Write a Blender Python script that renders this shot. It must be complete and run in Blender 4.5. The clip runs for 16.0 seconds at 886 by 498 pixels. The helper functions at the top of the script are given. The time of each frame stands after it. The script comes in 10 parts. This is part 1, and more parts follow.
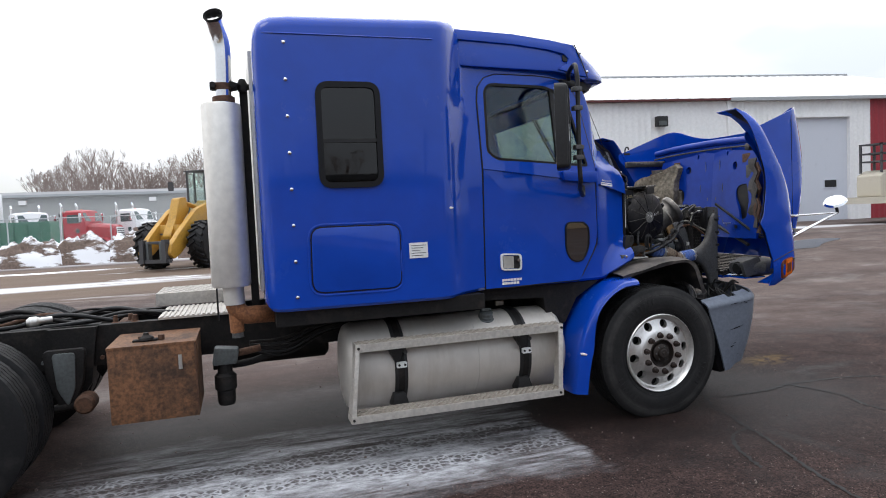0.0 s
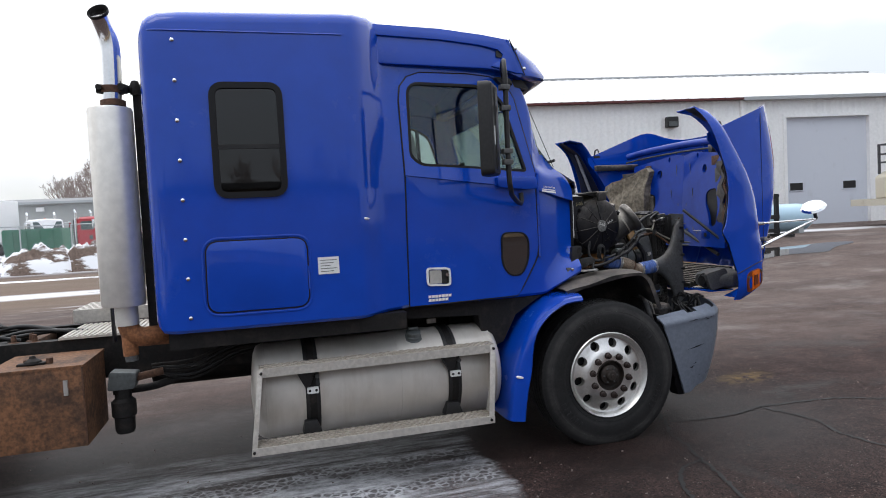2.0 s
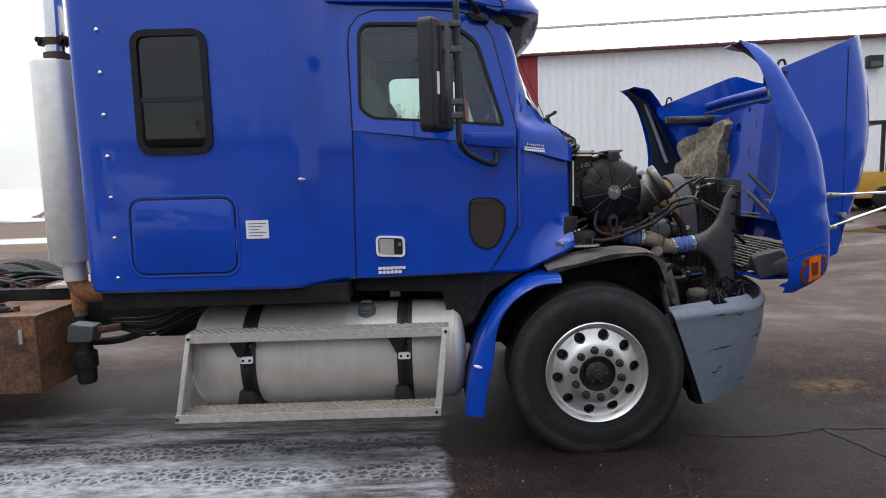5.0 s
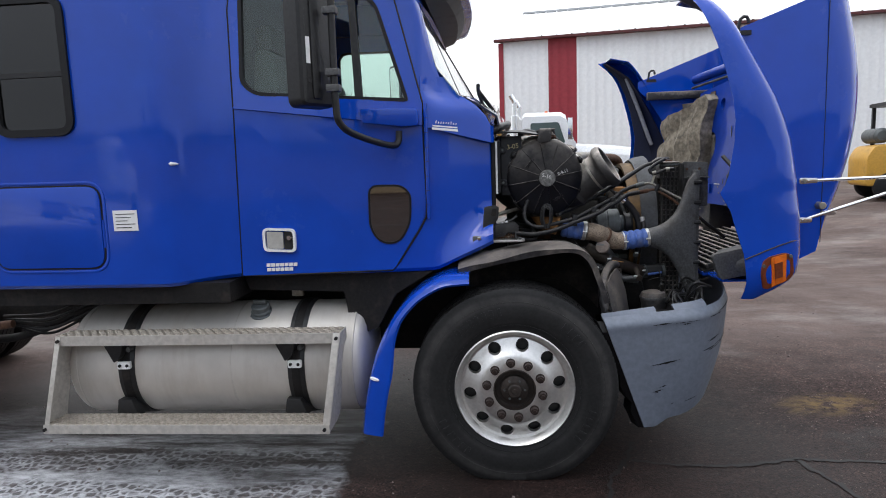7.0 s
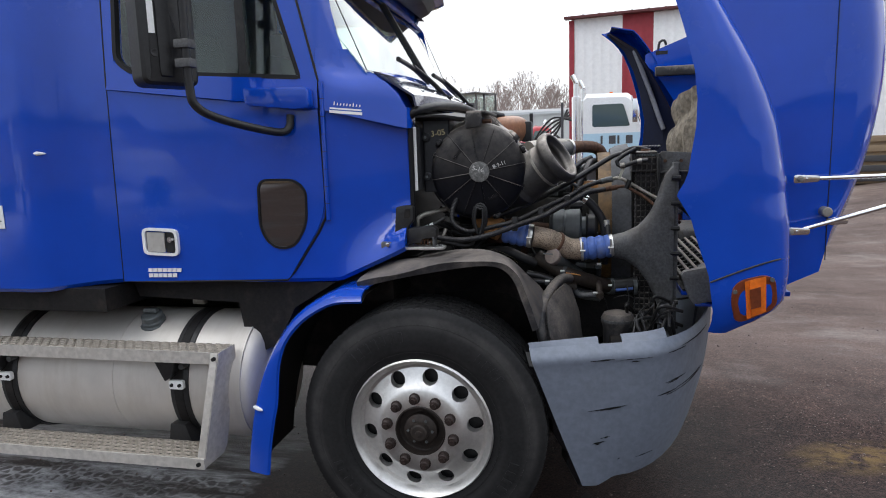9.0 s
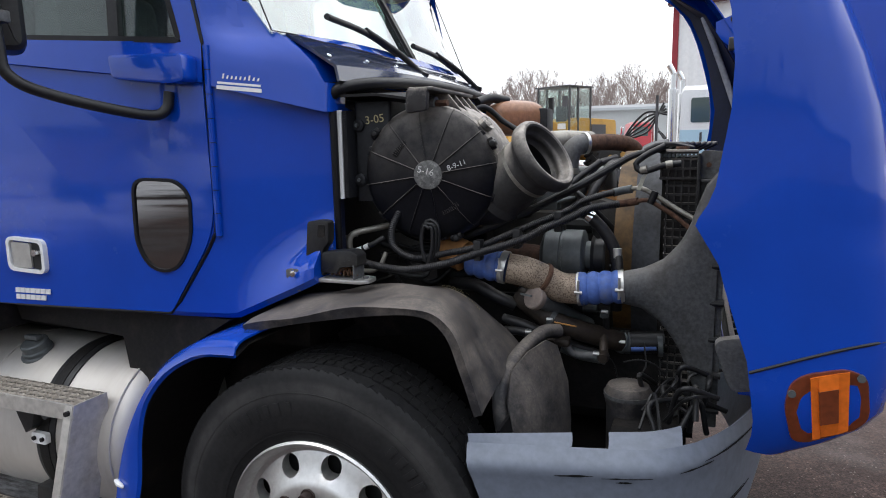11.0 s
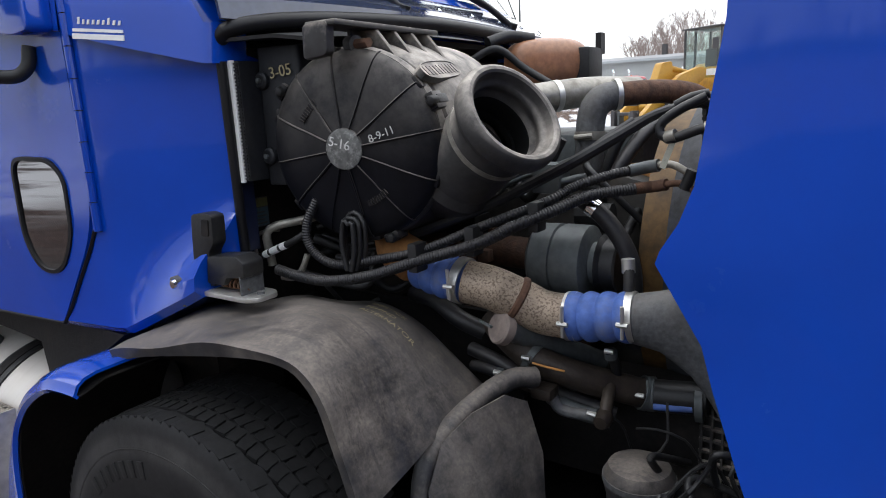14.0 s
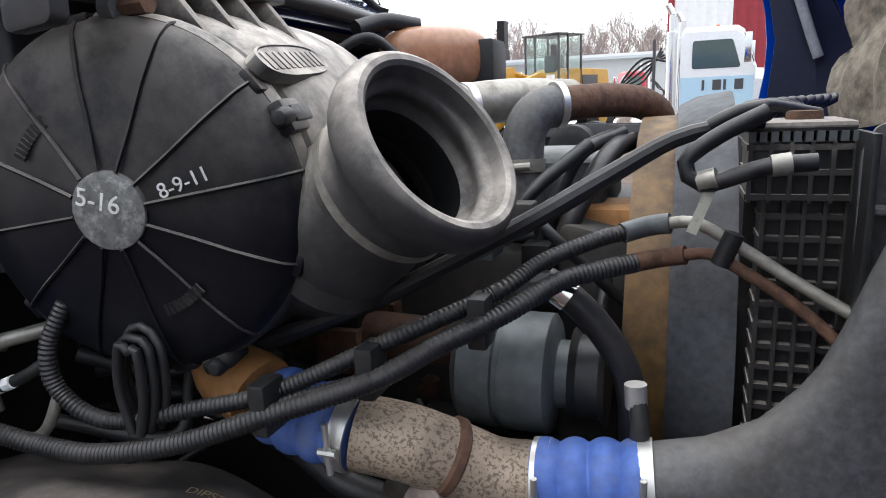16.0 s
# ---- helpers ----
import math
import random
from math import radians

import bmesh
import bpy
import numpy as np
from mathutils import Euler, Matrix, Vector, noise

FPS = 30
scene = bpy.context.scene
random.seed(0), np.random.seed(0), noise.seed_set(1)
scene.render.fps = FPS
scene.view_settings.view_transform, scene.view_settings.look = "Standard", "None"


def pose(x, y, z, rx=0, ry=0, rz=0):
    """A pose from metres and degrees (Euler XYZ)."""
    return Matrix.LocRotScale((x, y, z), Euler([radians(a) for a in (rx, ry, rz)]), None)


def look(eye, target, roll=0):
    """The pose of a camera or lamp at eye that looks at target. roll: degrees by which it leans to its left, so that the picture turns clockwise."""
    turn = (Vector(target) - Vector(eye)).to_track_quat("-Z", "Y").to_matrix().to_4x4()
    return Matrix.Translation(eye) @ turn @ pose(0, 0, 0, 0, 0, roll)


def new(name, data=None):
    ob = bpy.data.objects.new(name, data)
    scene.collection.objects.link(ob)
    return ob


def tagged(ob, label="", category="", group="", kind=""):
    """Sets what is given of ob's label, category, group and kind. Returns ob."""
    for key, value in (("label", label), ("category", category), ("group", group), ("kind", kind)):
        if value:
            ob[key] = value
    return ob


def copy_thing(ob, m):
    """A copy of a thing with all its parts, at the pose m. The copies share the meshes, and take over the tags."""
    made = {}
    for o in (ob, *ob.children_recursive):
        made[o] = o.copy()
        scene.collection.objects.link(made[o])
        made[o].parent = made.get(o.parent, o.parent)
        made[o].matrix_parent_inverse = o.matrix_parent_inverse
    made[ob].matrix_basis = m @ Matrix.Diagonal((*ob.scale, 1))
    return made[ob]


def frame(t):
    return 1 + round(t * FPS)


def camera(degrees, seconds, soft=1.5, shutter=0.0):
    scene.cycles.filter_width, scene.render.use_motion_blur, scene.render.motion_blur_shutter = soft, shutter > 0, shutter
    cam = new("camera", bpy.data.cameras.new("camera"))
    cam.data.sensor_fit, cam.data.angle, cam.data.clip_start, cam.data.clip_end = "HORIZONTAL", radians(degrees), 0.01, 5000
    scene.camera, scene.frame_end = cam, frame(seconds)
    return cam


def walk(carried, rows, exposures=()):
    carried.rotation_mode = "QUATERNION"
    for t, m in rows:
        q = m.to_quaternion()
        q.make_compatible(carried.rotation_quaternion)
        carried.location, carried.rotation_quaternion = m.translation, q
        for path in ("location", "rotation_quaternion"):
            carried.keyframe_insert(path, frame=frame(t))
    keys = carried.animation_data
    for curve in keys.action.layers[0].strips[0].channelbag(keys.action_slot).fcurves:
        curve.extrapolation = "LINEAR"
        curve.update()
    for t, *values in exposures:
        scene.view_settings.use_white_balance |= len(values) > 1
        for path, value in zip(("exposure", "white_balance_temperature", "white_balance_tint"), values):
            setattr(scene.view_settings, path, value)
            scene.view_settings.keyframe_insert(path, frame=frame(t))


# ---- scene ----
cam = camera(69.0, 16.0, soft=1.0)
METRES, EYE, TILT, LEAN, TURN = 7.0, 1.649, 0.0, 0.0, -17.5
ROWS = [
    (0.0, 0.0, 0.0, 0.0, -0.14, -3.11, 2.53),
    (0.5, 0.0353, 0.0053, 0.0024, 4.18, -2.77, 1.29),
    (1.0, 0.0623, 0.0132, 0.003, 4.92, -2.74, 1.72),
    (1.5, 0.079, 0.0365, 0.0013, 3.56, -2.5, 1.11),
    (2.0, 0.0956, 0.0565, 0.0026, 1.72, -2.74, 2.89),
    (2.5, 0.1233, 0.0663, 0.0022, 3.77, -2.46, 2.69),
    (3.0, 0.1596, 0.0761, 0.0045, 8.75, -2.91, 2.14),
    (3.5, 0.1832, 0.0976, 0.001, 9.85, -3.55, 1.93),
    (4.0, 0.2073, 0.124, 0.0026, 10.11, -5.01, 2.89),
    (4.5, 0.2367, 0.1435, 0.0038, 12.55, -5.64, 2.7),
    (4.7, 0.2524, 0.1515, 0.0057, 14.51, -6.36, 2.2),
    (6.8, 0.3576, 0.2653, -0.0011, 23.2, -6.87, 2.44),
    (7.0, 0.3642, 0.2742, -0.0009, 22.13, -7.52, 1.96),
    (7.5, 0.3784, 0.3058, -0.0048, 22.79, -9.51, 0.47),
    (8.0, 0.3957, 0.3418, -0.0037, 22.8, -11.2, 2.57),
    (8.5, 0.4188, 0.3729, -0.0039, 27.01, -9.85, 2.45),
    (9.0, 0.4338, 0.4025, -0.0001, 29.7, -8.75, 1.85),
    (9.5, 0.4306, 0.4396, -0.0022, 29.69, -8.87, 0.36),
    (9.7, 0.4277, 0.4558, -0.0012, 30.48, -9.26, 0.48),
    (11.8, 0.4380, 0.5932, -0.003, 42.6, -9.2, 0.67),
    (12.0, 0.4358, 0.602, -0.0011, 43.18, -10.7, 0.92),
    (12.5, 0.4414, 0.6237, -0.0006, 45.44, -10.18, 0.89),
    (13.0, 0.4524, 0.6468, 0.0007, 51.01, -10.81, 2.96),
    (13.5, 0.448, 0.659, -0.0016, 54.57, -12.57, 3.29),
    (14.0, 0.4274, 0.669, -0.0026, 51.12, -12.59, 2.56),
    (14.5, 0.3941, 0.6828, -0.0032, 46.55, -13.6, 4.77),
    (15.0, 0.3762, 0.698, -0.0009, 42.69, -13.08, 3.22),
    (15.5, 0.3639, 0.7197, -0.001, 42.23, -13.39, 4.76),
    (16.0, 0.3546, 0.7247, 0.0002, 37.79, -12.85, 2.36),
]
walk(cam, [(t, pose(-3.078, -5.423, EYE, TILT, LEAN, TURN) @ pose(METRES * x, METRES * y, METRES * z, 90 + pitch, roll, yaw)) for t, x, y, z, yaw, pitch, roll in ROWS],
     [(0, -0.1), (3, -0.15), (4.5, -0.1), (8, 0.1), (9.5, 0.1), (12.5, 0.05), (14.5, 0.3), (16, 0.6)])

# ---- world, sun ----
world = bpy.data.worlds.new("sky")
scene.world = world
world.use_nodes = True
wn, wl = world.node_tree.nodes, world.node_tree.links
wn.clear()
sky = wn.new("ShaderNodeTexSky")
sky.sky_type = "NISHITA"
sky.sun_disc = False
sky.sun_elevation, sky.sun_rotation = radians(54), radians(-139)
sky.air_density, sky.dust_density = 1.2, 0.6
wtc = wn.new("ShaderNodeTexCoord")
wmap = wn.new("ShaderNodeMapping")
wmap.inputs["Scale"].default_value = (1.2, 1.2, 3.2)
wnoise = wn.new("ShaderNodeTexNoise")
wnoise.inputs["Scale"].default_value, wnoise.inputs["Detail"].default_value = 1.6, 5.0
wramp = wn.new("ShaderNodeValToRGB")
wramp.color_ramp.elements[0].position, wramp.color_ramp.elements[1].position = 0.34, 0.52
wramp.color_ramp.elements[0].color = (0.62, 0.62, 0.62, 1)
wmix = wn.new("ShaderNodeMixRGB")
wmix.inputs["Color2"].default_value = (10.4, 10.7, 11.2, 1)
wbg = wn.new("ShaderNodeBackground")
wbg.inputs["Strength"].default_value = 0.1
wout = wn.new("ShaderNodeOutputWorld")
wl.new(wtc.outputs["Generated"], wmap.inputs["Vector"])
wl.new(wmap.outputs["Vector"], wnoise.inputs["Vector"])
wl.new(wnoise.outputs["Fac"], wramp.inputs["Fac"])
wl.new(wramp.outputs["Color"], wmix.inputs["Fac"])
wl.new(sky.outputs["Color"], wmix.inputs["Color1"])
wsep = wn.new("ShaderNodeSeparateXYZ")
wl.new(wtc.outputs["Generated"], wsep.inputs["Vector"])
wside = wn.new("ShaderNodeMapRange")
wside.inputs["From Min"].default_value, wside.inputs["From Max"].default_value = -0.5, 0.35
wside.interpolation_type = "SMOOTHSTEP"
wl.new(wsep.outputs["Y"], wside.inputs["Value"])
wcloud = wn.new("ShaderNodeMixRGB")
wcloud.inputs["Color1"].default_value, wcloud.inputs["Color2"].default_value = (5.7, 6.1, 6.8, 1), (11.2, 11.4, 11.8, 1)
wl.new(wside.outputs["Result"], wcloud.inputs["Fac"])
wl.new(wcloud.outputs["Color"], wmix.inputs["Color2"])
wrise = wn.new("ShaderNodeMapRange")
wrise.inputs["From Min"].default_value, wrise.inputs["From Max"].default_value = 0.1, 1.0
wrise.inputs["To Min"].default_value, wrise.inputs["To Max"].default_value = 1.0, 2.9
wl.new(wsep.outputs["Z"], wrise.inputs["Value"])
wdome = wn.new("ShaderNodeMixRGB")
wdome.blend_type = "MULTIPLY"
wdome.inputs["Fac"].default_value = 1.0
wl.new(wmix.outputs["Color"], wdome.inputs["Color1"])
wl.new(wrise.outputs["Result"], wdome.inputs["Color2"])
wl.new(wdome.outputs["Color"], wbg.inputs["Color"])
wl.new(wbg.outputs["Background"], wout.inputs["Surface"])
sun = new("sun", bpy.data.lights.new("sun", "SUN"))
sun.data.energy, sun.data.angle, sun.data.color = 0.5, radians(25), (1.0, 0.97, 0.92)
sun.matrix_world = look((-14, -16, 30), (0, 0, 0))

# ---- materials ----
def ramp_between(nt, fac, c0, c1, p0=0.35, p1=0.65):
    r = nt.nodes.new("ShaderNodeValToRGB")
    e = r.color_ramp.elements
    e[0].position, e[1].position = p0, p1
    e[0].color, e[1].color = (*c0, 1), (*c1, 1)
    nt.links.new(fac, r.inputs["Fac"])
    return r.outputs["Color"]


def noise_fac(nt, scale, detail=4.0, stretch=None, rough=0.55):
    tc = nt.nodes.new("ShaderNodeTexCoord")
    n = nt.nodes.new("ShaderNodeTexNoise")
    n.inputs["Scale"].default_value, n.inputs["Detail"].default_value, n.inputs["Roughness"].default_value = scale, detail, rough
    if stretch:
        mp = nt.nodes.new("ShaderNodeMapping")
        mp.inputs["Scale"].default_value = stretch
        nt.links.new(tc.outputs["Object"], mp.inputs["Vector"])
        nt.links.new(mp.outputs["Vector"], n.inputs["Vector"])
    else:
        nt.links.new(tc.outputs["Object"], n.inputs["Vector"])
    return n.outputs["Fac"]


def blend(nt, fac, a, b, mode="MIX"):
    m = nt.nodes.new("ShaderNodeMixRGB")
    m.blend_type = mode
    for key, v in (("Fac", fac), ("Color1", a), ("Color2", b)):
        if isinstance(v, (int, float)):
            m.inputs[key].default_value = v
        elif isinstance(v, tuple):
            m.inputs[key].default_value = (*v, 1)
        else:
            nt.links.new(v, m.inputs[key])
    return m.outputs["Color"]


def mat(name, base, rough=0.5, metal=0.0, coat=0.0, dirt=None, dirt_amt=0.5, dirt_scale=3.0, grain=60.0, grain_amt=0.15, bump=0.0, bump_scale=80.0, streak=None, spec=0.5, settle=None, soft=0.2):
    """A surface: base colour, grain in it, dirt in patches over it, relief."""
    m = bpy.data.materials.new(name)
    m.use_nodes = True
    nt = m.node_tree
    b = nt.nodes["Principled BSDF"]
    dark = tuple(c * (1 - grain_amt) for c in base)
    light = tuple(min(1, c * (1 + grain_amt)) for c in base)
    col = ramp_between(nt, noise_fac(nt, grain, 5.0), dark, light)
    rsock = None
    if settle:
        # dust colour, lightening a face the more it points up
        geo = nt.nodes.new("ShaderNodeNewGeometry")
        sx = nt.nodes.new("ShaderNodeSeparateXYZ")
        nt.links.new(geo.outputs["Normal"], sx.inputs["Vector"])
        lev = nt.nodes.new("ShaderNodeMapRange")
        lev.inputs["From Min"].default_value, lev.inputs["From Max"].default_value = -0.1, 0.8
        lev.inputs["To Max"].default_value = 0.92
        nt.links.new(sx.outputs["Z"], lev.inputs["Value"])
        dm = nt.nodes.new("ShaderNodeMath")
        dm.operation = "MULTIPLY"
        nt.links.new(lev.outputs["Result"], dm.inputs[0])
        nt.links.new(ramp_between(nt, noise_fac(nt, 11.0, 8.0, None, 0.7), (0.15, 0.15, 0.15), (1, 1, 1), 0.36, 0.6), dm.inputs[1])
        col = blend(nt, dm.outputs[0], col, settle)
    if dirt:
        p = 0.64 - 0.3 * dirt_amt
        f = ramp_between(nt, noise_fac(nt, dirt_scale, 8.0, streak, 0.68), (0, 0, 0), (1, 1, 1), p, p + soft)
        sep = nt.nodes.new("ShaderNodeMath")
        sep.operation = "MULTIPLY"
        sep.inputs[1].default_value = min(1.0, 0.35 + 0.6 * dirt_amt)
        nt.links.new(f, sep.inputs[0])
        col = blend(nt, sep.outputs[0], col, dirt)
        mr = nt.nodes.new("ShaderNodeMapRange")
        mr.inputs["To Min"].default_value, mr.inputs["To Max"].default_value = rough, max(rough, 0.8)
        nt.links.new(sep.outputs[0], mr.inputs["Value"])
        rsock = mr.outputs["Result"]
        if metal > 0:
            mm = nt.nodes.new("ShaderNodeMapRange")
            mm.inputs["To Min"].default_value, mm.inputs["To Max"].default_value = metal, metal * 0.25
            nt.links.new(sep.outputs[0], mm.inputs["Value"])
            nt.links.new(mm.outputs["Result"], b.inputs["Metallic"])
    if rsock is None:
        mr = nt.nodes.new("ShaderNodeMapRange")
        mr.inputs["To Min"].default_value, mr.inputs["To Max"].default_value = rough * 0.85, min(1, rough * 1.15)
        nt.links.new(noise_fac(nt, grain * 0.3), mr.inputs["Value"])
        rsock = mr.outputs["Result"]
    nt.links.new(col, b.inputs["Base Color"])
    nt.links.new(rsock, b.inputs["Roughness"])
    if not (dirt and metal > 0):
        b.inputs["Metallic"].default_value = metal
    b.inputs["Coat Weight"].default_value = coat
    b.inputs["Coat Roughness"].default_value = 0.06
    b.inputs["Specular IOR Level"].default_value = spec
    if bump:
        bp = nt.nodes.new("ShaderNodeBump")
        bp.inputs["Strength"].default_value, bp.inputs["Distance"].default_value = bump, 0.01
        nt.links.new(noise_fac(nt, bump_scale, 6.0), bp.inputs["Height"])
        nt.links.new(bp.outputs["Normal"], b.inputs["Normal"])
    return m


def glass(name, tint, rough=0.02, gloss=0.05):
    """Thin sheet glass: clear with a tint, mirror gloss on top."""
    m = bpy.data.materials.new(name)
    m.use_nodes = True
    nt = m.node_tree
    nt.nodes.clear()
    out = nt.nodes.new("ShaderNodeOutputMaterial")
    tr = nt.nodes.new("ShaderNodeBsdfTransparent")
    tr.inputs["Color"].default_value = (*tint, 1)
    gl = nt.nodes.new("ShaderNodeBsdfGlossy")
    gl.inputs["Roughness"].default_value = rough
    fr = nt.nodes.new("ShaderNodeLayerWeight")
    fr.inputs["Blend"].default_value = 0.5
    p5 = nt.nodes.new("ShaderNodeMath")
    p5.operation = "POWER"
    p5.inputs[1].default_value = 3.2
    nt.links.new(fr.outputs["Facing"], p5.inputs[0])
    sc = nt.nodes.new("ShaderNodeMath")
    sc.operation = "MULTIPLY_ADD"
    sc.inputs[1].default_value, sc.inputs[2].default_value = 0.93, gloss
    nt.links.new(p5.outputs[0], sc.inputs[0])
    mx = nt.nodes.new("ShaderNodeMixShader")
    nt.links.new(sc.outputs[0], mx.inputs["Fac"])
    nt.links.new(tr.outputs["BSDF"], mx.inputs[1])
    nt.links.new(gl.outputs["BSDF"], mx.inputs[2])
    nt.links.new(mx.outputs["Shader"], out.inputs["Surface"])
    return m


def dusty_plastic(name, base, dust, level, size, worn=0.35):
    """Dark moulded plastic with ragged, scratched patches of dust, coloured lighter the more a face points up."""
    m = bpy.data.materials.new(name)
    m.use_nodes = True
    nt = m.node_tree
    b = nt.nodes["Principled BSDF"]

    def calc(op, x, y):
        n = nt.nodes.new("ShaderNodeMath")
        n.operation = op
        for i, v in enumerate((x, y)):
            if isinstance(v, float):
                n.inputs[i].default_value = v
            else:
                nt.links.new(v, n.inputs[i])
        return n.outputs[0]

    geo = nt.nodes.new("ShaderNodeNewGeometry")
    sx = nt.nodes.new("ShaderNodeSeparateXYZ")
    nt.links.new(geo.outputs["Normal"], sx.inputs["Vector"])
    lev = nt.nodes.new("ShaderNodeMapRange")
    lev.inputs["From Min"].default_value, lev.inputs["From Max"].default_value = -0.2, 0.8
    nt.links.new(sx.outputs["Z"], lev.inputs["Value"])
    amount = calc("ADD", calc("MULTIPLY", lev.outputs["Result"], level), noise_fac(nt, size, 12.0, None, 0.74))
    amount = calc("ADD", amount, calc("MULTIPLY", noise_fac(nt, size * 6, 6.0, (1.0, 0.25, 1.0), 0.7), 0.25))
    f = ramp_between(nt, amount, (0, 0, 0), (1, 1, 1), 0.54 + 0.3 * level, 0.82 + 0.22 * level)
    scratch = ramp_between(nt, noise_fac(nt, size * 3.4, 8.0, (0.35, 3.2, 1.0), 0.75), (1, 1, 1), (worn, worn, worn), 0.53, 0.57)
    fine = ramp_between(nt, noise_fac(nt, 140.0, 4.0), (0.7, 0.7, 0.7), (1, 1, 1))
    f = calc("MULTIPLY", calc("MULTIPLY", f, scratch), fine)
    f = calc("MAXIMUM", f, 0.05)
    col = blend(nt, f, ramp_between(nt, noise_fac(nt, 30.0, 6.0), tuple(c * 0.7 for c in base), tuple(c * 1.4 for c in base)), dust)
    nt.links.new(col, b.inputs["Base Color"])
    mr = nt.nodes.new("ShaderNodeMapRange")
    mr.inputs["To Min"].default_value, mr.inputs["To Max"].default_value = 0.38, 0.92
    nt.links.new(f, mr.inputs["Value"])
    nt.links.new(mr.outputs["Result"], b.inputs["Roughness"])
    b.inputs["Specular IOR Level"].default_value = 0.4
    bp = nt.nodes.new("ShaderNodeBump")
    bp.inputs["Strength"].default_value, bp.inputs["Distance"].default_value = 0.12, 0.002
    nt.links.new(noise_fac(nt, 120.0, 4.0), bp.inputs["Height"])
    nt.links.new(bp.outputs["Normal"], b.inputs["Normal"])
    return m


PAINT = mat("blue_paint", (0.0015, 0.056, 0.44), 0.25, 0.0, 1.0, (0.003, 0.047, 0.36), 0.15, 2.2, 4.0, 0.06, 0.03, 1.4, spec=0.15)
# large dark patches paint in what the glossy inner blue would mirror
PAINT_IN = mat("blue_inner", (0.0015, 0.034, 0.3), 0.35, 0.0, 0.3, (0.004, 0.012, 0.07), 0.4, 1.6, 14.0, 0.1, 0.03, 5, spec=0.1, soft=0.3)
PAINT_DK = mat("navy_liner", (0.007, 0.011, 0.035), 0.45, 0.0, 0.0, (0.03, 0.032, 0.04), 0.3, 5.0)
ALU = mat("bare_aluminium", (0.62, 0.61, 0.58), 0.42, 0.85, 0.0, (0.33, 0.29, 0.24), 0.35, 3.0, 30.0, 0.08, 0.05, 60)
ALU_TANK = mat("weathered_tank_aluminium", (0.6, 0.565, 0.52), 0.52, 0.45, 0.0, (0.36, 0.3, 0.235), 0.5, 2.2, 6.0, 0.06, 0.02, 60, (2.6, 0.35, 0.5), soft=0.4)
ALU_STEP = mat("dirty_step_aluminium", (0.52, 0.49, 0.45), 0.5, 0.4, 0.0, (0.26, 0.2, 0.15), 0.42, 7.0, 40.0, 0.12, 0.05, 90, soft=0.3)
ALU_GRATE = mat("grimy_tread_aluminium", (0.36, 0.32, 0.27), 0.5, 0.45, 0.0, (0.13, 0.1, 0.075), 0.6, 9.0, 60.0, 0.2, 0.05, 90, soft=0.35)
SEAL = mat("black_rubber_seal", (0.006, 0.006, 0.0075), 0.45, grain_amt=0.2, spec=0.3)
ALU_RIM = mat("polished_wheel", (0.68, 0.67, 0.65), 0.38, 0.9, 0.0, (0.35, 0.31, 0.27), 0.3, 9.0, 60.0, 0.06)
CHROME = mat("chrome", (0.85, 0.85, 0.85), 0.12, 1.0, grain_amt=0.03)
STEEL = mat("steel_stack", (0.78, 0.755, 0.71), 0.42, 0.6, 0.0, (0.5, 0.41, 0.3), 0.38, 3.5, 18.0, 0.06, streak=(1, 1, 0.12), soft=0.4)
RUST = mat("rusty_steel", (0.1, 0.05, 0.03), 0.85, 0.1, 0.0, (0.06, 0.04, 0.03), 0.5, 5.0, 45.0, 0.35, 0.3, 90)
RUSTBOX = mat("rust_brown_box", (0.17, 0.078, 0.036), 0.72, 0.05, 0.0, (0.018, 0.014, 0.012), 0.56, 4.2, 45.0, 0.4, 0.2, 70, soft=0.16)
RUSTELBOW = mat("orange_rust_pipe", (0.26, 0.105, 0.042), 0.8, 0.05, 0.0, (0.07, 0.03, 0.016), 0.5, 14.0, 60.0, 0.3, 0.25, 90)
RUSTPIPE = mat("rust_speckled_pipe", (0.3, 0.235, 0.175), 0.6, 0.3, 0.0, (0.035, 0.015, 0.007), 0.46, 190.0, 9.0, 0.4, 0.2, 160, soft=0.07)
ORANGE = mat("orange_heat_casting", (0.42, 0.2, 0.07), 0.7, 0.1, 0.0, (0.2, 0.1, 0.05), 0.4, 12.0)
RUBBER = mat("tyre_rubber", (0.0085, 0.0085, 0.0095), 0.62, 0.0, 0.0, (0.042, 0.039, 0.037), 0.36, 5.0, 90.0, 0.2, 0.15, 160, spec=0.3)
BLACK = mat("black_plastic", (0.014, 0.014, 0.015), 0.45, 0.0, 0.0, (0.065, 0.06, 0.053), 0.33, 9.0, 60.0, 0.2, 0.08, 120, spec=0.4)
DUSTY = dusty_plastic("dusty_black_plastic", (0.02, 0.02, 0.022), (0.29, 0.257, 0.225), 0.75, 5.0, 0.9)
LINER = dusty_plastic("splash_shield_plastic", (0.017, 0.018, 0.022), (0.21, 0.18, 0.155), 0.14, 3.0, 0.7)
FRAME = mat("grimy_chassis", (0.010, 0.009, 0.009), 0.65, 0.1, 0.0, (0.045, 0.036, 0.03), 0.45, 9.0, 60.0, 0.3, 0.15, 90, spec=0.3)
GREYP = mat("grey_bumper_plastic", (0.13, 0.15, 0.19), 0.5, 0.0, 0.0, (0.1, 0.108, 0.125), 0.35, 3.0, 40.0, 0.1, 0.03, 30)
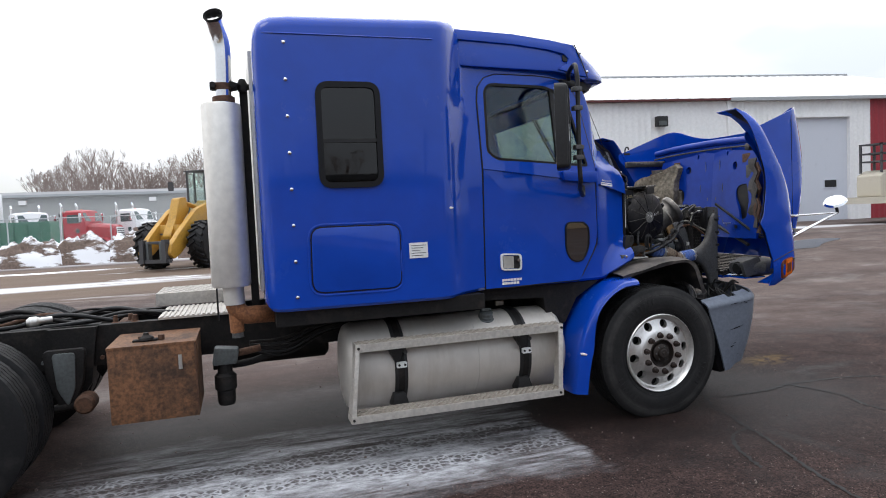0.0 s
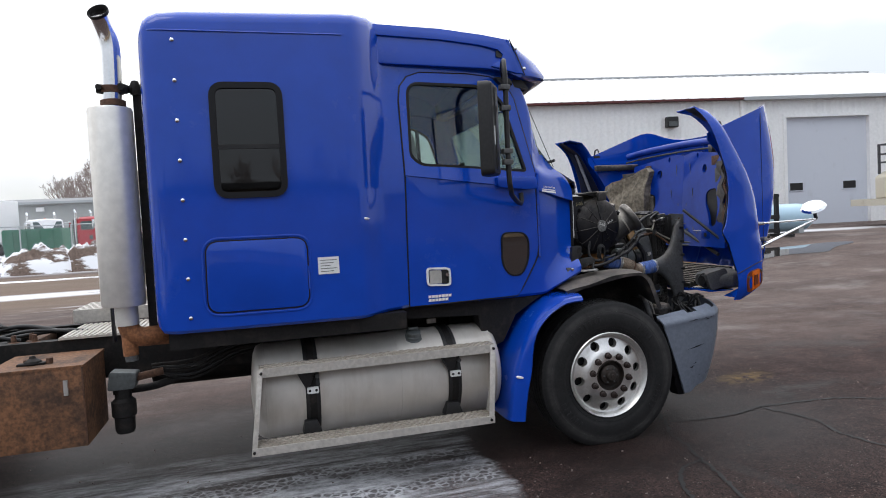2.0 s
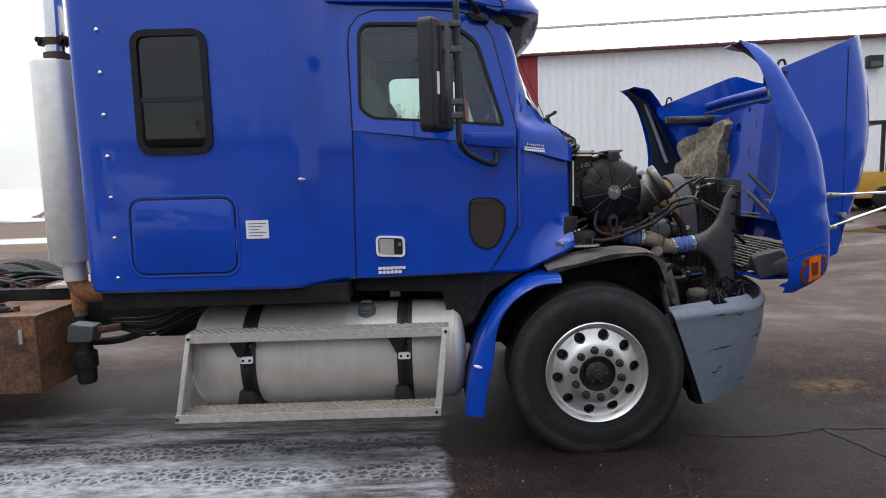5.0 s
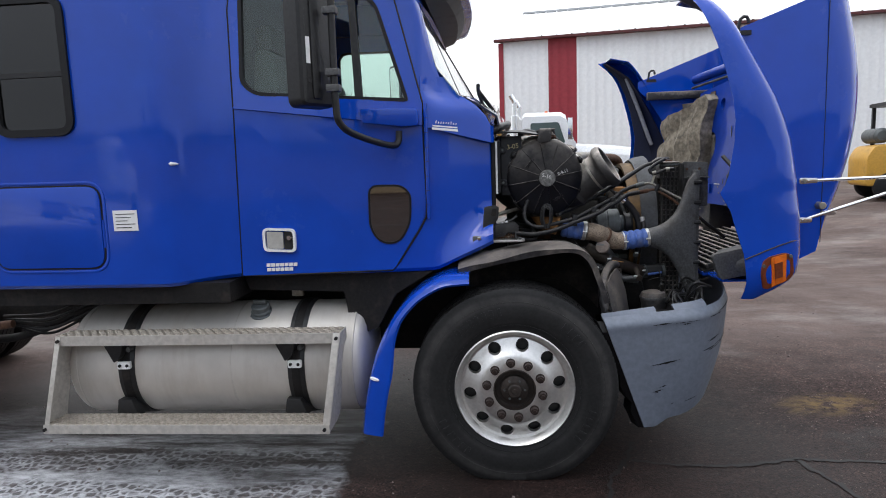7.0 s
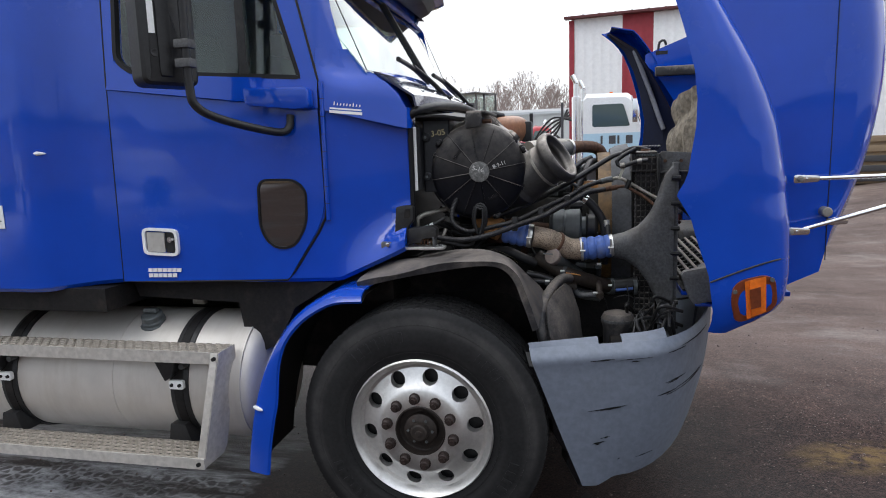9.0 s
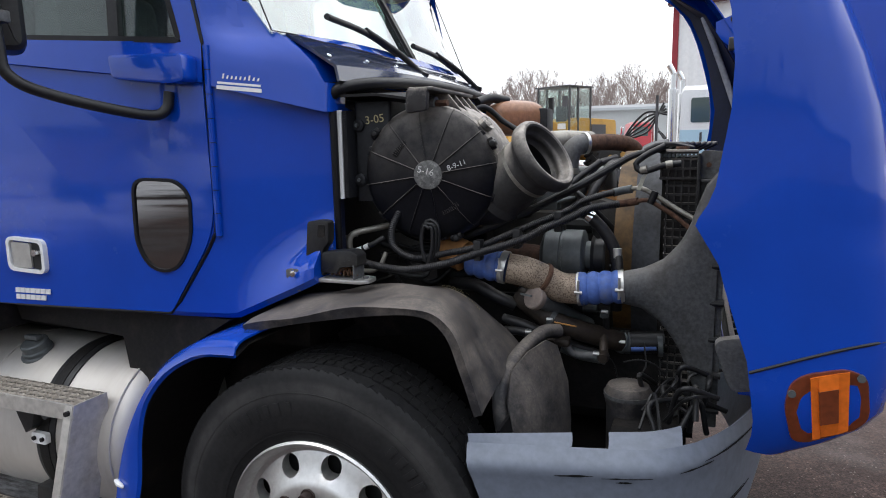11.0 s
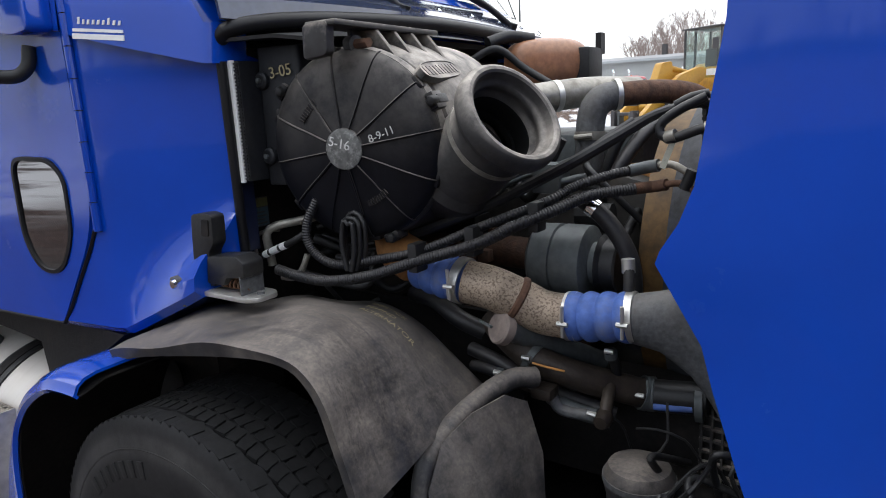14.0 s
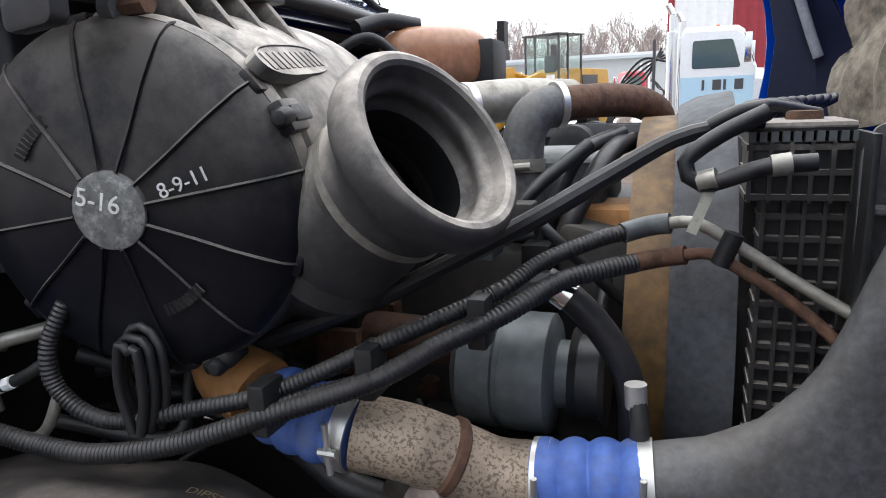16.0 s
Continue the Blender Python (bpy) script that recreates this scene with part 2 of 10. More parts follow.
GREYDUCT = mat("grey_duct_plastic", (0.078, 0.081, 0.085), 0.6, 0.0, 0.0, (0.03, 0.027, 0.025), 0.5, 11.0, 90.0, 0.3, 0.1, 90, settle=(0.15, 0.137, 0.125))
GREYMET = mat("grey_engine_paint", (0.095, 0.105, 0.107), 0.5, 0.2, 0.0, (0.03, 0.028, 0.025), 0.4, 8.0, 50.0, 0.15)
BLUEHOSE = mat("blue_silicone_hose", (0.07, 0.14, 0.42), 0.6, 0.0, 0.0, (0.16, 0.17, 0.2), 0.45, 14.0, 60.0, 0.15)
AMBER = mat("amber_lens", (0.75, 0.16, 0.015), 0.18, 0.0, 0.6, grain_amt=0.1)
AMBER_DK = mat("amber_lens_rim", (0.16, 0.036, 0.012), 0.35, 0.0, 0.1, grain_amt=0.2)
AMBERTANK = mat("amber_coolant_tank", (0.33, 0.15, 0.075), 0.35, 0.0, 0.2, (0.13, 0.065, 0.04), 0.45, 6.0)
WHITE = mat("white_label", (0.8, 0.8, 0.79), 0.5, grain_amt=0.04)
# ring and shroud colours are set darker for the shade in the bay
TAN = mat("tan_shroud_edge", (0.13, 0.07, 0.02), 0.6, 0.0, 0.0, (0.035, 0.025, 0.017), 0.55, 9.0, 40.0, 0.3)
SHROUD = mat("grey_fan_shroud", (0.05, 0.053, 0.06), 0.6, 0.0, 0.0, (0.02, 0.019, 0.018), 0.45, 7.0, 70.0, 0.25, 0.08, 60)
INSUL = mat("insulation_blanket", (0.2, 0.17, 0.128), 0.75, 0.0, 0.0, (0.05, 0.042, 0.032), 0.42, 8.0, 30.0, 0.4, 1.0, 16)
NUT = mat("brown_lug_nut", (0.03, 0.019, 0.016), 0.5, 0.3, 0.0, (0.075, 0.042, 0.03), 0.3, 30.0)
COVERB = mat("satin_black_cover", (0.0055, 0.006, 0.009), 0.4, 0.0, 0.0, (0.028, 0.027, 0.028), 0.2, 9.0, 50.0, 0.2, 0.05, 60, (1.0, 1.0, 0.4), spec=0.22, soft=0.35, settle=(0.2, 0.18, 0.16))
LINE = mat("dull_steel_line", (0.3, 0.285, 0.25), 0.45, 0.6, 0.0, (0.1, 0.075, 0.055), 0.5, 14.0)
HOSE = mat("dusty_rubber_hose", (0.012, 0.0125, 0.015), 0.42, 0.0, 0.0, (0.04, 0.037, 0.034), 0.35, 18.0, 60.0, 0.25, 0.08, 120, spec=0.4, settle=(0.06, 0.055, 0.052))
INTERIOR = mat("cab_interior", (0.26, 0.26, 0.26), 0.8, grain_amt=0.2)
GLASS = glass("clear_glass", (0.82, 0.9, 0.87))
WINDSHIELD = glass("windshield_glass", (0.72, 0.82, 0.8), 0.02, 0.2)
GLASS_DK = glass("smoked_glass", (0.12, 0.12, 0.13), 0.02, 0.07)
GLASS_PEEP = glass("mirrored_glass", (0.1, 0.1, 0.11), 0.02, 0.32)

# ---- building blocks ----
def part(name, bm, material, parent, label="", smooth=True, bevel=0.0):
    """Links a bmesh (or a mesh) as one mesh object under a thing or a part."""
    if isinstance(bm, bmesh.types.BMesh):
        bmesh.ops.recalc_face_normals(bm, faces=bm.faces)
        if bevel:
            ed = [e for e in bm.edges if len(e.link_faces) == 2 and e.calc_face_angle(0) > 0.6]
            bmesh.ops.bevel(bm, geom=ed, offset=bevel, segments=2, affect="EDGES", profile=0.6)
        me = bpy.data.meshes.new(name)
        bm.to_mesh(me)
        bm.free()
    else:
        me = bm
    if smooth:
        me.shade_smooth()
        me.set_sharp_from_angle(angle=radians(32))
    if material:
        me.materials.clear()
        me.materials.append(material)
    ob = new(name, me)
    while parent and parent.parent and parent.parent.parent:
        parent = parent.parent  # thing > part > sub-part, no deeper
    ob.parent = parent
    if label:
        ob["label"] = label
    return ob


def thing(name, label, category, group="", kind="", at=(0, 0, 0)):
    ob = new(name)
    ob.empty_display_size = 0.2
    ob.location = at
    return tagged(ob, label, category, group, kind)


def add_box(bm, x0, x1, y0, y1, z0, z1, m=None):
    r = bmesh.ops.create_cube(bm, size=1.0)
    t = Matrix.LocRotScale(((x0 + x1) / 2, (y0 + y1) / 2, (z0 + z1) / 2), None, (abs(x1 - x0), abs(y1 - y0), abs(z1 - z0)))
    bmesh.ops.transform(bm, matrix=(m @ t) if m else t, verts=r["verts"])
    return bm


def box(x0, x1, y0, y1, z0, z1, m=None):
    return add_box(bmesh.new(), x0, x1, y0, y1, z0, z1, m)


def basis(a, b):
    d = (Vector(b) - Vector(a))
    return Matrix.Translation(a) @ d.to_track_quat("Z", "Y").to_matrix().to_4x4(), d.length


def add_lathe(bm, a, b, profile, seg=32, closed=False):
    """Turned form round the axis a to b; profile rows are (metres along, radius)."""
    m, _ = basis(a, b)
    rings = []
    for h, r in profile:
        if r < 1e-5:
            rings.append([bm.verts.new(m @ Vector((0, 0, h)))])
        else:
            rings.append([bm.verts.new(m @ Vector((r * math.cos(2 * math.pi * i / seg), r * math.sin(2 * math.pi * i / seg), h))) for i in range(seg)])
    pairs = list(zip(rings, rings[1:]))
    if closed:
        pairs.append((rings[-1], rings[0]))
    for p, q in pairs:
        for i in range(seg):
            j = (i + 1) % seg
            if len(p) == 1 and len(q) == 1:
                continue
            if len(p) == 1:
                bm.faces.new((p[0], q[i], q[j]))
            elif len(q) == 1:
                bm.faces.new((p[i], p[j], q[0]))
            else:
                bm.faces.new((p[i], p[j], q[j], q[i]))
    return bm


def lathe(a, b, profile, seg=32, closed=False):
    return add_lathe(bmesh.new(), a, b, profile, seg, closed)


def cyl(a, b, r, r2=None, seg=24, soft=0.0):
    n = (Vector(b) - Vector(a)).length
    r2 = r if r2 is None else r2
    s = soft
    return lathe(a, b, [(0, 0), (0, r - s), (s, r), (n - s, r2), (n, r2 - s), (n, 0)] if s else [(0, 0), (0, r), (n, r2), (n, 0)], seg)


def spline(pts, step=0.02):
    """Smooth run of points through pts."""
    P = [Vector(p) for p in pts]
    if len(P) == 2:
        n = max(1, int((P[1] - P[0]).length / step))
        return [P[0].lerp(P[1], i / n) for i in range(n + 1)]
    P = [2 * P[0] - P[1]] + P + [2 * P[-1] - P[-2]]
    out = []
    for i in range(1, len(P) - 2):
        a, b, c, d = P[i - 1:i + 3]
        n = max(2, int((c - b).length / step))
        for k in range(n):
            t = k / n
            out.append(0.5 * ((2 * b) + (c - a) * t + (2 * a - 5 * b + 4 * c - d) * t * t + (3 * b - a - 3 * c + d) * t ** 3))
    out.append(P[-2])
    return out


def add_tube(bm, pts, r, seg=10, step=0.02, rib=0.0, rib_pitch=0.008, raw=False, hollow=0.0):
    """A hose or pipe along pts; rib: depth of its corrugation; r may be a function of the share along it."""
    if not raw and not callable(r) and 0.005 < r < 0.06:
        seg, step = max(seg, 14), min(step, 0.012)
    C = pts if raw else spline(pts, min(step, rib_pitch / 2) if rib else step)
    n = len(C)
    up = Vector((0, 0, 1))
    rings = []
    t0 = (Vector(C[1]) - Vector(C[0])).normalized()
    side = t0.cross(up)
    if side.length < 0.1:
        side = t0.cross(Vector((1, 0, 0)))
    side.normalize()
    for i, c in enumerate(C):
        c = Vector(c)
        t = (Vector(C[min(i + 1, n - 1)]) - Vector(C[max(i - 1, 0)])).normalized()
        side = (side - t * side.dot(t)).normalized()
        nrm = t.cross(side)
        rr = r(i / (n - 1)) if callable(r) else r
        if rib and i % 2:
            rr -= rib
        rings.append([bm.verts.new(c + side * (rr * math.cos(2 * math.pi * k / seg)) + nrm * (rr * math.sin(2 * math.pi * k / seg))) for k in range(seg)])
    for p, q in zip(rings, rings[1:]):
        for k in range(seg):
            j = (k + 1) % seg
            bm.faces.new((p[k], p[j], q[j], q[k]))
    bm.faces.new(rings[0][::-1])
    bm.faces.new(rings[-1])
    return bm


def tube(pts, r, seg=10, step=0.02, rib=0.0, rib_pitch=0.008):
    return add_tube(bmesh.new(), pts, r, seg, step, rib, rib_pitch)


def prism(outline, y0, y1, fy=None):
    """A plate with the outline in (x, z), from y0 to y1 thick."""
    bm = bmesh.new()
    a = [bm.verts.new((x, y0, z)) for x, z in outline]
    b = [bm.verts.new((x, y1, z)) for x, z in outline]
    bm.faces.new(a)
    bm.faces.new(b[::-1])
    n = len(a)
    for i in range(n):
        bm.faces.new((a[i], a[(i + 1) % n], b[(i + 1) % n], b[i]))
    if fy:
        for v in bm.verts:
            v.co.y += fy(v.co.x, v.co.z)
    return bm


def round_poly(pts, r, seg=5):
    """Outline with rounded corners; r one radius or one for each corner."""
    out, n = [], len(pts)
    for i in range(n):
        p0, p1, p2 = Vector(pts[i - 1]), Vector(pts[i]), Vector(pts[(i + 1) % n])
        rr = r[i] if isinstance(r, (list, tuple)) else r
        a, b = (p0 - p1), (p2 - p1)
        d = min(rr, a.length * 0.49, b.length * 0.49)
        s, e = p1 + a.normalized() * d, p1 + b.normalized() * d
        for k in range(seg + 1):
            t = k / seg
            out.append(tuple(s * (1 - t) ** 2 + p1 * 2 * t * (1 - t) + e * t * t))
    return out


def inset(outline, d):
    """Outline moved outwards by d (inwards when negative), about its middle line normals."""
    n = len(outline)
    area = sum(outline[i][0] * outline[(i + 1) % n][1] - outline[(i + 1) % n][0] * outline[i][1] for i in range(n))
    s = 1 if area > 0 else -1
    out = []
    for i in range(n):
        a, b = Vector(outline[i - 1]), Vector(outline[(i + 1) % n])
        t = (b - a).normalized()
        out.append((outline[i][0] + s * t.y * d, outline[i][1] - s * t.x * d))
    return out


def ring_plate(outer, inner, y0, y1, fy=None):
    """A frame between two outlines of the same count."""
    bm = bmesh.new()
    rows = [[bm.verts.new((x, y, z)) for x, z in o] for o, y in ((outer, y0), (inner, y0), (inner, y1), (outer, y1))]
    n = len(outer)
    for k in range(4):
        p, q = rows[k], rows[(k + 1) % 4]
        for i in range(n):
            j = (i + 1) % n
            bm.faces.new((p[i], p[j], q[j], q[i]))
    if fy:
        for v in bm.verts:
            v.co.y += fy(v.co.x, v.co.z)
    return bm


def loft(rings, caps=True):
    bm = bmesh.new()
    R = [[bm.verts.new(p) for p in ring] for ring in rings]
    n = len(R[0])
    for p, q in zip(R, R[1:]):
        for i in range(n):
            bm.faces.new((p[i], p[(i + 1) % n], q[(i + 1) % n], q[i]))
    if caps:
        bm.faces.new(R[0][::-1])
        bm.faces.new(R[-1])
    return bm


def sheet(rows, thick=0.0):
    """An open sheet through rows of points, given a thickness."""
    bm = bmesh.new()
    R = [[bm.verts.new(p) for p in row] for row in rows]
    for p, q in zip(R, R[1:]):
        for i in range(len(p) - 1):
            bm.faces.new((p[i], p[i + 1], q[i + 1], q[i]))
    if thick:
        bmesh.ops.recalc_face_normals(bm, faces=bm.faces)
        bmesh.ops.solidify(bm, geom=bm.faces, thickness=thick)
    return bm


def carve(bm, cutters):
    """The mesh of bm with the closed forms in cutters taken away."""
    def temp(b):
        bmesh.ops.recalc_face_normals(b, faces=b.faces)
        me = bpy.data.meshes.new("tmp")
        b.to_mesh(me)
        b.free()
        return new("tmp", me)
    base = temp(bm)
    tools = [temp(c) for c in cutters]
    for c in tools:
        md = base.modifiers.new("cut", "BOOLEAN")
        md.operation, md.object, md.solver = "DIFFERENCE", c, "EXACT"
    me = bpy.data.meshes.new_from_object(base.evaluated_get(bpy.context.evaluated_depsgraph_get()))
    for o in (base, *tools):
        bpy.data.objects.remove(o, do_unlink=True)
    return me


def lerp(x, table):
    """Value at x in a table of (x, value), straight between rows."""
    if x <= table[0][0]:
        return table[0][1]
    for (a, u), (b, v) in zip(table, table[1:]):
        if x <= b:
            return u + (v - u) * (x - a) / (b - a)
    return table[-1][1]


# ---- ground ----
def ground_material():
    m = bpy.data.materials.new("worn_asphalt")
    m.use_nodes = True
    nt = m.node_tree
    b = nt.nodes["Principled BSDF"]
    tc = nt.nodes.new("ShaderNodeTexCoord")

    def nz(scale, detail=5.0, stretch=(1, 1, 1), rot=0.0, rough=0.6):
        mp = nt.nodes.new("ShaderNodeMapping")
        mp.inputs["Scale"].default_value = stretch
        mp.inputs["Rotation"].default_value = (0, 0, rot)
        n = nt.nodes.new("ShaderNodeTexNoise")
        n.inputs["Scale"].default_value, n.inputs["Detail"].default_value, n.inputs["Roughness"].default_value = scale, detail, rough
        nt.links.new(tc.outputs["Object"], mp.inputs["Vector"])
        nt.links.new(mp.outputs["Vector"], n.inputs["Vector"])
        return n.outputs["Fac"]

    def math_node(op, a, c):
        k = nt.nodes.new("ShaderNodeMath")
        k.operation = op
        k.use_clamp = True
        for i, v in enumerate((a, c)):
            if isinstance(v, (int, float)):
                k.inputs[i].default_value = v
            else:
                nt.links.new(v, k.inputs[i])
        return k.outputs[0]

    def patch(cx, cy, rx, ry, rot=0.0, soft=0.6):
        mp = nt.nodes.new("ShaderNodeMapping")
        mp.vector_type = "TEXTURE"
        mp.inputs["Location"].default_value = (cx, cy, 0)
        mp.inputs["Rotation"].default_value = (0, 0, rot)
        mp.inputs["Scale"].default_value = (rx, ry, 1)
        nt.links.new(tc.outputs["Object"], mp.inputs["Vector"])
        ln = nt.nodes.new("ShaderNodeVectorMath")
        ln.operation = "LENGTH"
        nt.links.new(mp.outputs["Vector"], ln.inputs[0])
        mr = nt.nodes.new("ShaderNodeMapRange")
        mr.inputs["From Min"].default_value, mr.inputs["From Max"].default_value = 1.0, 1.0 - soft
        nt.links.new(ln.outputs["Value"], mr.inputs["Value"])
        return mr.outputs["Result"]

    def voronoi(scale, feature="F1", out="Color"):
        v = nt.nodes.new("ShaderNodeTexVoronoi")
        v.feature = feature
        v.inputs["Scale"].default_value = scale
        nt.links.new(tc.outputs["Object"], v.inputs["Vector"])
        return v.outputs[out]

    # stones in the binder, a few pale ones, and mottling at two sizes
    agg = ramp_between(nt, voronoi(115.0), (0.012, 0.008, 0.0075), (0.07, 0.045, 0.04), 0.2, 0.85)
    col = blend(nt, 1.0, agg, ramp_between(nt, nz(22, 10, rough=0.8), (0.45, 0.45, 0.45), (1.6, 1.55, 1.52), 0.32, 0.68), "MULTIPLY")
    col = blend(nt, 1.0, col, ramp_between(nt, nz(3.5, 8, (1, 1.4, 1), 0.4, 0.7), (0.62, 0.6, 0.6), (1.3, 1.3, 1.3), 0.35, 0.65), "MULTIPLY")
    pale = math_node("MULTIPLY", ramp_between(nt, voronoi(75.0), (0, 0, 0), (1, 1, 1), 0.8, 0.83), ramp_between(nt, voronoi(75.0, "F1", "Distance"), (1, 1, 1), (0, 0, 0), 0.22, 0.32))
    col = blend(nt, math_node("MULTIPLY", pale, 0.75), col, (0.3, 0.265, 0.24))
    worn = ramp_between(nt, nz(0.8, 10, rough=0.72), (0.7, 0.66, 0.65), (1.35, 1.28, 1.24), 0.3, 0.7)
    col = blend(nt, 1.0, col, worn, "MULTIPLY")
    # dried out and dusted with salt away from the truck, soaked and painted with shade close to it
    away = nt.nodes.new("ShaderNodeSeparateXYZ")
    nt.links.new(tc.outputs["Object"], away.inputs["Vector"])
    edge = nt.nodes.new("ShaderNodeMath")
    edge.operation = "MULTIPLY_ADD"
    edge.inputs[1].default_value = 2.2
    nt.links.new(nz(0.55, 9, (0.5, 1.3, 1), 0.1, 0.65), edge.inputs[0])
    nt.links.new(away.outputs["Y"], edge.inputs[2])
    drymap = nt.nodes.new("ShaderNodeMapRange")
    drymap.inputs["From Min"].default_value, drymap.inputs["From Max"].default_value = 1.1, 3.2
    nt.links.new(edge.outputs[0], drymap.inputs["Value"])
    dry = math_node("MULTIPLY", drymap.outputs["Result"], ramp_between(nt, nz(0.35, 9, (0.6, 1.7, 1), 0.1, 0.7), (0.25, 0.25, 0.25), (1, 1, 1), 0.32, 0.62))
    col = blend(nt, math_node("MULTIPLY", dry, 0.7), col, blend(nt, 1.0, ramp_between(nt, nz(60, 8, rough=0.75), (0.1, 0.08, 0.073), (0.22, 0.18, 0.165)), worn, "MULTIPLY"))
    wet = ramp_between(nt, nz(0.32, 9, (1, 1.7, 1), 0.3, 0.68), (0, 0, 0), (1, 1, 1), 0.5, 0.6)
    wet = math_node("MULTIPLY", wet, math_node("SUBTRACT", 1.0, dry))
    # wet ground, with the truck's shade on it painted dark as well
    soak_and_shade = math_node("MAXIMUM", patch(-1.5, -0.1, 3.9, 1.6, 0.0, 0.35), patch(0.6, -1.0, 2.2, 1.5, 0.0, 0.55))
    soak_and_shade = math_node("MAXIMUM", soak_and_shade, math_node("MULTIPLY", patch(0.42, -1.5, 0.16, 1.3, 0.18, 0.6), 1.0))
    wet = math_node("MAXIMUM", wet, soak_and_shade)
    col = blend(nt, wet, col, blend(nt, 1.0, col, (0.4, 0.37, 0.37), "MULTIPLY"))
    # dried salt and frozen spray beside the tank, with tyre prints in it
    far = nt.nodes.new("ShaderNodeSeparateXYZ")
    wob = nt.nodes.new("ShaderNodeVectorMath")
    wob.operation = "ADD"
    wmr = nt.nodes.new("ShaderNodeVectorMath")
    wmr.operation = "MULTIPLY_ADD"
    wnz = nt.nodes.new("ShaderNodeTexNoise")
    wnz.inputs["Scale"].default_value, wnz.inputs["Detail"].default_value = 3.0, 8.0
    nt.links.new(tc.outputs["Object"], wnz.inputs["Vector"])
    nt.links.new(wnz.outputs["Color"], wmr.inputs[0])
    wmr.inputs[1].default_value, wmr.inputs[2].default_value = (0.5, 0.5, 0), (-0.25, -0.25, 0)
    nt.links.new(tc.outputs["Object"], wob.inputs[0])
    nt.links.new(wmr.outputs["Vector"], wob.inputs[1])
    near = nt.nodes.new("ShaderNodeSeparateXYZ")
    nt.links.new(wob.outputs["Vector"], near.inputs["Vector"])

    def step(src, a, b_):
        mr = nt.nodes.new("ShaderNodeMapRange")
        mr.inputs["From Min"].default_value, mr.inputs["From Max"].default_value = a, b_
        nt.links.new(src, mr.inputs["Value"])
        return mr.outputs["Result"]

    def span(src, a, b_, c, d):
        return math_node("MULTIPLY", step(src, a, b_), step(src, d, c))

    nx, ny = near.outputs["X"], near.outputs["Y"]
    streaks = ramp_between(nt, nz(2.6, 10, (0.4, 3.0, 1), -0.06, 0.72), (0, 0, 0), (1, 1, 1), 0.4, 0.56)
    fine = ramp_between(nt, nz(14, 10, (0.6, 1.6, 1), 0.0, 0.75), (0.25, 0.25, 0.25), (1, 1, 1), 0.35, 0.6)
    whole = math_node("MULTIPLY", span(nx, -4.5, -3.9, -0.95, -0.86), span(ny, -1.95, -1.6, -0.75, -0.2))
    core = math_node("MULTIPLY", span(nx, -4.0, -3.6, -1.7, -1.2), span(ny, -1.72, -1.5, -1.15, -0.95))
    icy = math_node("MAXIMUM", math_node("MULTIPLY", whole, math_node("MULTIPLY", streaks, 0.75)), core)
    lane = math_node("MAXIMUM", span(ny, -1.12, -1.06, -0.86, -0.8), span(ny, -1.46, -1.4, -1.26, -1.2))
    cell = ramp_between(nt, voronoi(19.0, "DISTANCE_TO_EDGE", "Distance"), (0, 0, 0), (1, 1, 1), 0.06, 0.2)
    print_ = math_node("MULTIPLY", lane, cell)
    icy = math_node("MULTIPLY", math_node("MULTIPLY", icy, fine), math_node("SUBTRACT", 1.0, math_node("MULTIPLY", print_, 0.75)))
    col = blend(nt, math_node("MULTIPLY", icy, 0.9), col, (0.6, 0.61, 0.64))
    # dry light sweep of salt ahead of the bumper, and far snow drifts
    salt = math_node("MULTIPLY", dry, ramp_between(nt, nz(0.7, 10, (0.8, 1.2, 1), -0.15, 0.75), (0, 0, 0), (0.4, 0.4, 0.4), 0.5, 0.72))
    col = blend(nt, salt, col, (0.42, 0.4, 0.39))
    mud = math_node("MULTIPLY", patch(-8, 19, 34, 8.5, 0.0, 0.3), 0.8)
    col = blend(nt, mud, col, (0.16, 0.115, 0.085))
    oil = math_node("MULTIPLY", patch(2.05, -0.12, 0.4, 0.22, 0.3, 0.9), ramp_between(nt, nz(7, 8, (1, 1.6, 1)), (0, 0, 0), (1, 1, 1), 0.42, 0.56))
    col = blend(nt, oil, col, (0.17, 0.11, 0.04))
    drift = ramp_between(nt, nz(0.16, 8, (0.35, 1.5, 1), 0.1, 0.65), (0, 0, 0), (1, 1, 1), 0.56, 0.6)
    nt.links.new(tc.outputs["Object"], far.inputs["Vector"])
    reach = nt.nodes.new("ShaderNodeMapRange")
    reach.inputs["From Min"].default_value, reach.inputs["From Max"].default_value = 9.0, 16.0
    nt.links.new(far.outputs["Y"], reach.inputs["Value"])
    left = nt.nodes.new("ShaderNodeMapRange")
    left.inputs["From Min"].default_value, left.inputs["From Max"].default_value = 3.0, -2.0
    nt.links.new(far.outputs["X"], left.inputs["Value"])
    snowy = math_node("MULTIPLY", math_node("MULTIPLY", drift, reach.outputs["Result"]), left.outputs["Result"])
    band = math_node("MULTIPLY", patch(-16, 15.6, 16, 1.3, 0.04, 0.5), ramp_between(nt, nz(0.5, 8, (0.3, 1.6, 1)), (0, 0, 0), (1, 1, 1), 0.36, 0.46))
    snowy = math_node("MAXIMUM", snowy, band)
    yard = nt.nodes.new("ShaderNodeMapRange")
    yard.inputs["From Min"].default_value, yard.inputs["From Max"].default_value = 27.0, 31.0
    nt.links.new(far.outputs["Y"], yard.inputs["Value"])
    snowy = math_node("MAXIMUM", snowy, math_node("MULTIPLY", yard.outputs["Result"], 0.9))
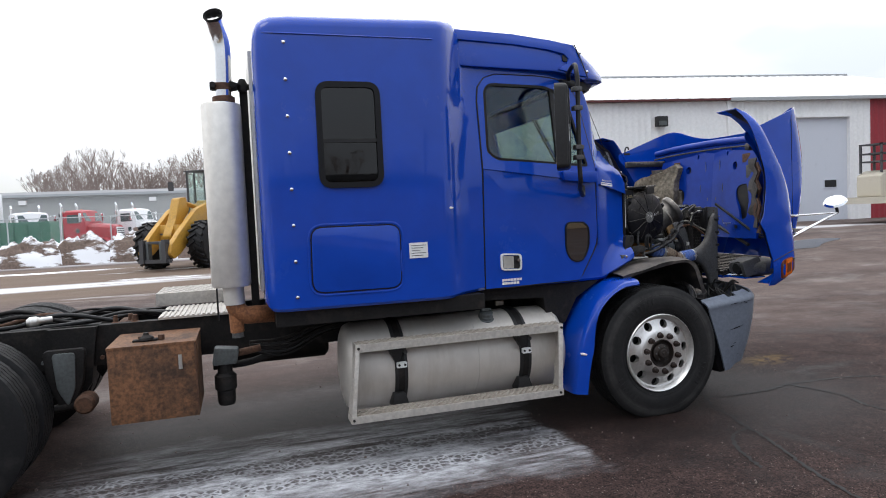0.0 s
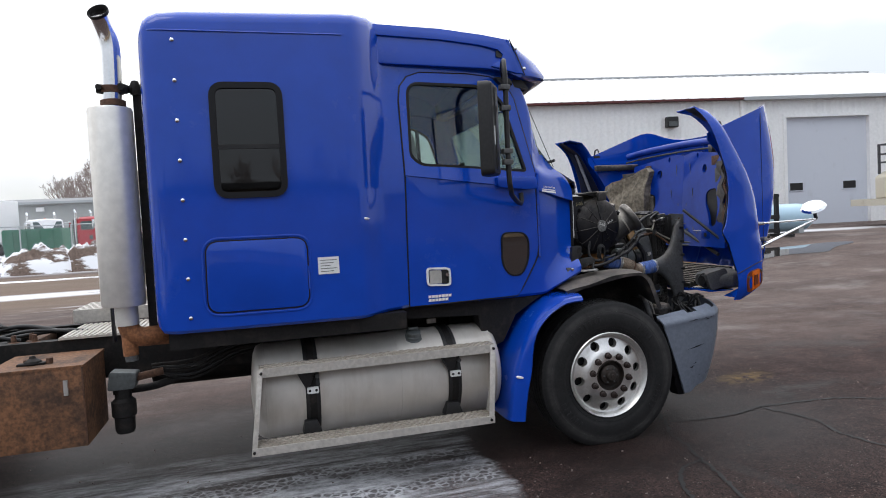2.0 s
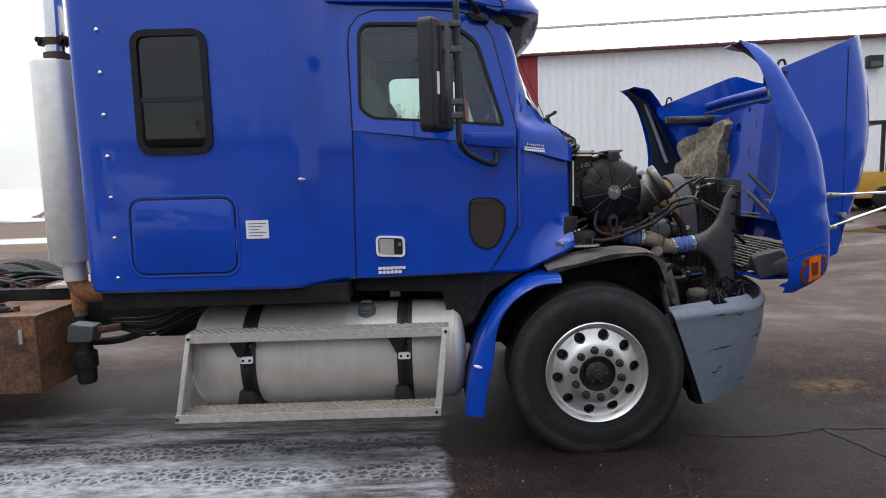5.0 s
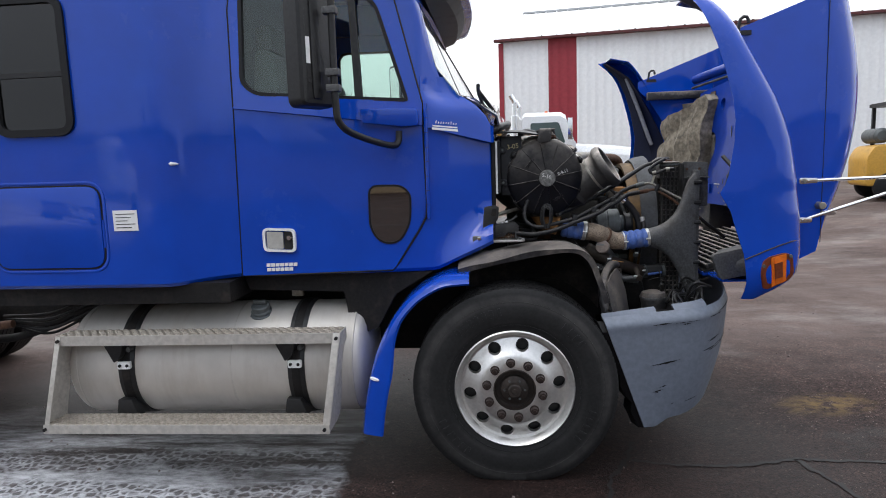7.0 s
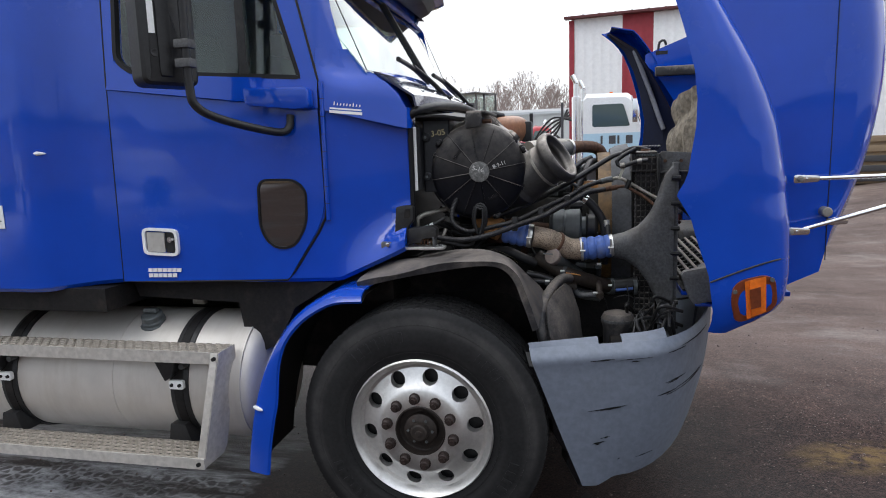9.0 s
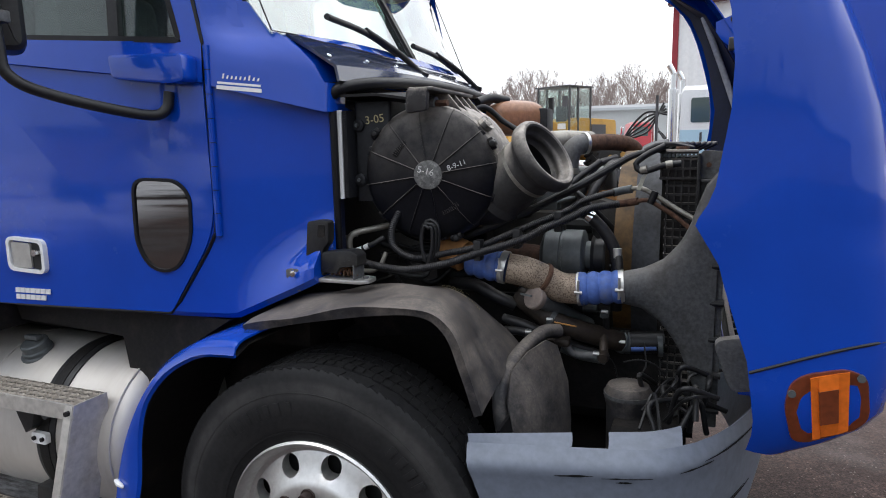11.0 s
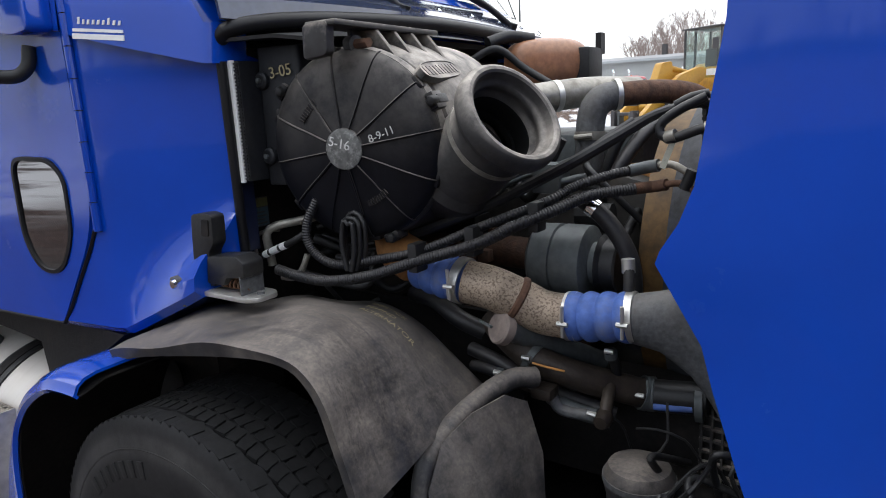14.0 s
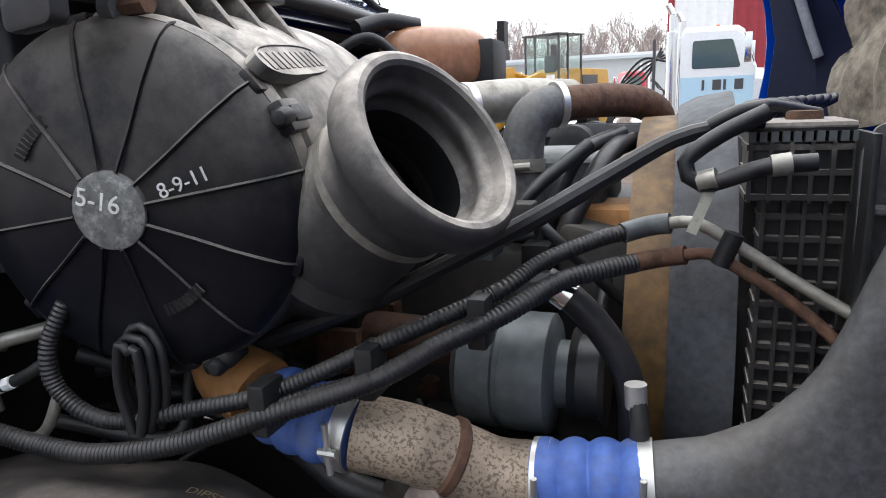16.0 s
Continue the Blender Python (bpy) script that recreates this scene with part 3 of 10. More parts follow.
    # snow out of view behind the eye, added for the cab side to mirror
    behind = math_node("MULTIPLY", math_node("MULTIPLY", step(far.outputs["Y"], -6.0, -9.0), math_node("MULTIPLY", step(far.outputs["X"], -8.0, -13.0), 0.55)), ramp_between(nt, nz(0.22, 8, (0.5, 1.6, 1), 0.2, 0.65), (0, 0, 0), (1, 1, 1), 0.42, 0.5))
    snowy = math_node("MAXIMUM", snowy, behind)
    foot = math_node("MULTIPLY", patch(15.5, 13.4, 7.5, 1.5, -0.2, 0.6), ramp_between(nt, nz(0.7, 9, (0.6, 1.6, 1), 0.1, 0.7), (0, 0, 0), (1, 1, 1), 0.42, 0.5))
    snowy = math_node("MAXIMUM", snowy, foot)
    col = blend(nt, snowy, col, (0.82, 0.83, 0.86))
    rg = nt.nodes.new("ShaderNodeMapRange")
    rg.inputs["To Min"].default_value, rg.inputs["To Max"].default_value = 0.92, 0.6
    nt.links.new(wet, rg.inputs["Value"])
    rr = math_node("MAXIMUM", rg.outputs["Result"], math_node("MULTIPLY", icy, 0.6))
    b.inputs["Specular IOR Level"].default_value = 0.22
    nt.links.new(col, b.inputs["Base Color"])
    nt.links.new(rr, b.inputs["Roughness"])
    bp = nt.nodes.new("ShaderNodeBump")
    bp.inputs["Strength"].default_value, bp.inputs["Distance"].default_value = 0.5, 0.003
    nt.links.new(voronoi(150.0, "F1", "Distance"), bp.inputs["Height"])
    bp2 = nt.nodes.new("ShaderNodeBump")
    bp2.inputs["Strength"].default_value, bp2.inputs["Distance"].default_value = 0.12, 0.005
    nt.links.new(nz(18, 6), bp2.inputs["Height"])
    nt.links.new(bp.outputs["Normal"], bp2.inputs["Normal"])
    nt.links.new(bp2.outputs["Normal"], b.inputs["Normal"])
    return m


def rise(x, y):
    """Height of the yard, which climbs gently towards the overhead door and where the box truck stands."""
    def ease(v):
        v = min(1.0, max(0.0, v))
        return v * v * (3 - 2 * v)
    return 0.58 * ease((0.6 * x + 0.8 * y - 5.0) / 12.0) * ease((x - 3.0) / 6.0) + 0.55 * ease((y - 31.0) / 3.0) * ease((-16.5 - x) / 2.5)


GX = [-900, -200, -60, -30, -22, -20, -19.2, -18.4, -17.6, -16.8, -16, -8, 0, 2] + [3 + 0.6 * k for k in range(30)] + [22, 26, 32, 40, 60, 200, 900]
GY = [-900, -200, -60, -20, -8, -3] + [-2 + 0.7 * k for k in range(34)] + [23, 26, 30, 31, 31.7, 32.4, 33.1, 33.8, 34.5, 40, 60, 200, 900]
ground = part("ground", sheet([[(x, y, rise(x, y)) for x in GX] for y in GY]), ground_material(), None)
tagged(ground, "worn reddish asphalt yard with wet patches and frozen salt streaks", "ground", kind="structure")

# ---- long white steel building ----
SIDING = mat("white_steel_siding", (0.86, 0.86, 0.86), 0.45, 0.1, 0.0, (0.72, 0.71, 0.7), 0.25, 0.6, 8.0, 0.04, streak=(1, 1, 0.2))
SIDING_RED = mat("red_steel_siding", (0.3, 0.028, 0.04), 0.5, 0.1, 0.0, (0.22, 0.03, 0.04), 0.3, 1.0, 8.0, 0.08)
ROOF = mat("white_steel_roof", (0.62, 0.62, 0.62), 0.45, 0.1, grain_amt=0.04)
TRIM = mat("dark_red_trim", (0.1, 0.02, 0.02), 0.5, grain_amt=0.1)
TRIM_GREY = mat("grey_gutter", (0.4, 0.42, 0.43), 0.5, grain_amt=0.08)
DOORGREY = mat("grey_overhead_door", (0.6, 0.63, 0.7), 0.5, 0.0, 0.0, (0.36, 0.38, 0.41), 0.2, 2.0, grain_amt=0.04)
BW = Matrix.Translation((0.2, 21.0, 0)) @ pose(0, 0, 0, 0, 0, math.degrees(math.atan(-0.15)))


def ribbed_wall(x0, x1, z0, z1, pitch=0.3, depth=0.02):
    """Steel siding with raised vertical ribs, on the plane y = 0 of the building."""
    prof = []
    x = x0
    while x < x1 - 1e-6:
        prof += [(x, 0), (x + 0.04, -depth), (x + 0.09, -depth), (x + 0.13, 0)]
        x += pitch
    prof.append((x1, 0))
    prof = [(min(a, x1), y) for a, y in prof]
    return sheet([[(a, y, z0) for a, y in prof], [(a, y, z1) for a, y in prof]])


shop = thing("steel_building", "long white steel building with red stripe and low gable roof", "building")
shop.matrix_world = BW
EAVE, LEN, DEEP, RIDGE = 6.17, 33.1, 21.6, 9.42
walls = [("white_siding", 0.1, 1.8, SIDING), ("red_stripe", 1.8, 2.84, SIDING_RED), ("white_siding", 2.84, 20.03, SIDING),
         ("white_siding", 24.1, 25.18, SIDING), ("red_panel", 25.18, LEN, SIDING_RED)]
for nm, a, b_, mt in walls:
    part(nm, ribbed_wall(a, b_, 0, EAVE), mt, shop)
part("white_siding", ribbed_wall(20.03, 24.1, 5.3, EAVE), SIDING, shop)
part("end_wall", sheet([[(0.02, 0, 0), (0.02, DEEP / 2, 0), (0.02, DEEP, 0)], [(0.02, 0, EAVE), (0.02, DEEP / 2, RIDGE), (0.02, DEEP, EAVE)]]), SIDING, shop)
part("end_wall", sheet([[(LEN, 0, 0), (LEN, DEEP / 2, 0), (LEN, DEEP, 0)], [(LEN, 0, EAVE), (LEN, DEEP / 2, RIDGE), (LEN, DEEP, EAVE)]]), SIDING_RED, shop)
part("back_wall", box(0, LEN, DEEP - 0.1, DEEP, 0, EAVE), SIDING, shop)
roofb = bmesh.new()
for sx in (0, 1):
    ya, yb, za, zb_ = (-0.25, DEEP / 2, EAVE + 0.02, RIDGE) if sx == 0 else (DEEP / 2, DEEP + 0.2, RIDGE, EAVE)
    xs = [-0.15 + i * (LEN + 0.3) / 60 for i in range(61)]
    rows = []
    for yy, zz in ((ya, za), (yb, zb_)):
        row = []
        for xx in xs:
            row += [(xx, yy, zz), (xx + 0.03, yy, zz + 0.035), (xx + 0.07, yy, zz + 0.035), (xx + 0.1, yy, zz)]
        rows.append(row)
    rr = [[roofb.verts.new(p) for p in row] for row in rows]
    for i in range(len(rr[0]) - 1):
        roofb.faces.new((rr[0][i], rr[0][i + 1], rr[1][i + 1], rr[1][i]))
part("roof", roofb, ROOF, shop, "white ribbed steel roof")
part("ridge_cap", box(-0.2, LEN + 0.2, DEEP / 2 - 0.2, DEEP / 2 + 0.2, RIDGE - 0.03, RIDGE + 0.06), TRIM_GREY, shop)
part("eave_trim", box(-0.2, 17.98, -0.3, 0.02, EAVE - 0.06, EAVE + 0.02), TRIM, shop, "dark red eave trim")
part("gutter", box(17.98, LEN, -0.3, 0.02, EAVE - 0.1, EAVE + 0.04), TRIM_GREY, shop, "grey gutter")
part("corner_trim", box(-0.06, 0.12, -0.06, 0.06, 0, EAVE - 0.1), SIDING_RED, shop, "red corner trim")
part("downspout", box(17.93, 18.07, -0.14, -0.03, 0.1, EAVE - 0.08), SIDING, shop)
dr = part("overhead_door", box(20.08, 24.05, 0.12, 0.2, 0.3, 5.3), DOORGREY, shop, "closed grey sectional overhead door with two small windows")
for k in range(1, 8):
    part("door_groove", box(20.08, 24.05, 0.116, 0.13, 0.5 + k * 0.61 - 0.005, 0.5 + k * 0.61 + 0.005), DOORGREY, dr)
for wx in (20.28, 22.85):
    wd = part("door_window", box(wx, wx + 0.62, 0.1, 0.125, 2.1, 2.43), BLACK, dr, "small dark door window")
    part("window_frame", ring_plate([(wx - 0.03, 2.07), (wx + 0.65, 2.07), (wx + 0.65, 2.46), (wx - 0.03, 2.46)], [(wx, 2.1), (wx + 0.62, 2.1), (wx + 0.62, 2.43), (wx, 2.43)], 0.09, 0.12), DOORGREY, wd)
for a, b_, c, d in ((19.93, 20.08, 0, 5.35), (24.05, 24.2, 0, 5.35), (19.93, 24.2, 5.3, 5.45)):
    part("door_jamb", box(a, b_, -0.06, 0.2, c, d), SIDING, shop)
lampb = part("wall_lamp", box(14.48, 14.98, -0.3, -0.03, 5.03, 5.47), BLACK, shop, "dark square wall lamp", bevel=0.03)
part("lens", box(14.54, 14.92, -0.32, -0.29, 5.07, 5.26), GREYMET, lampb)

# ---- the truck ----
truck = thing("semi_truck", "blue conventional sleeper semi truck with its hood tilted open", "truck")

TOP = [(-2.94, 2.78), (-2.925, 2.85), (-2.90, 2.895), (-2.85, 2.93), (-2.75, 2.945), (-2.2, 2.955), (-1.75, 2.965), (-1.6, 2.98), (-1.4, 2.975), (-0.9, 2.935), (-0.66, 2.87), (-0.56, 2.78), (-0.47, 2.55), (-0.14, 1.945), (-0.11, 1.89), (-0.09, 1.85)]
BOT = [(-2.94, 1.13), (-2.91, 1.085), (-2.86, 1.07), (-1.73, 1.065), (-1.4, 1.09), (-0.42, 1.085), (-0.38, 1.09), (-0.13, 1.2), (-0.09, 1.22)]
WIDE = [(-2.94, 1.17), (-2.925, 1.215), (-2.90, 1.24), (-2.85, 1.252), (-1.78, 1.255), (-1.7, 1.235), (-1.6, 1.155), (-1.54, 1.13), (-1.41, 1.105), (-1.1, 1.085), (-0.6, 1.045), (-0.42, 1.015), (-0.09, 1.0)]
FLARE = [(-0.42, 1.07), (-0.3, 1.12), (-0.1, 1.26)]
LIP_OUT = [(-0.43, 0.004), (-0.39, 0.016), (-0.3, 0.026), (-0.09, 0.045)]
LIP_LOW = [(-0.43, 1.835), (-0.394, 1.825), (-0.3, 1.8), (-0.09, 1.746)]


def side(x, z):
    """Half width of the cab at a length and a height."""
    w = lerp(x, WIDE)
    if x > -1.6:
        lean = max(0.0, z - 1.95) * 0.085 * min(1.0, (x + 1.6) / 0.1)
        w -= lean
    if x > -0.42:
        # the cowl side draws in towards the engine above a flared foot
        up = min(1.0, max(0.0, (z - lerp(x, FLARE)) / 0.16))
        w -= 0.145 * ((x + 0.42) / 0.33) ** 1.2 * up * up * (3 - 2 * up)
    return w


def lip_side(x, z):
    """Half width over the cowl lip, which stands out over the panel below it."""
    low = lerp(x, LIP_LOW)
    out = max(0.0, 1 - (z - low) / 0.26)
    return side(x, z) + lerp(x, LIP_OUT) * out ** 0.8 + 0.002


def cab_ring(x, d=0.0):
    zt, zb_ = lerp(x, TOP) - d, lerp(x, BOT) + d
    r = 0.1 if x > -1.6 else 0.085
    r = min(r, (zt - zb_) * 0.3)
    half = []
    ns = 17
    for i in range(ns):
        z = zb_ + 0.02 + (zt - r - zb_ - 0.02) * i / (ns - 1)
        half.append((side(x, z) - d, z))
    w = half[-1][0]
    for k in range(1, 6):
        a = math.pi / 2 * k / 5
        half.append((w - r + r * math.cos(a), zt - r + r * math.sin(a)))
    for k in range(1, 4):
        half.append(((w - r) * (1 - k / 4), zt + 0.035 * (1 - (1 - k / 4) ** 2)))
    ring = [(x, -y, z) for y, z in [(half[0][0] - 0.02, zb_)] + half] + [(x, 0, zt + 0.037)]
    ring += [(x, y, z) for y, z in reversed([(half[0][0] - 0.02, zb_)] + half)]
    return ring


XS = [-2.94, -2.925, -2.90, -2.87, -2.82, -2.7, -2.5, -2.2, -1.95, -1.8, -1.74, -1.7, -1.65, -1.6, -1.57, -1.54, -1.5, -1.4, -1.2, -1.0, -0.85, -0.74, -0.66, -0.6, -0.56, -0.51, -0.47, -0.42, -0.38, -0.34, -0.3, -0.25, -0.2, -0.17, -0.14, -0.11, -0.09]
shell = loft([cab_ring(x) for x in XS])
hollow = loft([cab_ring(x, 0.05) for x in (-2.86, -2.5, -2.0, -1.75, -1.62, -1.5, -1.2, -0.9, -0.7, -0.58, -0.5, -0.4, -0.3, -0.22)])
SLEEPER_WIN = round_poly([(-2.556, 2.511), (-2.163, 2.511), (-2.161, 1.858), (-2.557, 1.858)], 0.075)
DOOR_GLASS = round_poly([(-1.345, 2.575), (-0.80, 2.565), (-0.655, 2.465), (-0.505, 1.965), (-1.28, 2.022), (-1.352, 2.08)], [0.09, 0.14, 0.06, 0.025, 0.06, 0.05])
SMALL_WIN = round_poly([(-0.724, 1.546), (-0.56, 1.541), (-0.512, 1.495), (-0.517, 1.345), (-0.577, 1.243), (-0.675, 1.243), (-0.729, 1.325)], 0.05)
WS = Matrix.Translation((-0.3, 0, 2.235)) @ Matrix.Rotation(math.atan2(0.585, 0.33), 4, "Y")
cutters = [hollow, box(-0.3, 0.1, -0.835, 0.835, 0.9, 1.825), add_box(bmesh.new(), -0.27, 0.27, -0.925, 0.925, -0.16, 0.16, WS)]
for s in (-1, 1):
    for o in (inset(SLEEPER_WIN, -0.012), inset(DOOR_GLASS, -0.004), inset(SMALL_WIN, -0.01)):
        cutters.append(prism(o, s * 0.9, s * 1.4))


def bow(v):
    """The windshield and its posts curve back towards the sides."""
    back = max(0.0, (abs(v.y) - 0.45) / 0.5) ** 2 * min(1.0, max(0.0, (v.x + 0.45) / 0.18)) * min(1.0, max(0.0, (v.z - 1.92) / 0.1))
    return Vector((v.x - 0.11 * back, v.y, v.z))


body = bmesh.new()
body.from_mesh(carve(shell, cutters))
for yy in (0.5, 0.6, 0.7, 0.78, 0.85, 0.9):
    for s in (-1, 1):
        bmesh.ops.bisect_plane(body, geom=body.verts[:] + body.edges[:] + body.faces[:], plane_co=(0, s * yy, 0), plane_no=(0, 1, 0))
for v in body.verts:
    v.co = bow(v.co)
cab = part("cab_shell", body, PAINT, truck, "glossy royal blue cab and sleeper body")


def near(x, z):
    return -side(x, z)


# glass and trim of the cab
for s in (-1, 1):
    fy = (lambda x, z, s=s: s * side(x, z))
    sw = part("sleeper_window", ring_plate(inset(SLEEPER_WIN, 0.012), inset(SLEEPER_WIN, -0.024), -s * 0.03, s * 0.014, lambda x, z, s=s: s * 1.255), SEAL, truck, "dark tinted sliding sleeper window in a black rubber frame")
    part("pane", prism(inset(SLEEPER_WIN, -0.02), -s * 0.008, -s * 0.003, lambda x, z, s=s: s * 1.255), GLASS_DK, sw)
    part("mid_bar", box(-2.535, -2.185, s * 1.244, s * 1.263, 2.135, 2.16), BLACK, sw)
    part("mid_bar", box(-2.545, -2.53, s * 1.244, s * 1.263, 1.9, 2.13), BLACK, sw)
    dg = part("door_glass", prism(inset(DOOR_GLASS, -0.002), -s * 0.012, -s * 0.008, fy), GLASS, truck)
    dg.visible_shadow = False
    part("quarter_bar", prism([(-0.80, 2.56), (-0.765, 2.56), (-0.735, 1.985), (-0.774, 1.987)], -s * 0.02, s * 0.004, fy), BLACK, truck)
    part("glass_seal", ring_plate(inset(DOOR_GLASS, 0.004), inset(DOOR_GLASS, -0.014), -s * 0.02, s * 0.009, fy), SEAL, truck)
    vw = part("peep_window", ring_plate(inset(SMALL_WIN, 0.004), inset(SMALL_WIN, -0.006), -s * 0.02, s * 0.012, fy), SEAL, truck, "small low door window in a black rubber seal")
    part("pane", prism(inset(SMALL_WIN, -0.004), s * 0.002, s * 0.006, fy), GLASS_PEEP, vw)
    ws = part("windshield_pane", sheet([[bow(WS @ Vector((q, s * (0.02 + 0.91 * i / 16), -0.014))) for q in (-0.275, -0.1, 0.1, 0.275)] for i in range(17)], 0.005), WINDSHIELD, truck)
    rim = [(-0.266, 0.04), (0.266, 0.04), (0.272, 0.5), (0.274, 0.85), (0.272, 0.928), (-0.272, 0.928), (-0.274, 0.85), (-0.272, 0.5), (-0.266, 0.04)]
    part("windshield_seal", add_tube(bmesh.new(), [bow(WS @ Vector((q, s * y_, -0.004))) for q, y_ in rim], 0.0025, 6, raw=True), SEAL, truck)
    ws.visible_shadow = False
part("windshield_post", add_box(bmesh.new(), -0.28, 0.28, -0.014, 0.014, -0.018, 0.004, WS), BLACK, truck)


DOOR_LOW = round_poly([(-1.41, 1.092), (-1.393, 1.962), (-0.438, 1.845), (-0.43, 1.38), (-0.61, 1.1)], [0.01, 0.005, 0.005, 0.1, 0.02])
DOOR_UP = [(-1.393, 1.965), (-1.403, 2.45), (-1.39, 2.545), (-1.34, 2.61), (-1.25, 2.641), (-0.9, 2.64), (-0.74, 2.625), (-0.625, 2.575), (-0.565, 2.48), (-0.437, 1.958)]
DOOR_OPENING = [(-1.352, 2.08), (-1.352, 2.44), (-1.343, 2.51), (-1.315, 2.555), (-1.25, 2.573), (-0.9, 2.568), (-0.77, 2.548), (-0.69, 2.495), (-0.65, 2.45), (-0.505, 1.965)]
DOOR_EDGE = [(-1.393, 1.965), (-1.4, 1.6), (-1.409, 1.095), (-1.2, 1.094), (-0.62, 1.1), (-0.58, 1.145), (-0.47, 1.31), (-0.437, 1.37), (-0.43, 1.43), (-0.435, 1.7), (-0.437, 1.958)]
for s in (-1, 1):
    fy = (lambda x, z, s=s: s * side(x, z))
    dl = part("cab_door", carve(prism(inset(DOOR_LOW, -0.004), 0, s * 0.0075, fy), [prism(inset(SMALL_WIN, -0.002), s * 0.9, s * 1.3)]), PAINT, truck, "closed blue cab door")
    fr = bmesh.new()

    def skin(x, z, h=0.0085, s=s):
        return fr.verts.new((x, s * (side(x, z) + h), z))

    A, B = [skin(x, z) for x, z in DOOR_UP], [skin(x, z) for x, z in DOOR_OPENING]
    for i in range(len(A) - 1):
        fr.faces.new((A[i], A[i + 1], B[i + 1], B[i]))
    low = [skin(-1.28, 2.02), skin(-0.9, 1.992)]
    crease = [skin(-1.393, 1.958, 0.013), skin(-1.28, 1.945, 0.013), skin(-0.9, 1.898, 0.013), skin(-0.438, 1.841, 0.013)]
    tuck = [skin(v.co.x, v.co.z - 0.004, 0.005) for v in crease]
    fr.faces.new((A[0], B[0], low[0], crease[1], crease[0]))
    fr.faces.new((crease[1], low[0], low[1], crease[2]))
    fr.faces.new((crease[2], low[1], B[-1], A[-1], crease[3]))
    for i in range(3):
        fr.faces.new((crease[i], crease[i + 1], tuck[i + 1], tuck[i]))
    part("window_surround", fr, PAINT, dl)
    part("upper_seal", add_tube(bmesh.new(), [(x, s * (side(x, z) + 0.003), z) for x, z in DOOR_UP], 0.007, 6, raw=True), SEAL, truck)
    part("door_seal", add_tube(bmesh.new(), [(x, s * (side(x, z) + 0.001), z) for x, z in DOOR_EDGE], 0.006, 6, raw=True), SEAL, truck)
lock = part("door_latch", ring_plate(round_poly([(-1.285, 1.345), (-1.115, 1.335), (-1.115, 1.212), (-1.285, 1.222)], 0.03), round_poly([(-1.272, 1.333), (-1.128, 1.323), (-1.128, 1.224), (-1.272, 1.234)], 0.02), -0.004, -0.022, near), WHITE, truck, "white-edged recessed door latch")
part("paddle", prism(round_poly([(-1.265, 1.325), (-1.18, 1.32), (-1.18, 1.232), (-1.265, 1.236)], 0.008), -0.009, -0.017, near), ALU, lock)
part("pocket", prism([(-1.178, 1.322), (-1.13, 1.32), (-1.13, 1.226), (-1.178, 1.23)], -0.0085, -0.011, near), BLACK, lock)
part("key_lock", cyl((-1.145, -1.1, 1.29), (-1.145, -1.122, 1.29), 0.012, seg=14), CHROME, lock)

# raised panel over the door and the visor
FAIR = round_poly([(-1.56, 2.95), (-1.565, 2.69), (-0.76, 2.672), (-0.56, 2.635), (-0.50, 2.63), (-0.60, 2.875), (-0.8, 2.905), (-1.1, 2.935)], [0.03, 0.03, 0.05, 0.03, 0.01, 0.01, 0.05, 0.05])
FAIR_LIP = [(-1.555, 2.945), (-1.555, 2.872), (-1.1, 2.855), (-0.82, 2.828), (-0.69, 2.80), (-0.655, 2.765), (-0.67, 2.73), (-0.72, 2.705)]
for s in (-1, 1):
    lean = (lambda x, z, s=s: s * (0.04 * max(0, -0.9 - x) - 0.12 * max(0, z - 2.74)))
    rf = part("roof_side_fairing", prism(FAIR, s * 0.9, s * 1.055, lean), PAINT, truck, "blue roof side fairing above the door", bevel=0.008)
    part("fairing_lip", prism(FAIR_LIP + [(-0.745, 2.685), (-0.56, 2.638), (-0.507, 2.635), (-0.603, 2.87), (-0.8, 2.902), (-1.1, 2.932)], s * 1.04, s * 1.07, lean), PAINT, rf, bevel=0.007)
    # black plate on the skin, painting in the slot's shaded opening
    part("air_slot_shade", prism(round_poly([(-0.70, 2.795), (-0.665, 2.795), (-0.645, 2.775), (-0.665, 2.745), (-0.70, 2.75)], 0.01), s * 1.05, s * 1.058, lean), BLACK, rf)
    part("visor_seam", add_tube(bmesh.new(), [(-0.6, s * 1.055, 2.872), (-0.55, s * 1.068, 2.75), (-0.5, s * 1.066, 2.63)], 0.004, 5), BLACK, truck)
    for x, z in ((-0.555, 2.812), (-0.497, 2.675)):
        part("visor_screw", lathe((x, s * 1.03, z), (x, s * 1.064, z), [(0, 0.012), (0.028, 0.011), (0.034, 0)], 10), CHROME, truck)
vis, lin = [], []
for i in range(41):
    y = -1.058 + 2.116 * i / 40
    e = abs(y) / 1.058
    c = 0.03 * (1 - e * e)
    xt = -0.2 - 0.1 * e * e - 0.2 * max(0, (e - 0.84) / 0.16) ** 2
    vis.append([(-0.62, y, 2.872 + c), (-0.62 + (xt + 0.62) * 0.45, y, 2.815 + c), (-0.62 + (xt + 0.62) * 0.8, y, 2.735 + 0.5 * c), (xt - 0.012, y, 2.668), (xt, y, 2.65), (xt - 0.004, y, 2.628), (xt - 0.03, y, 2.618), (-0.53, y, 2.612), (-0.6, y, 2.64)])
    lin.append([(-0.5, y * 0.93, 2.625), (xt - 0.05, y * 0.93, 2.622), (xt - 0.1, y * 0.93, 2.565), (-0.44, y * 0.93, 2.55)])
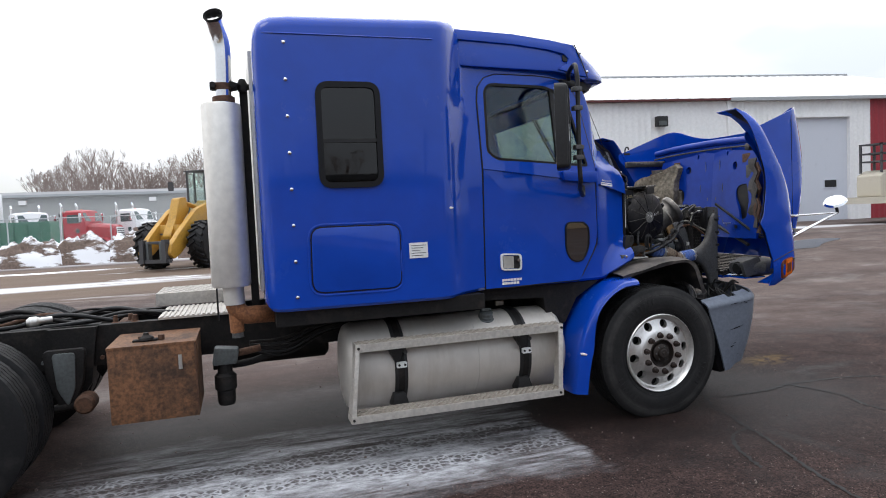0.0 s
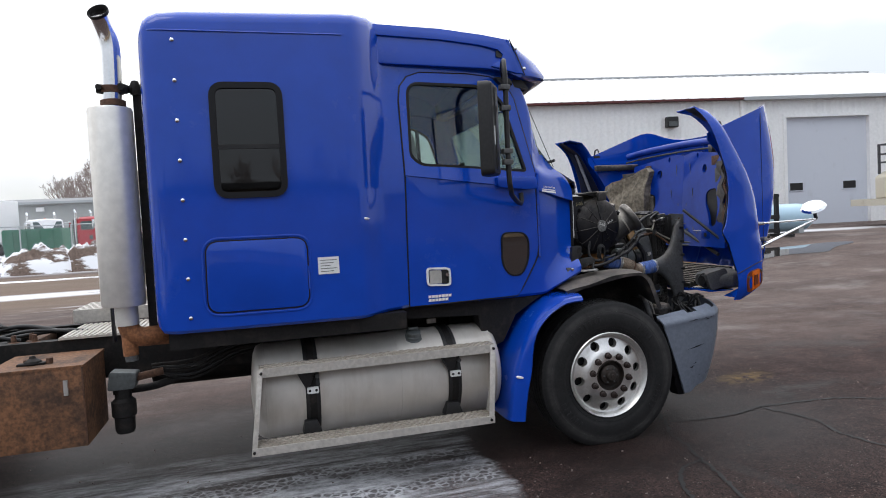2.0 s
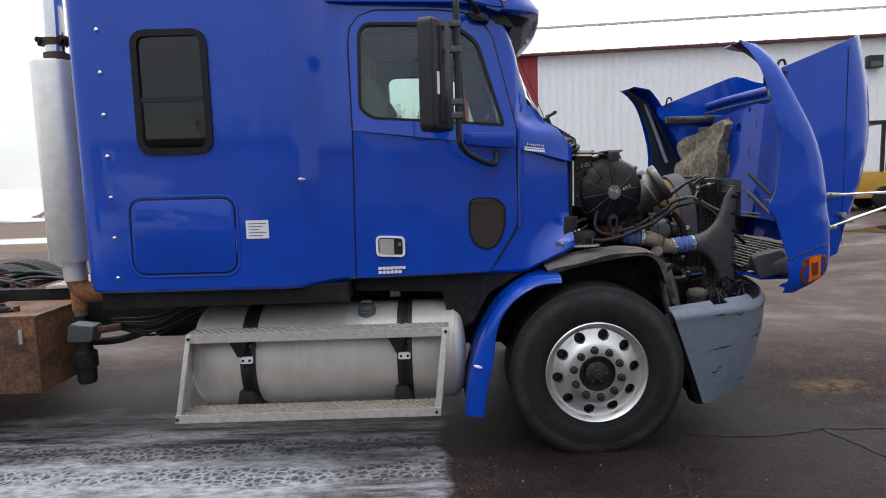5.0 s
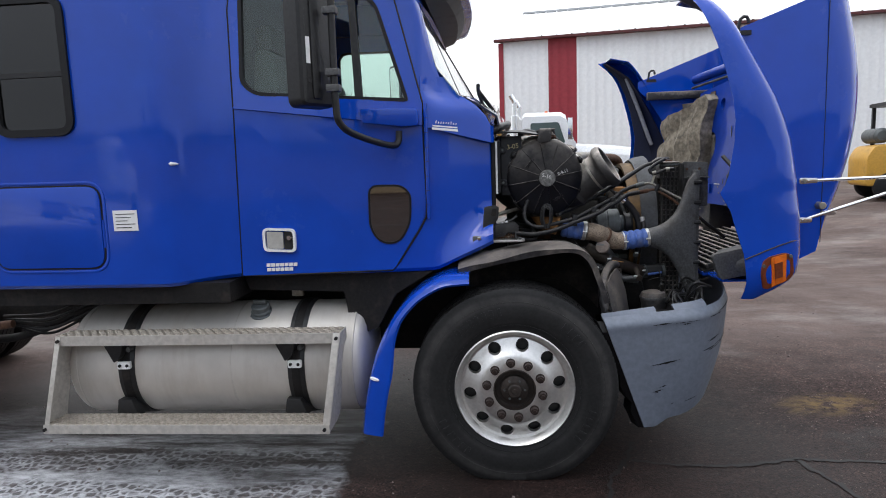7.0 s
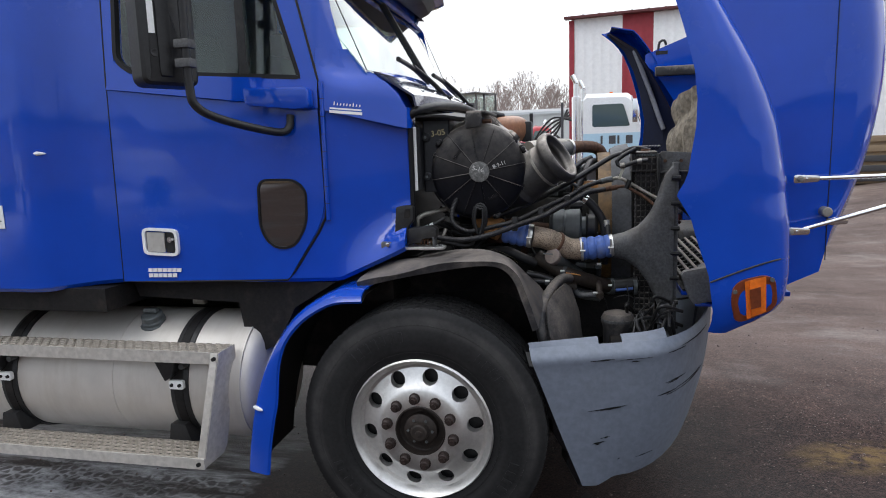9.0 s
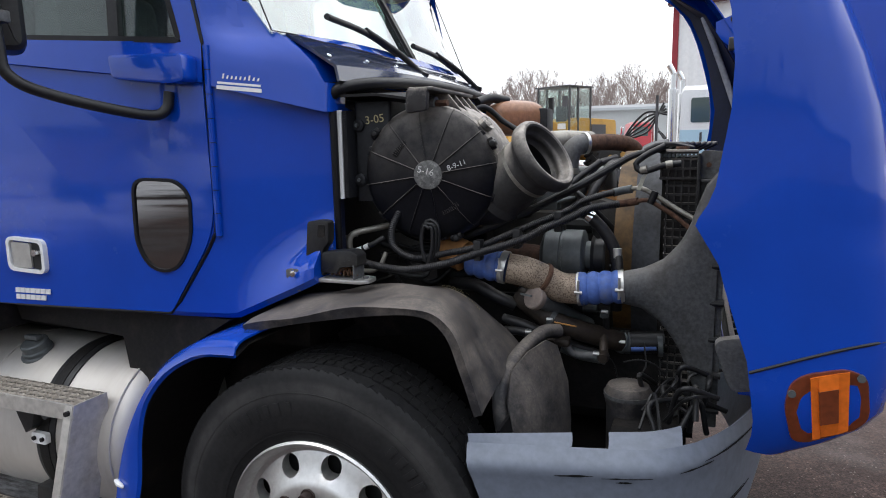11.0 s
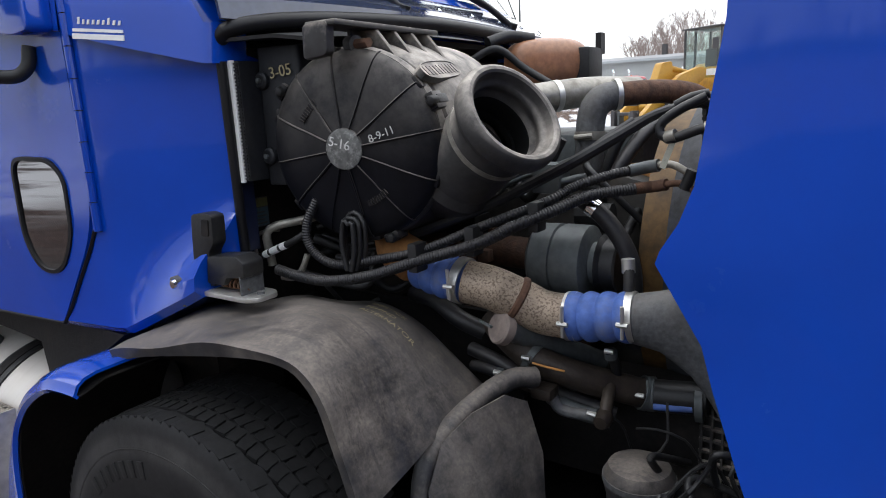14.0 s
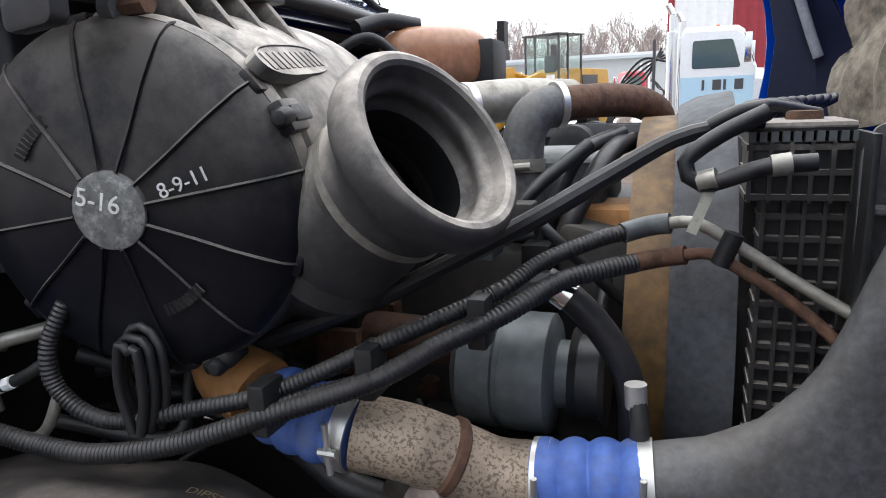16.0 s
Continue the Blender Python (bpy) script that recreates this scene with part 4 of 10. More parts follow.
part("sun_visor", loft(vis), PAINT, truck, "blue moulded sun visor over the windshield")
part("visor_underside", loft(lin), BLACK, truck, "black underside of the sun visor")
for s in (-1, 1):
    ml = part("marker_light", lathe((-0.36, s * 0.8, 2.71), (-0.31, s * 0.82, 2.745), [(0, 0.03), (0.02, 0.028), (0.035, 0.012), (0.038, 0)], 12), AMBER, truck)

# hatch, rivets and label on the sleeper side
for s in (-1, 1):
    H = round_poly([(-2.638, 1.596), (-2.06, 1.592), (-2.064, 1.176), (-2.645, 1.18)], 0.075)
    part("hatch_gap", ring_plate(inset(H, 0.0065), inset(H, -0.01), s * 1.25, s * 1.2572), SEAL, truck)
    part("hatch_lip", ring_plate(inset(H, 0.026), inset(H, 0.012), s * 1.25, s * 1.2585), PAINT, truck, bevel=0.003)
    hb = part("baggage_hatch", prism(inset(H, -0.001), s * 1.24, s * 1.263), PAINT, truck, "flush blue baggage hatch", bevel=0.004)
    part("hinge", cyl((-2.055, s * 1.255, 1.28), (-2.055, s * 1.255, 1.42), 0.008, seg=8), PAINT, hb)
    for i in range(8):
        z = 1.16 + i * 0.2285
        part("rivet", lathe((-2.745, s * 1.253, z), (-2.745, s * 1.27, z), [(0, 0.013), (0.007, 0.011), (0.01, 0.005), (0.011, 0)], 10), CHROME, truck)
part("roof_seam", add_tube(bmesh.new(), [(x, -side(x, 2.8) - 0.001 + (0.012 if x < -2.87 else 0), 2.815) for x in (-2.9, -2.8, -2.3, -1.78)], 0.005, 6), PAINT, truck)
lb = part("paper_label", box(-2.0, -1.872, -1.259, -1.257, 1.362, 1.466), WHITE, truck, "white paper label with faint print")
for k in range(5):
    part("print_line", box(-1.985, -1.985 + 0.1 - 0.02 * (k % 3), -1.2602, -1.2595, 1.445 - k * 0.017, 1.449 - k * 0.017), GREYDUCT, lb)
part("dent_scar", lathe((-1.70, -1.234, 1.69), (-1.655, -1.203, 1.688), [(0, 0), (0.012, 0.009), (0.035, 0.007), (0.055, 0)], 8), WHITE, truck)
part("lower_skirt", box(-2.88, -1.45, -1.19, 1.19, 0.97, 1.075), FRAME, truck)
part("cab_floor", box(-1.5, -0.18, -0.9, 0.9, 0.98, 1.1), FRAME, truck)

# rear of the sleeper: ribbed bright panel
part("rear_panel", box(-2.958, -2.935, -1.05, 1.05, 1.2, 2.75), ALU, truck)

# ---- hood, tilted open ----
XOUT = [(0.93, 1.22), (1.0, 1.36), (1.05, 1.405), (1.15, 1.42), (1.3, 1.42), (1.5, 1.40), (1.69, 1.365), (1.85, 1.31), (2.02, 1.22), (2.15, 1.145), (2.24, 1.09), (2.33, 1.03), (2.38, 0.98), (2.41, 0.84)]
XARCH = [(0.93, 1.125), (1.0, 1.135), (1.16, 1.112), (1.3, 1.065), (1.37, 1.046), (1.455, 0.995), (1.47, 1.0), (1.52, 1.03), (1.57, 1.036), (1.7, 1.055), (1.79, 1.058), (1.9, 1.045), (2.0, 1.02), (2.14, 0.98), (2.26, 0.93), (2.33, 0.88), (2.38, 0.82), (2.41, 0.785)]
ZF = [0.93, 0.95, 0.98, 1.02, 1.06, 1.1, 1.16, 1.24, 1.32, 1.37, 1.41, 1.455, 1.47, 1.5, 1.54, 1.62, 1.7, 1.8, 1.9, 2.0, 2.08, 2.16, 2.24, 2.3, 2.35, 2.38, 2.395, 2.41]
FWRAP = [(0, 0.0), (0.2, 0.008), (0.45, 0.01), (0.68, 0.002), (0.82, -0.02), (0.92, -0.055), (0.98, -0.11), (1.0, -0.17)]


def fender_y(x, z):
    """How far out the lower fender lies at x, z."""
    xa, xo = lerp(z, XARCH), lerp(z, XOUT)
    return 1.178 - 0.06 * max(0, (1.1 - z) / 0.17) ** 2 + lerp(min(1, max(0, (x - xa) / (xo - xa))), FWRAP)


fenders = []
for s in (-1, 1):
    rows = []
    for z in ZF:
        xa, xo = lerp(z, XARCH), lerp(z, XOUT)
        # the tip of one fender is bent in
        bent = max(0.0, (z - 2.2) / 0.21) ** 2 if s < 0 else 0.0
        xa += 0.07 * bent
        xo = max(xo, xa + 0.012)
        top = max(0.0, (z - 1.9) / 0.52)
        yo = 1.178 - 0.035 * top - 0.08 * bent - 0.06 * max(0, (1.1 - z) / 0.17) ** 2
        row = []
        for f, dy in FWRAP + [(1.0, -0.22)]:
            row.append((xa + (xo - xa) * f, s * (yo + dy), z))
        rows.append(row)
    fenders.append(part("hood_fender", sheet(rows, -0.006 * s), PAINT, truck, "blue front fender of the tilted hood"))
# main sheet of the hood: side, shoulder, crown
NOSE_LOW = [(1.38, 1.05), (1.46, 1.09), (1.56, 1.135), (1.65, 1.2), (1.71, 1.34), (1.85, 1.42)]
rows = []
NU = 33
for iv in range(26):
    v = iv / 25
    row = []
    for iu in range(NU):
        u = -1 + 2 * iu / (NU - 1)
        e = abs(u)
        s = -1 if u < 0 else 1
        # across: e 1..0.62 side panel, 0.62..0.4 shoulder, 0.4..0 crown
        if e > 0.62:
            f = (1 - e) / 0.38
            xe = 1.06 if v > 0.93 else min(1.06 + 0.26 * min(1, (0.93 - v) / 0.1), lerp(1.0 + 1.25 * v, XOUT) - 0.05)
            x, y = xe + (1.56 - xe) * f, 0.955 - 0.02 * f
        elif e > 0.4:
            a = (0.62 - e) / 0.22 * math.pi / 2
            x, y = 1.56 + 0.15 * math.sin(a), 0.935 - 0.17 * (1 - math.cos(a))
        else:
            f = 1 - e / 0.4
            x, y = 1.71 + 0.13 * (1 - (1 - f) ** 2), 0.765 * (1 - f)
        ztop = 2.225 + (2.46 - 2.225) * min(1, max(0, (x - 1.06) / 0.62)) - (0.13 * (1 - (1 - min(1, 1.6 * (1 - e / 0.4))) ** 2) if e < 0.4 else 0)
        zbot = lerp(x, NOSE_LOW)
        z = zbot + (ztop - zbot) * v
        # nose rounds under towards the grille end
        x += 0.09 * math.sin(math.pi * v) * (1 if e < 0.62 else max(0, 1 - (e - 0.62) / 0.2)) - (0.06 * (1 - v) ** 3 if e < 0.62 else 0)
        row.append((x, s * y if e > 1e-9 else 0.0, z))
    rows.append(row)
hood = part("hood", sheet(rows, 0.008), PAINT, truck, "royal blue hood tilted forward, open")

# ---- front wheels ----
def tyre_mesh(width, R=0.515, rim=0.292, seg=144):
    bm = bmesh.new()
    h = width / 2
    prof = [(-h * 0.72, rim), (-h * 0.86, rim + 0.012), (-h * 0.98, rim + 0.06), (-h, rim + 0.105), (-h * 0.97, rim + 0.15), (-h * 0.9, R - 0.03), (-h * 0.86, R - 0.010), (-h * 0.82, R - 0.001)]
    tread = []
    for k in range(5):
        c = -0.66 + k * 0.33
        tread += [(h * (c - 0.13), R, k), (h * (c + 0.13), R, k), (h * (c + 0.145), R - 0.014, k), (h * (c + 0.185), R - 0.014, k)]
    tread = tread[:-2]
    full = [(a, r, 0) for a, r in prof] + [(a, r, 1) for a, r, _ in tread] + [(-a, r, 0) for a, r in reversed(prof)]
    full += [(h * 0.6, rim - 0.015, 0), (-h * 0.6, rim - 0.015, 0)]
    rings = []
    for i in range(seg):
        a = 2 * math.pi * i / seg
        zig = 0.0035 if i % 4 < 2 else -0.0035
        ring = []
        for y, r, t in full:
            rr = r - (0.004 if (t and i % 4 == 0 and r > R - 0.005) else 0)
            ring.append(bm.verts.new((rr * math.cos(a), y + (zig if t else 0), rr * math.sin(a))))
        rings.append(ring)
    n = len(full)
    for i in range(seg):
        p, q = rings[i], rings[(i + 1) % seg]
        for k in range(n):
            bm.faces.new((p[k], p[(k + 1) % n], q[(k + 1) % n], q[k]))
    return bm


def tyre_rubber():
    """Black rubber with rings of pale road dust round the sidewall."""
    m = bpy.data.materials.new("ringed_tyre_rubber")
    m.use_nodes = True
    nt = m.node_tree
    b = nt.nodes["Principled BSDF"]
    tc = nt.nodes.new("ShaderNodeTexCoord")
    mp = nt.nodes.new("ShaderNodeMapping")
    mp.inputs["Location"].default_value = (0, 0, -0.495)
    mp.inputs["Scale"].default_value = (1, 0, 1)
    nt.links.new(tc.outputs["Object"], mp.inputs["Vector"])
    ln = nt.nodes.new("ShaderNodeVectorMath")
    ln.operation = "LENGTH"
    nt.links.new(mp.outputs["Vector"], ln.inputs[0])
    cr = nt.nodes.new("ShaderNodeValToRGB")
    el = cr.color_ramp.elements
    el[0].position, el[1].position = 0.30, 0.53
    el[0].color, el[1].color = (0.06, 0.06, 0.06, 1), (0.12, 0.12, 0.12, 1)
    for p, v in ((0.345, 0.1), (0.352, 0.3), (0.37, 0.12), (0.43, 0.2), (0.445, 0.7), (0.478, 0.85), (0.49, 0.3), (0.505, 0.1)):
        e = el.new(p)
        e.color = (v, v, v, 1)
    nt.links.new(ln.outputs["Value"], cr.inputs["Fac"])
    mul = nt.nodes.new("ShaderNodeMath")
    mul.operation = "MULTIPLY"
    nt.links.new(cr.outputs["Color"], mul.inputs[0])
    nt.links.new(ramp_between(nt, noise_fac(nt, 7.0, 8.0, None, 0.7), (0.25, 0.25, 0.25), (1, 1, 1), 0.38, 0.6), mul.inputs[1])
    base = ramp_between(nt, noise_fac(nt, 70.0, 6.0), (0.0055, 0.0055, 0.006), (0.011, 0.011, 0.012))
    nt.links.new(blend(nt, mul.outputs[0], base, (0.05, 0.048, 0.047)), b.inputs["Base Color"])
    b.inputs["Roughness"].default_value = 0.6
    b.inputs["Specular IOR Level"].default_value = 0.3
    bp = nt.nodes.new("ShaderNodeBump")
    bp.inputs["Strength"].default_value, bp.inputs["Distance"].default_value = 0.2, 0.002
    nt.links.new(noise_fac(nt, 160.0, 5.0), bp.inputs["Height"])
    nt.links.new(bp.outputs["Normal"], b.inputs["Normal"])
    return m


TYRE = tyre_rubber()
GRIME = mat("brown_black_grime", (0.022, 0.016, 0.013), 0.6, 0.2, 0.0, (0.06, 0.04, 0.03), 0.4, 12.0, 60.0, 0.3, 0.15, 90)


def sidewall(r):
    """How far the sidewall stands out from the wheel's face at a radius."""
    return lerp(r, [(0.292, 0.1026 - 0.13), (0.304, 0.1226 - 0.13), (0.352, 0.1397 - 0.13), (0.397, 0.1425 - 0.13), (0.442, 0.138 - 0.13), (0.485, 0.128 - 0.13)])


def front_wheel(x, y, s):
    """A front wheel, its outer face at y, turned to the side s."""
    w = part("front_wheel", lathe((x, y, 0.495), (x, y - s, 0.495), [(0.03, 0.0), (0.03, 0.12), (0.24, 0.12), (0.24, 0)], 20), FRAME, truck, "front wheel with a polished ten-hole aluminium rim")
    tb = tyre_mesh(0.285, 0.522)
    bmesh.ops.translate(tb, vec=(x, y - s * 0.13, 0.495), verts=tb.verts)
    for v in tb.verts:
        if v.co.z < 0.002:
            v.co.z = 0.002
    part("tyre", tb, TYRE, w, "worn dusty black truck tyre")
    # lugs across the tread, one joined ring
    lugs = bmesh.new()
    for k in range(104):
        for row, (c0, wd) in enumerate(((-0.12, 0.034), (-0.074, 0.034), (-0.03, 0.034), (0.014, 0.034), (0.058, 0.03), (0.1, 0.036))):
            a = 2 * math.pi * (k + 0.5 * (row % 2)) / 104
            if 0.519 * math.sin(a) < -0.46:
                continue
            m_ = Matrix.Translation((x, y - s * 0.13, 0.495)) @ Matrix.Rotation(-a, 4, "Y") @ Matrix.Rotation(0.16 * (1 if row % 2 else -1), 4, "X")
            add_box(lugs, 0.5, 0.5215 if row in (0, 5) else 0.5245, c0, c0 + wd, -0.0125, 0.0125, m_)
    part("tread", lugs, TYRE, w, smooth=False)
    P = [(-0.012, 0.303), (0.002, 0.306), (0.008, 0.300), (-0.006, 0.285), (-0.03, 0.275), (-0.034, 0.262), (-0.022, 0.235), (-0.012, 0.205), (0.004, 0.185), (0.012, 0.17), (0.012, 0.108), (0.006, 0.104), (-0.03, 0.1), (-0.05, 0.12), (-0.05, 0.2), (-0.07, 0.28), (-0.07, 0.303)]
    rim = lathe((x, y, 0.495), (x, y + s, 0.495), P, 72, closed=True)
    holes = []
    for k in range(10):
        a = 2 * math.pi * (k + 0.5) / 10 - 0.19
        c = Vector((x + 0.229 * math.cos(a), y, 0.495 + 0.229 * math.sin(a)))
        holes.append(cyl(c + Vector((0, 0.1, 0)), c - Vector((0, 0.1, 0)), 0.033, seg=20))
    part("rim", carve(rim, holes), ALU_RIM, w)
    # black disc added behind the rim holes to give them their shade
    part("hole_shade_disc", lathe((x, y - s * 0.085, 0.495), (x, y - s * 0.2, 0.495), [(0, 0), (0, 0.28), (0.1, 0.28), (0.1, 0)], 32), BLACK, w)
    for k in range(10):
        a = 2 * math.pi * k / 10 - 0.19
        c = Vector((x + 0.143 * math.cos(a), y + s * 0.012, 0.495 + 0.143 * math.sin(a)))
        part("lug_nut", lathe(c, c + Vector((0, s, 0)), [(0, 0.024), (0.006, 0.024), (0.007, 0.0185), (0.028, 0.0185), (0.03, 0.016), (0.03, 0.011), (0.042, 0.01), (0.042, 0)], 12), NUT, w)
    part("hub_bore", lathe((x, y - s * 0.03, 0.495), (x, y + s, 0.495), [(0, 0.0), (0.0, 0.108), (0.043, 0.108), (0.046, 0.103), (0.012, 0.1), (0.008, 0.095), (0.006, 0)], 36), GRIME, w, "grimy dark hub bore")
    part("hub_cap", lathe((x, y - s * 0.025, 0.495), (x, y + s, 0.495), [(0, 0.072), (0.03, 0.07), (0.036, 0.062), (0.04, 0.04), (0.062, 0.036), (0.066, 0.03), (0.066, 0.014), (0.07, 0.012), (0.071, 0.0)], 30), GRIME, w, "grimy dark oil hub cap")
    for k in range(6):
        a = 2 * math.pi * k / 6
        c = Vector((x + 0.052 * math.cos(a), y + s * 0.012, 0.495 + 0.052 * math.sin(a)))
        part("cap_screw", cyl(c, c + Vector((0, s * 0.006, 0)), 0.006, seg=8), GREYMET, w)
    # raised bars and rings on the sidewall
    for r_ in (0.335, 0.452):
        part("sidewall_ring", lathe((x, y + s * 0.0, 0.495), (x, y + s, 0.495), [(-0.02, r_ - 0.003), (sidewall(r_) + 0.002, r_ - 0.002), (sidewall(r_) + 0.002, r_ + 0.002), (-0.02, r_ + 0.003)], 96), TYRE, w)
    for a0, n in ((100, 7), (35, 4), (205, 6), (320, 5)):
        for j in range(n):
            a = radians(a0 + 5.5 * j)
            m_ = Matrix.Translation((x, y, 0.495)) @ Matrix.Rotation(-a, 4, "Y") @ Matrix.Translation((0.408, s * (sidewall(0.408) - 0.0004), 0))
            part("sidewall_bar", box(-0.02, 0.02, -0.003, 0.0014, -0.010, 0.010, m_), TYRE, w, bevel=0.001)
    return w


front_wheel(0.0, -1.185, -1)
front_wheel(0.0, 1.185, 1)
part("front_axle", cyl((0, -1.0, 0.47), (0, 1.0, 0.47), 0.06), FRAME, truck)

# ---- bumper ----
SCUFF = mat("black_scuff", (0.006, 0.006, 0.007), 0.8, grain_amt=0.3, spec=0.2)
def bumper_point(f, h):
    """The bumper end's skin: f from behind the wheel round to the front middle, h from its foot to its top."""
    if f < 0.45:
        g = f / 0.45
        px, py = 0.45 + 0.41 * g, 1.16 - 0.03 * g
    else:
        g = (f - 0.45) / 0.55 * math.pi / 2
        px, py = 0.86 + 0.42 * math.sin(g), 1.13 - 1.13 * (1 - math.cos(g))
    x = px + (0.84 * (1 - h) * (0.45 - f) * 0.55 if f < 0.45 else 0) - (0.08 * (1 - h) ** 2 if f > 0.45 else 0.08 * (1 - h) ** 2 * f / 0.45)
    y = py - 0.05 * (1 - h) ** 2 - 0.035 * max(0, (h - 0.94) / 0.06) ** 1.6 + 0.005 * math.exp(-((h - 0.93) / 0.03) ** 2)
    zl = 0.265 + 0.22 * max(0, f - 0.2) ** 1.2
    return x, y, zl + (0.838 + 0.07 * f - zl) * h


for s in (-1, 1):
    rows = [[(p[0], s * p[1], p[2]) for p in [bumper_point(i / 24, h) for h in (0, 0.06, 0.12, 0.25, 0.4, 0.55, 0.7, 0.82, 0.88, 0.91, 0.93, 0.945, 0.96, 0.975, 0.99, 1.0)]] for i in range(25)]
    bp_ = part("bumper_end", sheet(rows, 0.012 * s), GREYP, truck, "scuffed grey plastic bumper end")
    for f0, f1 in ((0.0, 0.3), (0.4, 0.56)):
        rows = []
        for i in range(9):
            f = f0 + (f1 - f0) * i / 8
            p = bumper_point(f, 1.0)
            back = 0.012 + 0.11 * f
            rows.append([(p[0], s * p[1], p[2]), (p[0] - 0.002, s * (p[1] - back * 0.6), p[2] + 0.017), (p[0] - 0.006, s * (p[1] - back), p[2] + 0.026)])
        part("bumper_ledge", sheet(rows, 0.008), GREYP, bp_)
    rs = random.Random(3)
    for f0, f1, h in ((0.2, 0.42, 0.575), (0.25, 0.4, 0.57), (0.55, 0.63, 0.7), (0.56, 0.6, 0.69), (0.53, 0.6, 0.615), (0.56, 0.68, 0.6), (0.6, 0.72, 0.625), (0.66, 0.74, 0.61), (0.2, 0.3, 0.33), (0.26, 0.33, 0.36), (0.22, 0.26, 0.32), (0.25, 0.36, 0.925), (0.38, 0.5, 0.92), (0.42, 0.46, 0.9), (0.6, 0.75, 0.95), (0.55, 0.62, 0.93), (0.5, 0.56, 0.14), (0.42, 0.45, 0.15)):
        n = 6
        hh = [h + 0.012 * (f1 - f0) * 4 * (k / n - 0.5) for k in range(n + 1)]
        wd = [0.0005 + 0.006 * rs.random() * math.sin(math.pi * k / n) for k in range(n + 1)]
        rows = []
        for q in (-1, 1):
            row = []
            for k in range(n + 1):
                p = bumper_point(f0 + (f1 - f0) * k / n, hh[k] + q * wd[k])
                d = Vector((p[0] - 0.3, p[1], 0)).normalized() * 0.016
                row.append((p[0] + d.x, s * (p[1] + d.y), p[2]))
            rows.append(row)
        part("scuff", sheet(rows, 0.001), SCUFF, bp_)
    part("wheel_well_flap", sheet([[(0.52, s * 1.06, 0.86), (0.52, s * 0.6, 0.86)], [(0.58, s * 1.06, 0.6), (0.58, s * 0.6, 0.6)], [(0.66, s * 1.05, 0.36), (0.66, s * 0.6, 0.36)], [(0.68, s * 1.03, 0.24), (0.68, s * 0.7, 0.24)]], 0.01), SEAL, truck, "black rubber flap ahead of the front tyre")
    edge = []
    for k in range(13):
        q = bumper_point(0.0, 1 - k / 12)
        wave = 0.012 * math.sin(2.3 * k) + 0.006 * math.sin(5.1 * k)
        edge.append([(q[0] + 0.03, s * (q[1] - 0.03), q[2] - 0.02), (q[0] - 0.02 + wave, s * (q[1] - 0.035), q[2] - 0.02), (q[0] - 0.045 + wave, s * (q[1] - 0.1), q[2] - 0.015)])
    part("edge_flap", sheet(edge, 0.006), SEAL, truck, "wavy black rubber strip behind the bumper end")
    # black plates added to keep the gaps round wheel and engine dark
    part("dark_well_plate", box(-0.72, 0.5, s * 0.50, s * 0.52, 0.55, 1.12), FRAME, truck)
    part("dark_belly_plate", box(-0.28, 1.0, s * 0.02, s * 0.64, 0.56, 0.575), FRAME, truck)
    part("dark_well_plate", box(-1.0, -0.26, s * 0.60, s * 0.62, 0.55, 1.15), FRAME, truck)

# ---- fuel tank, straps and steps ----
TY, TZ, TR = -0.85, 0.592, 0.31
tank = part("fuel_tank", lathe((-2.45, TY, TZ), (-0.76, TY, TZ), [(0.0, 0.0), (0.012, 0.16), (0.025, 0.25), (0.04, 0.285), (0.06, 0.302), (0.085, TR), (1.6, TR), (1.625, 0.302), (1.648, 0.285), (1.664, 0.25), (1.678, 0.16), (1.69, 0.0)], 72), ALU_TANK, truck, "weathered cylindrical aluminium fuel tank")
for xw in (-2.36, -1.5, -0.845):
    part("weld_seam", lathe((xw, TY, TZ), (xw + 0.01, TY, TZ), [(0, TR - 0.002), (0.002, TR + 0.0025), (0.008, TR + 0.0025), (0.01, TR - 0.002)], 72), ALU_TANK, tank)
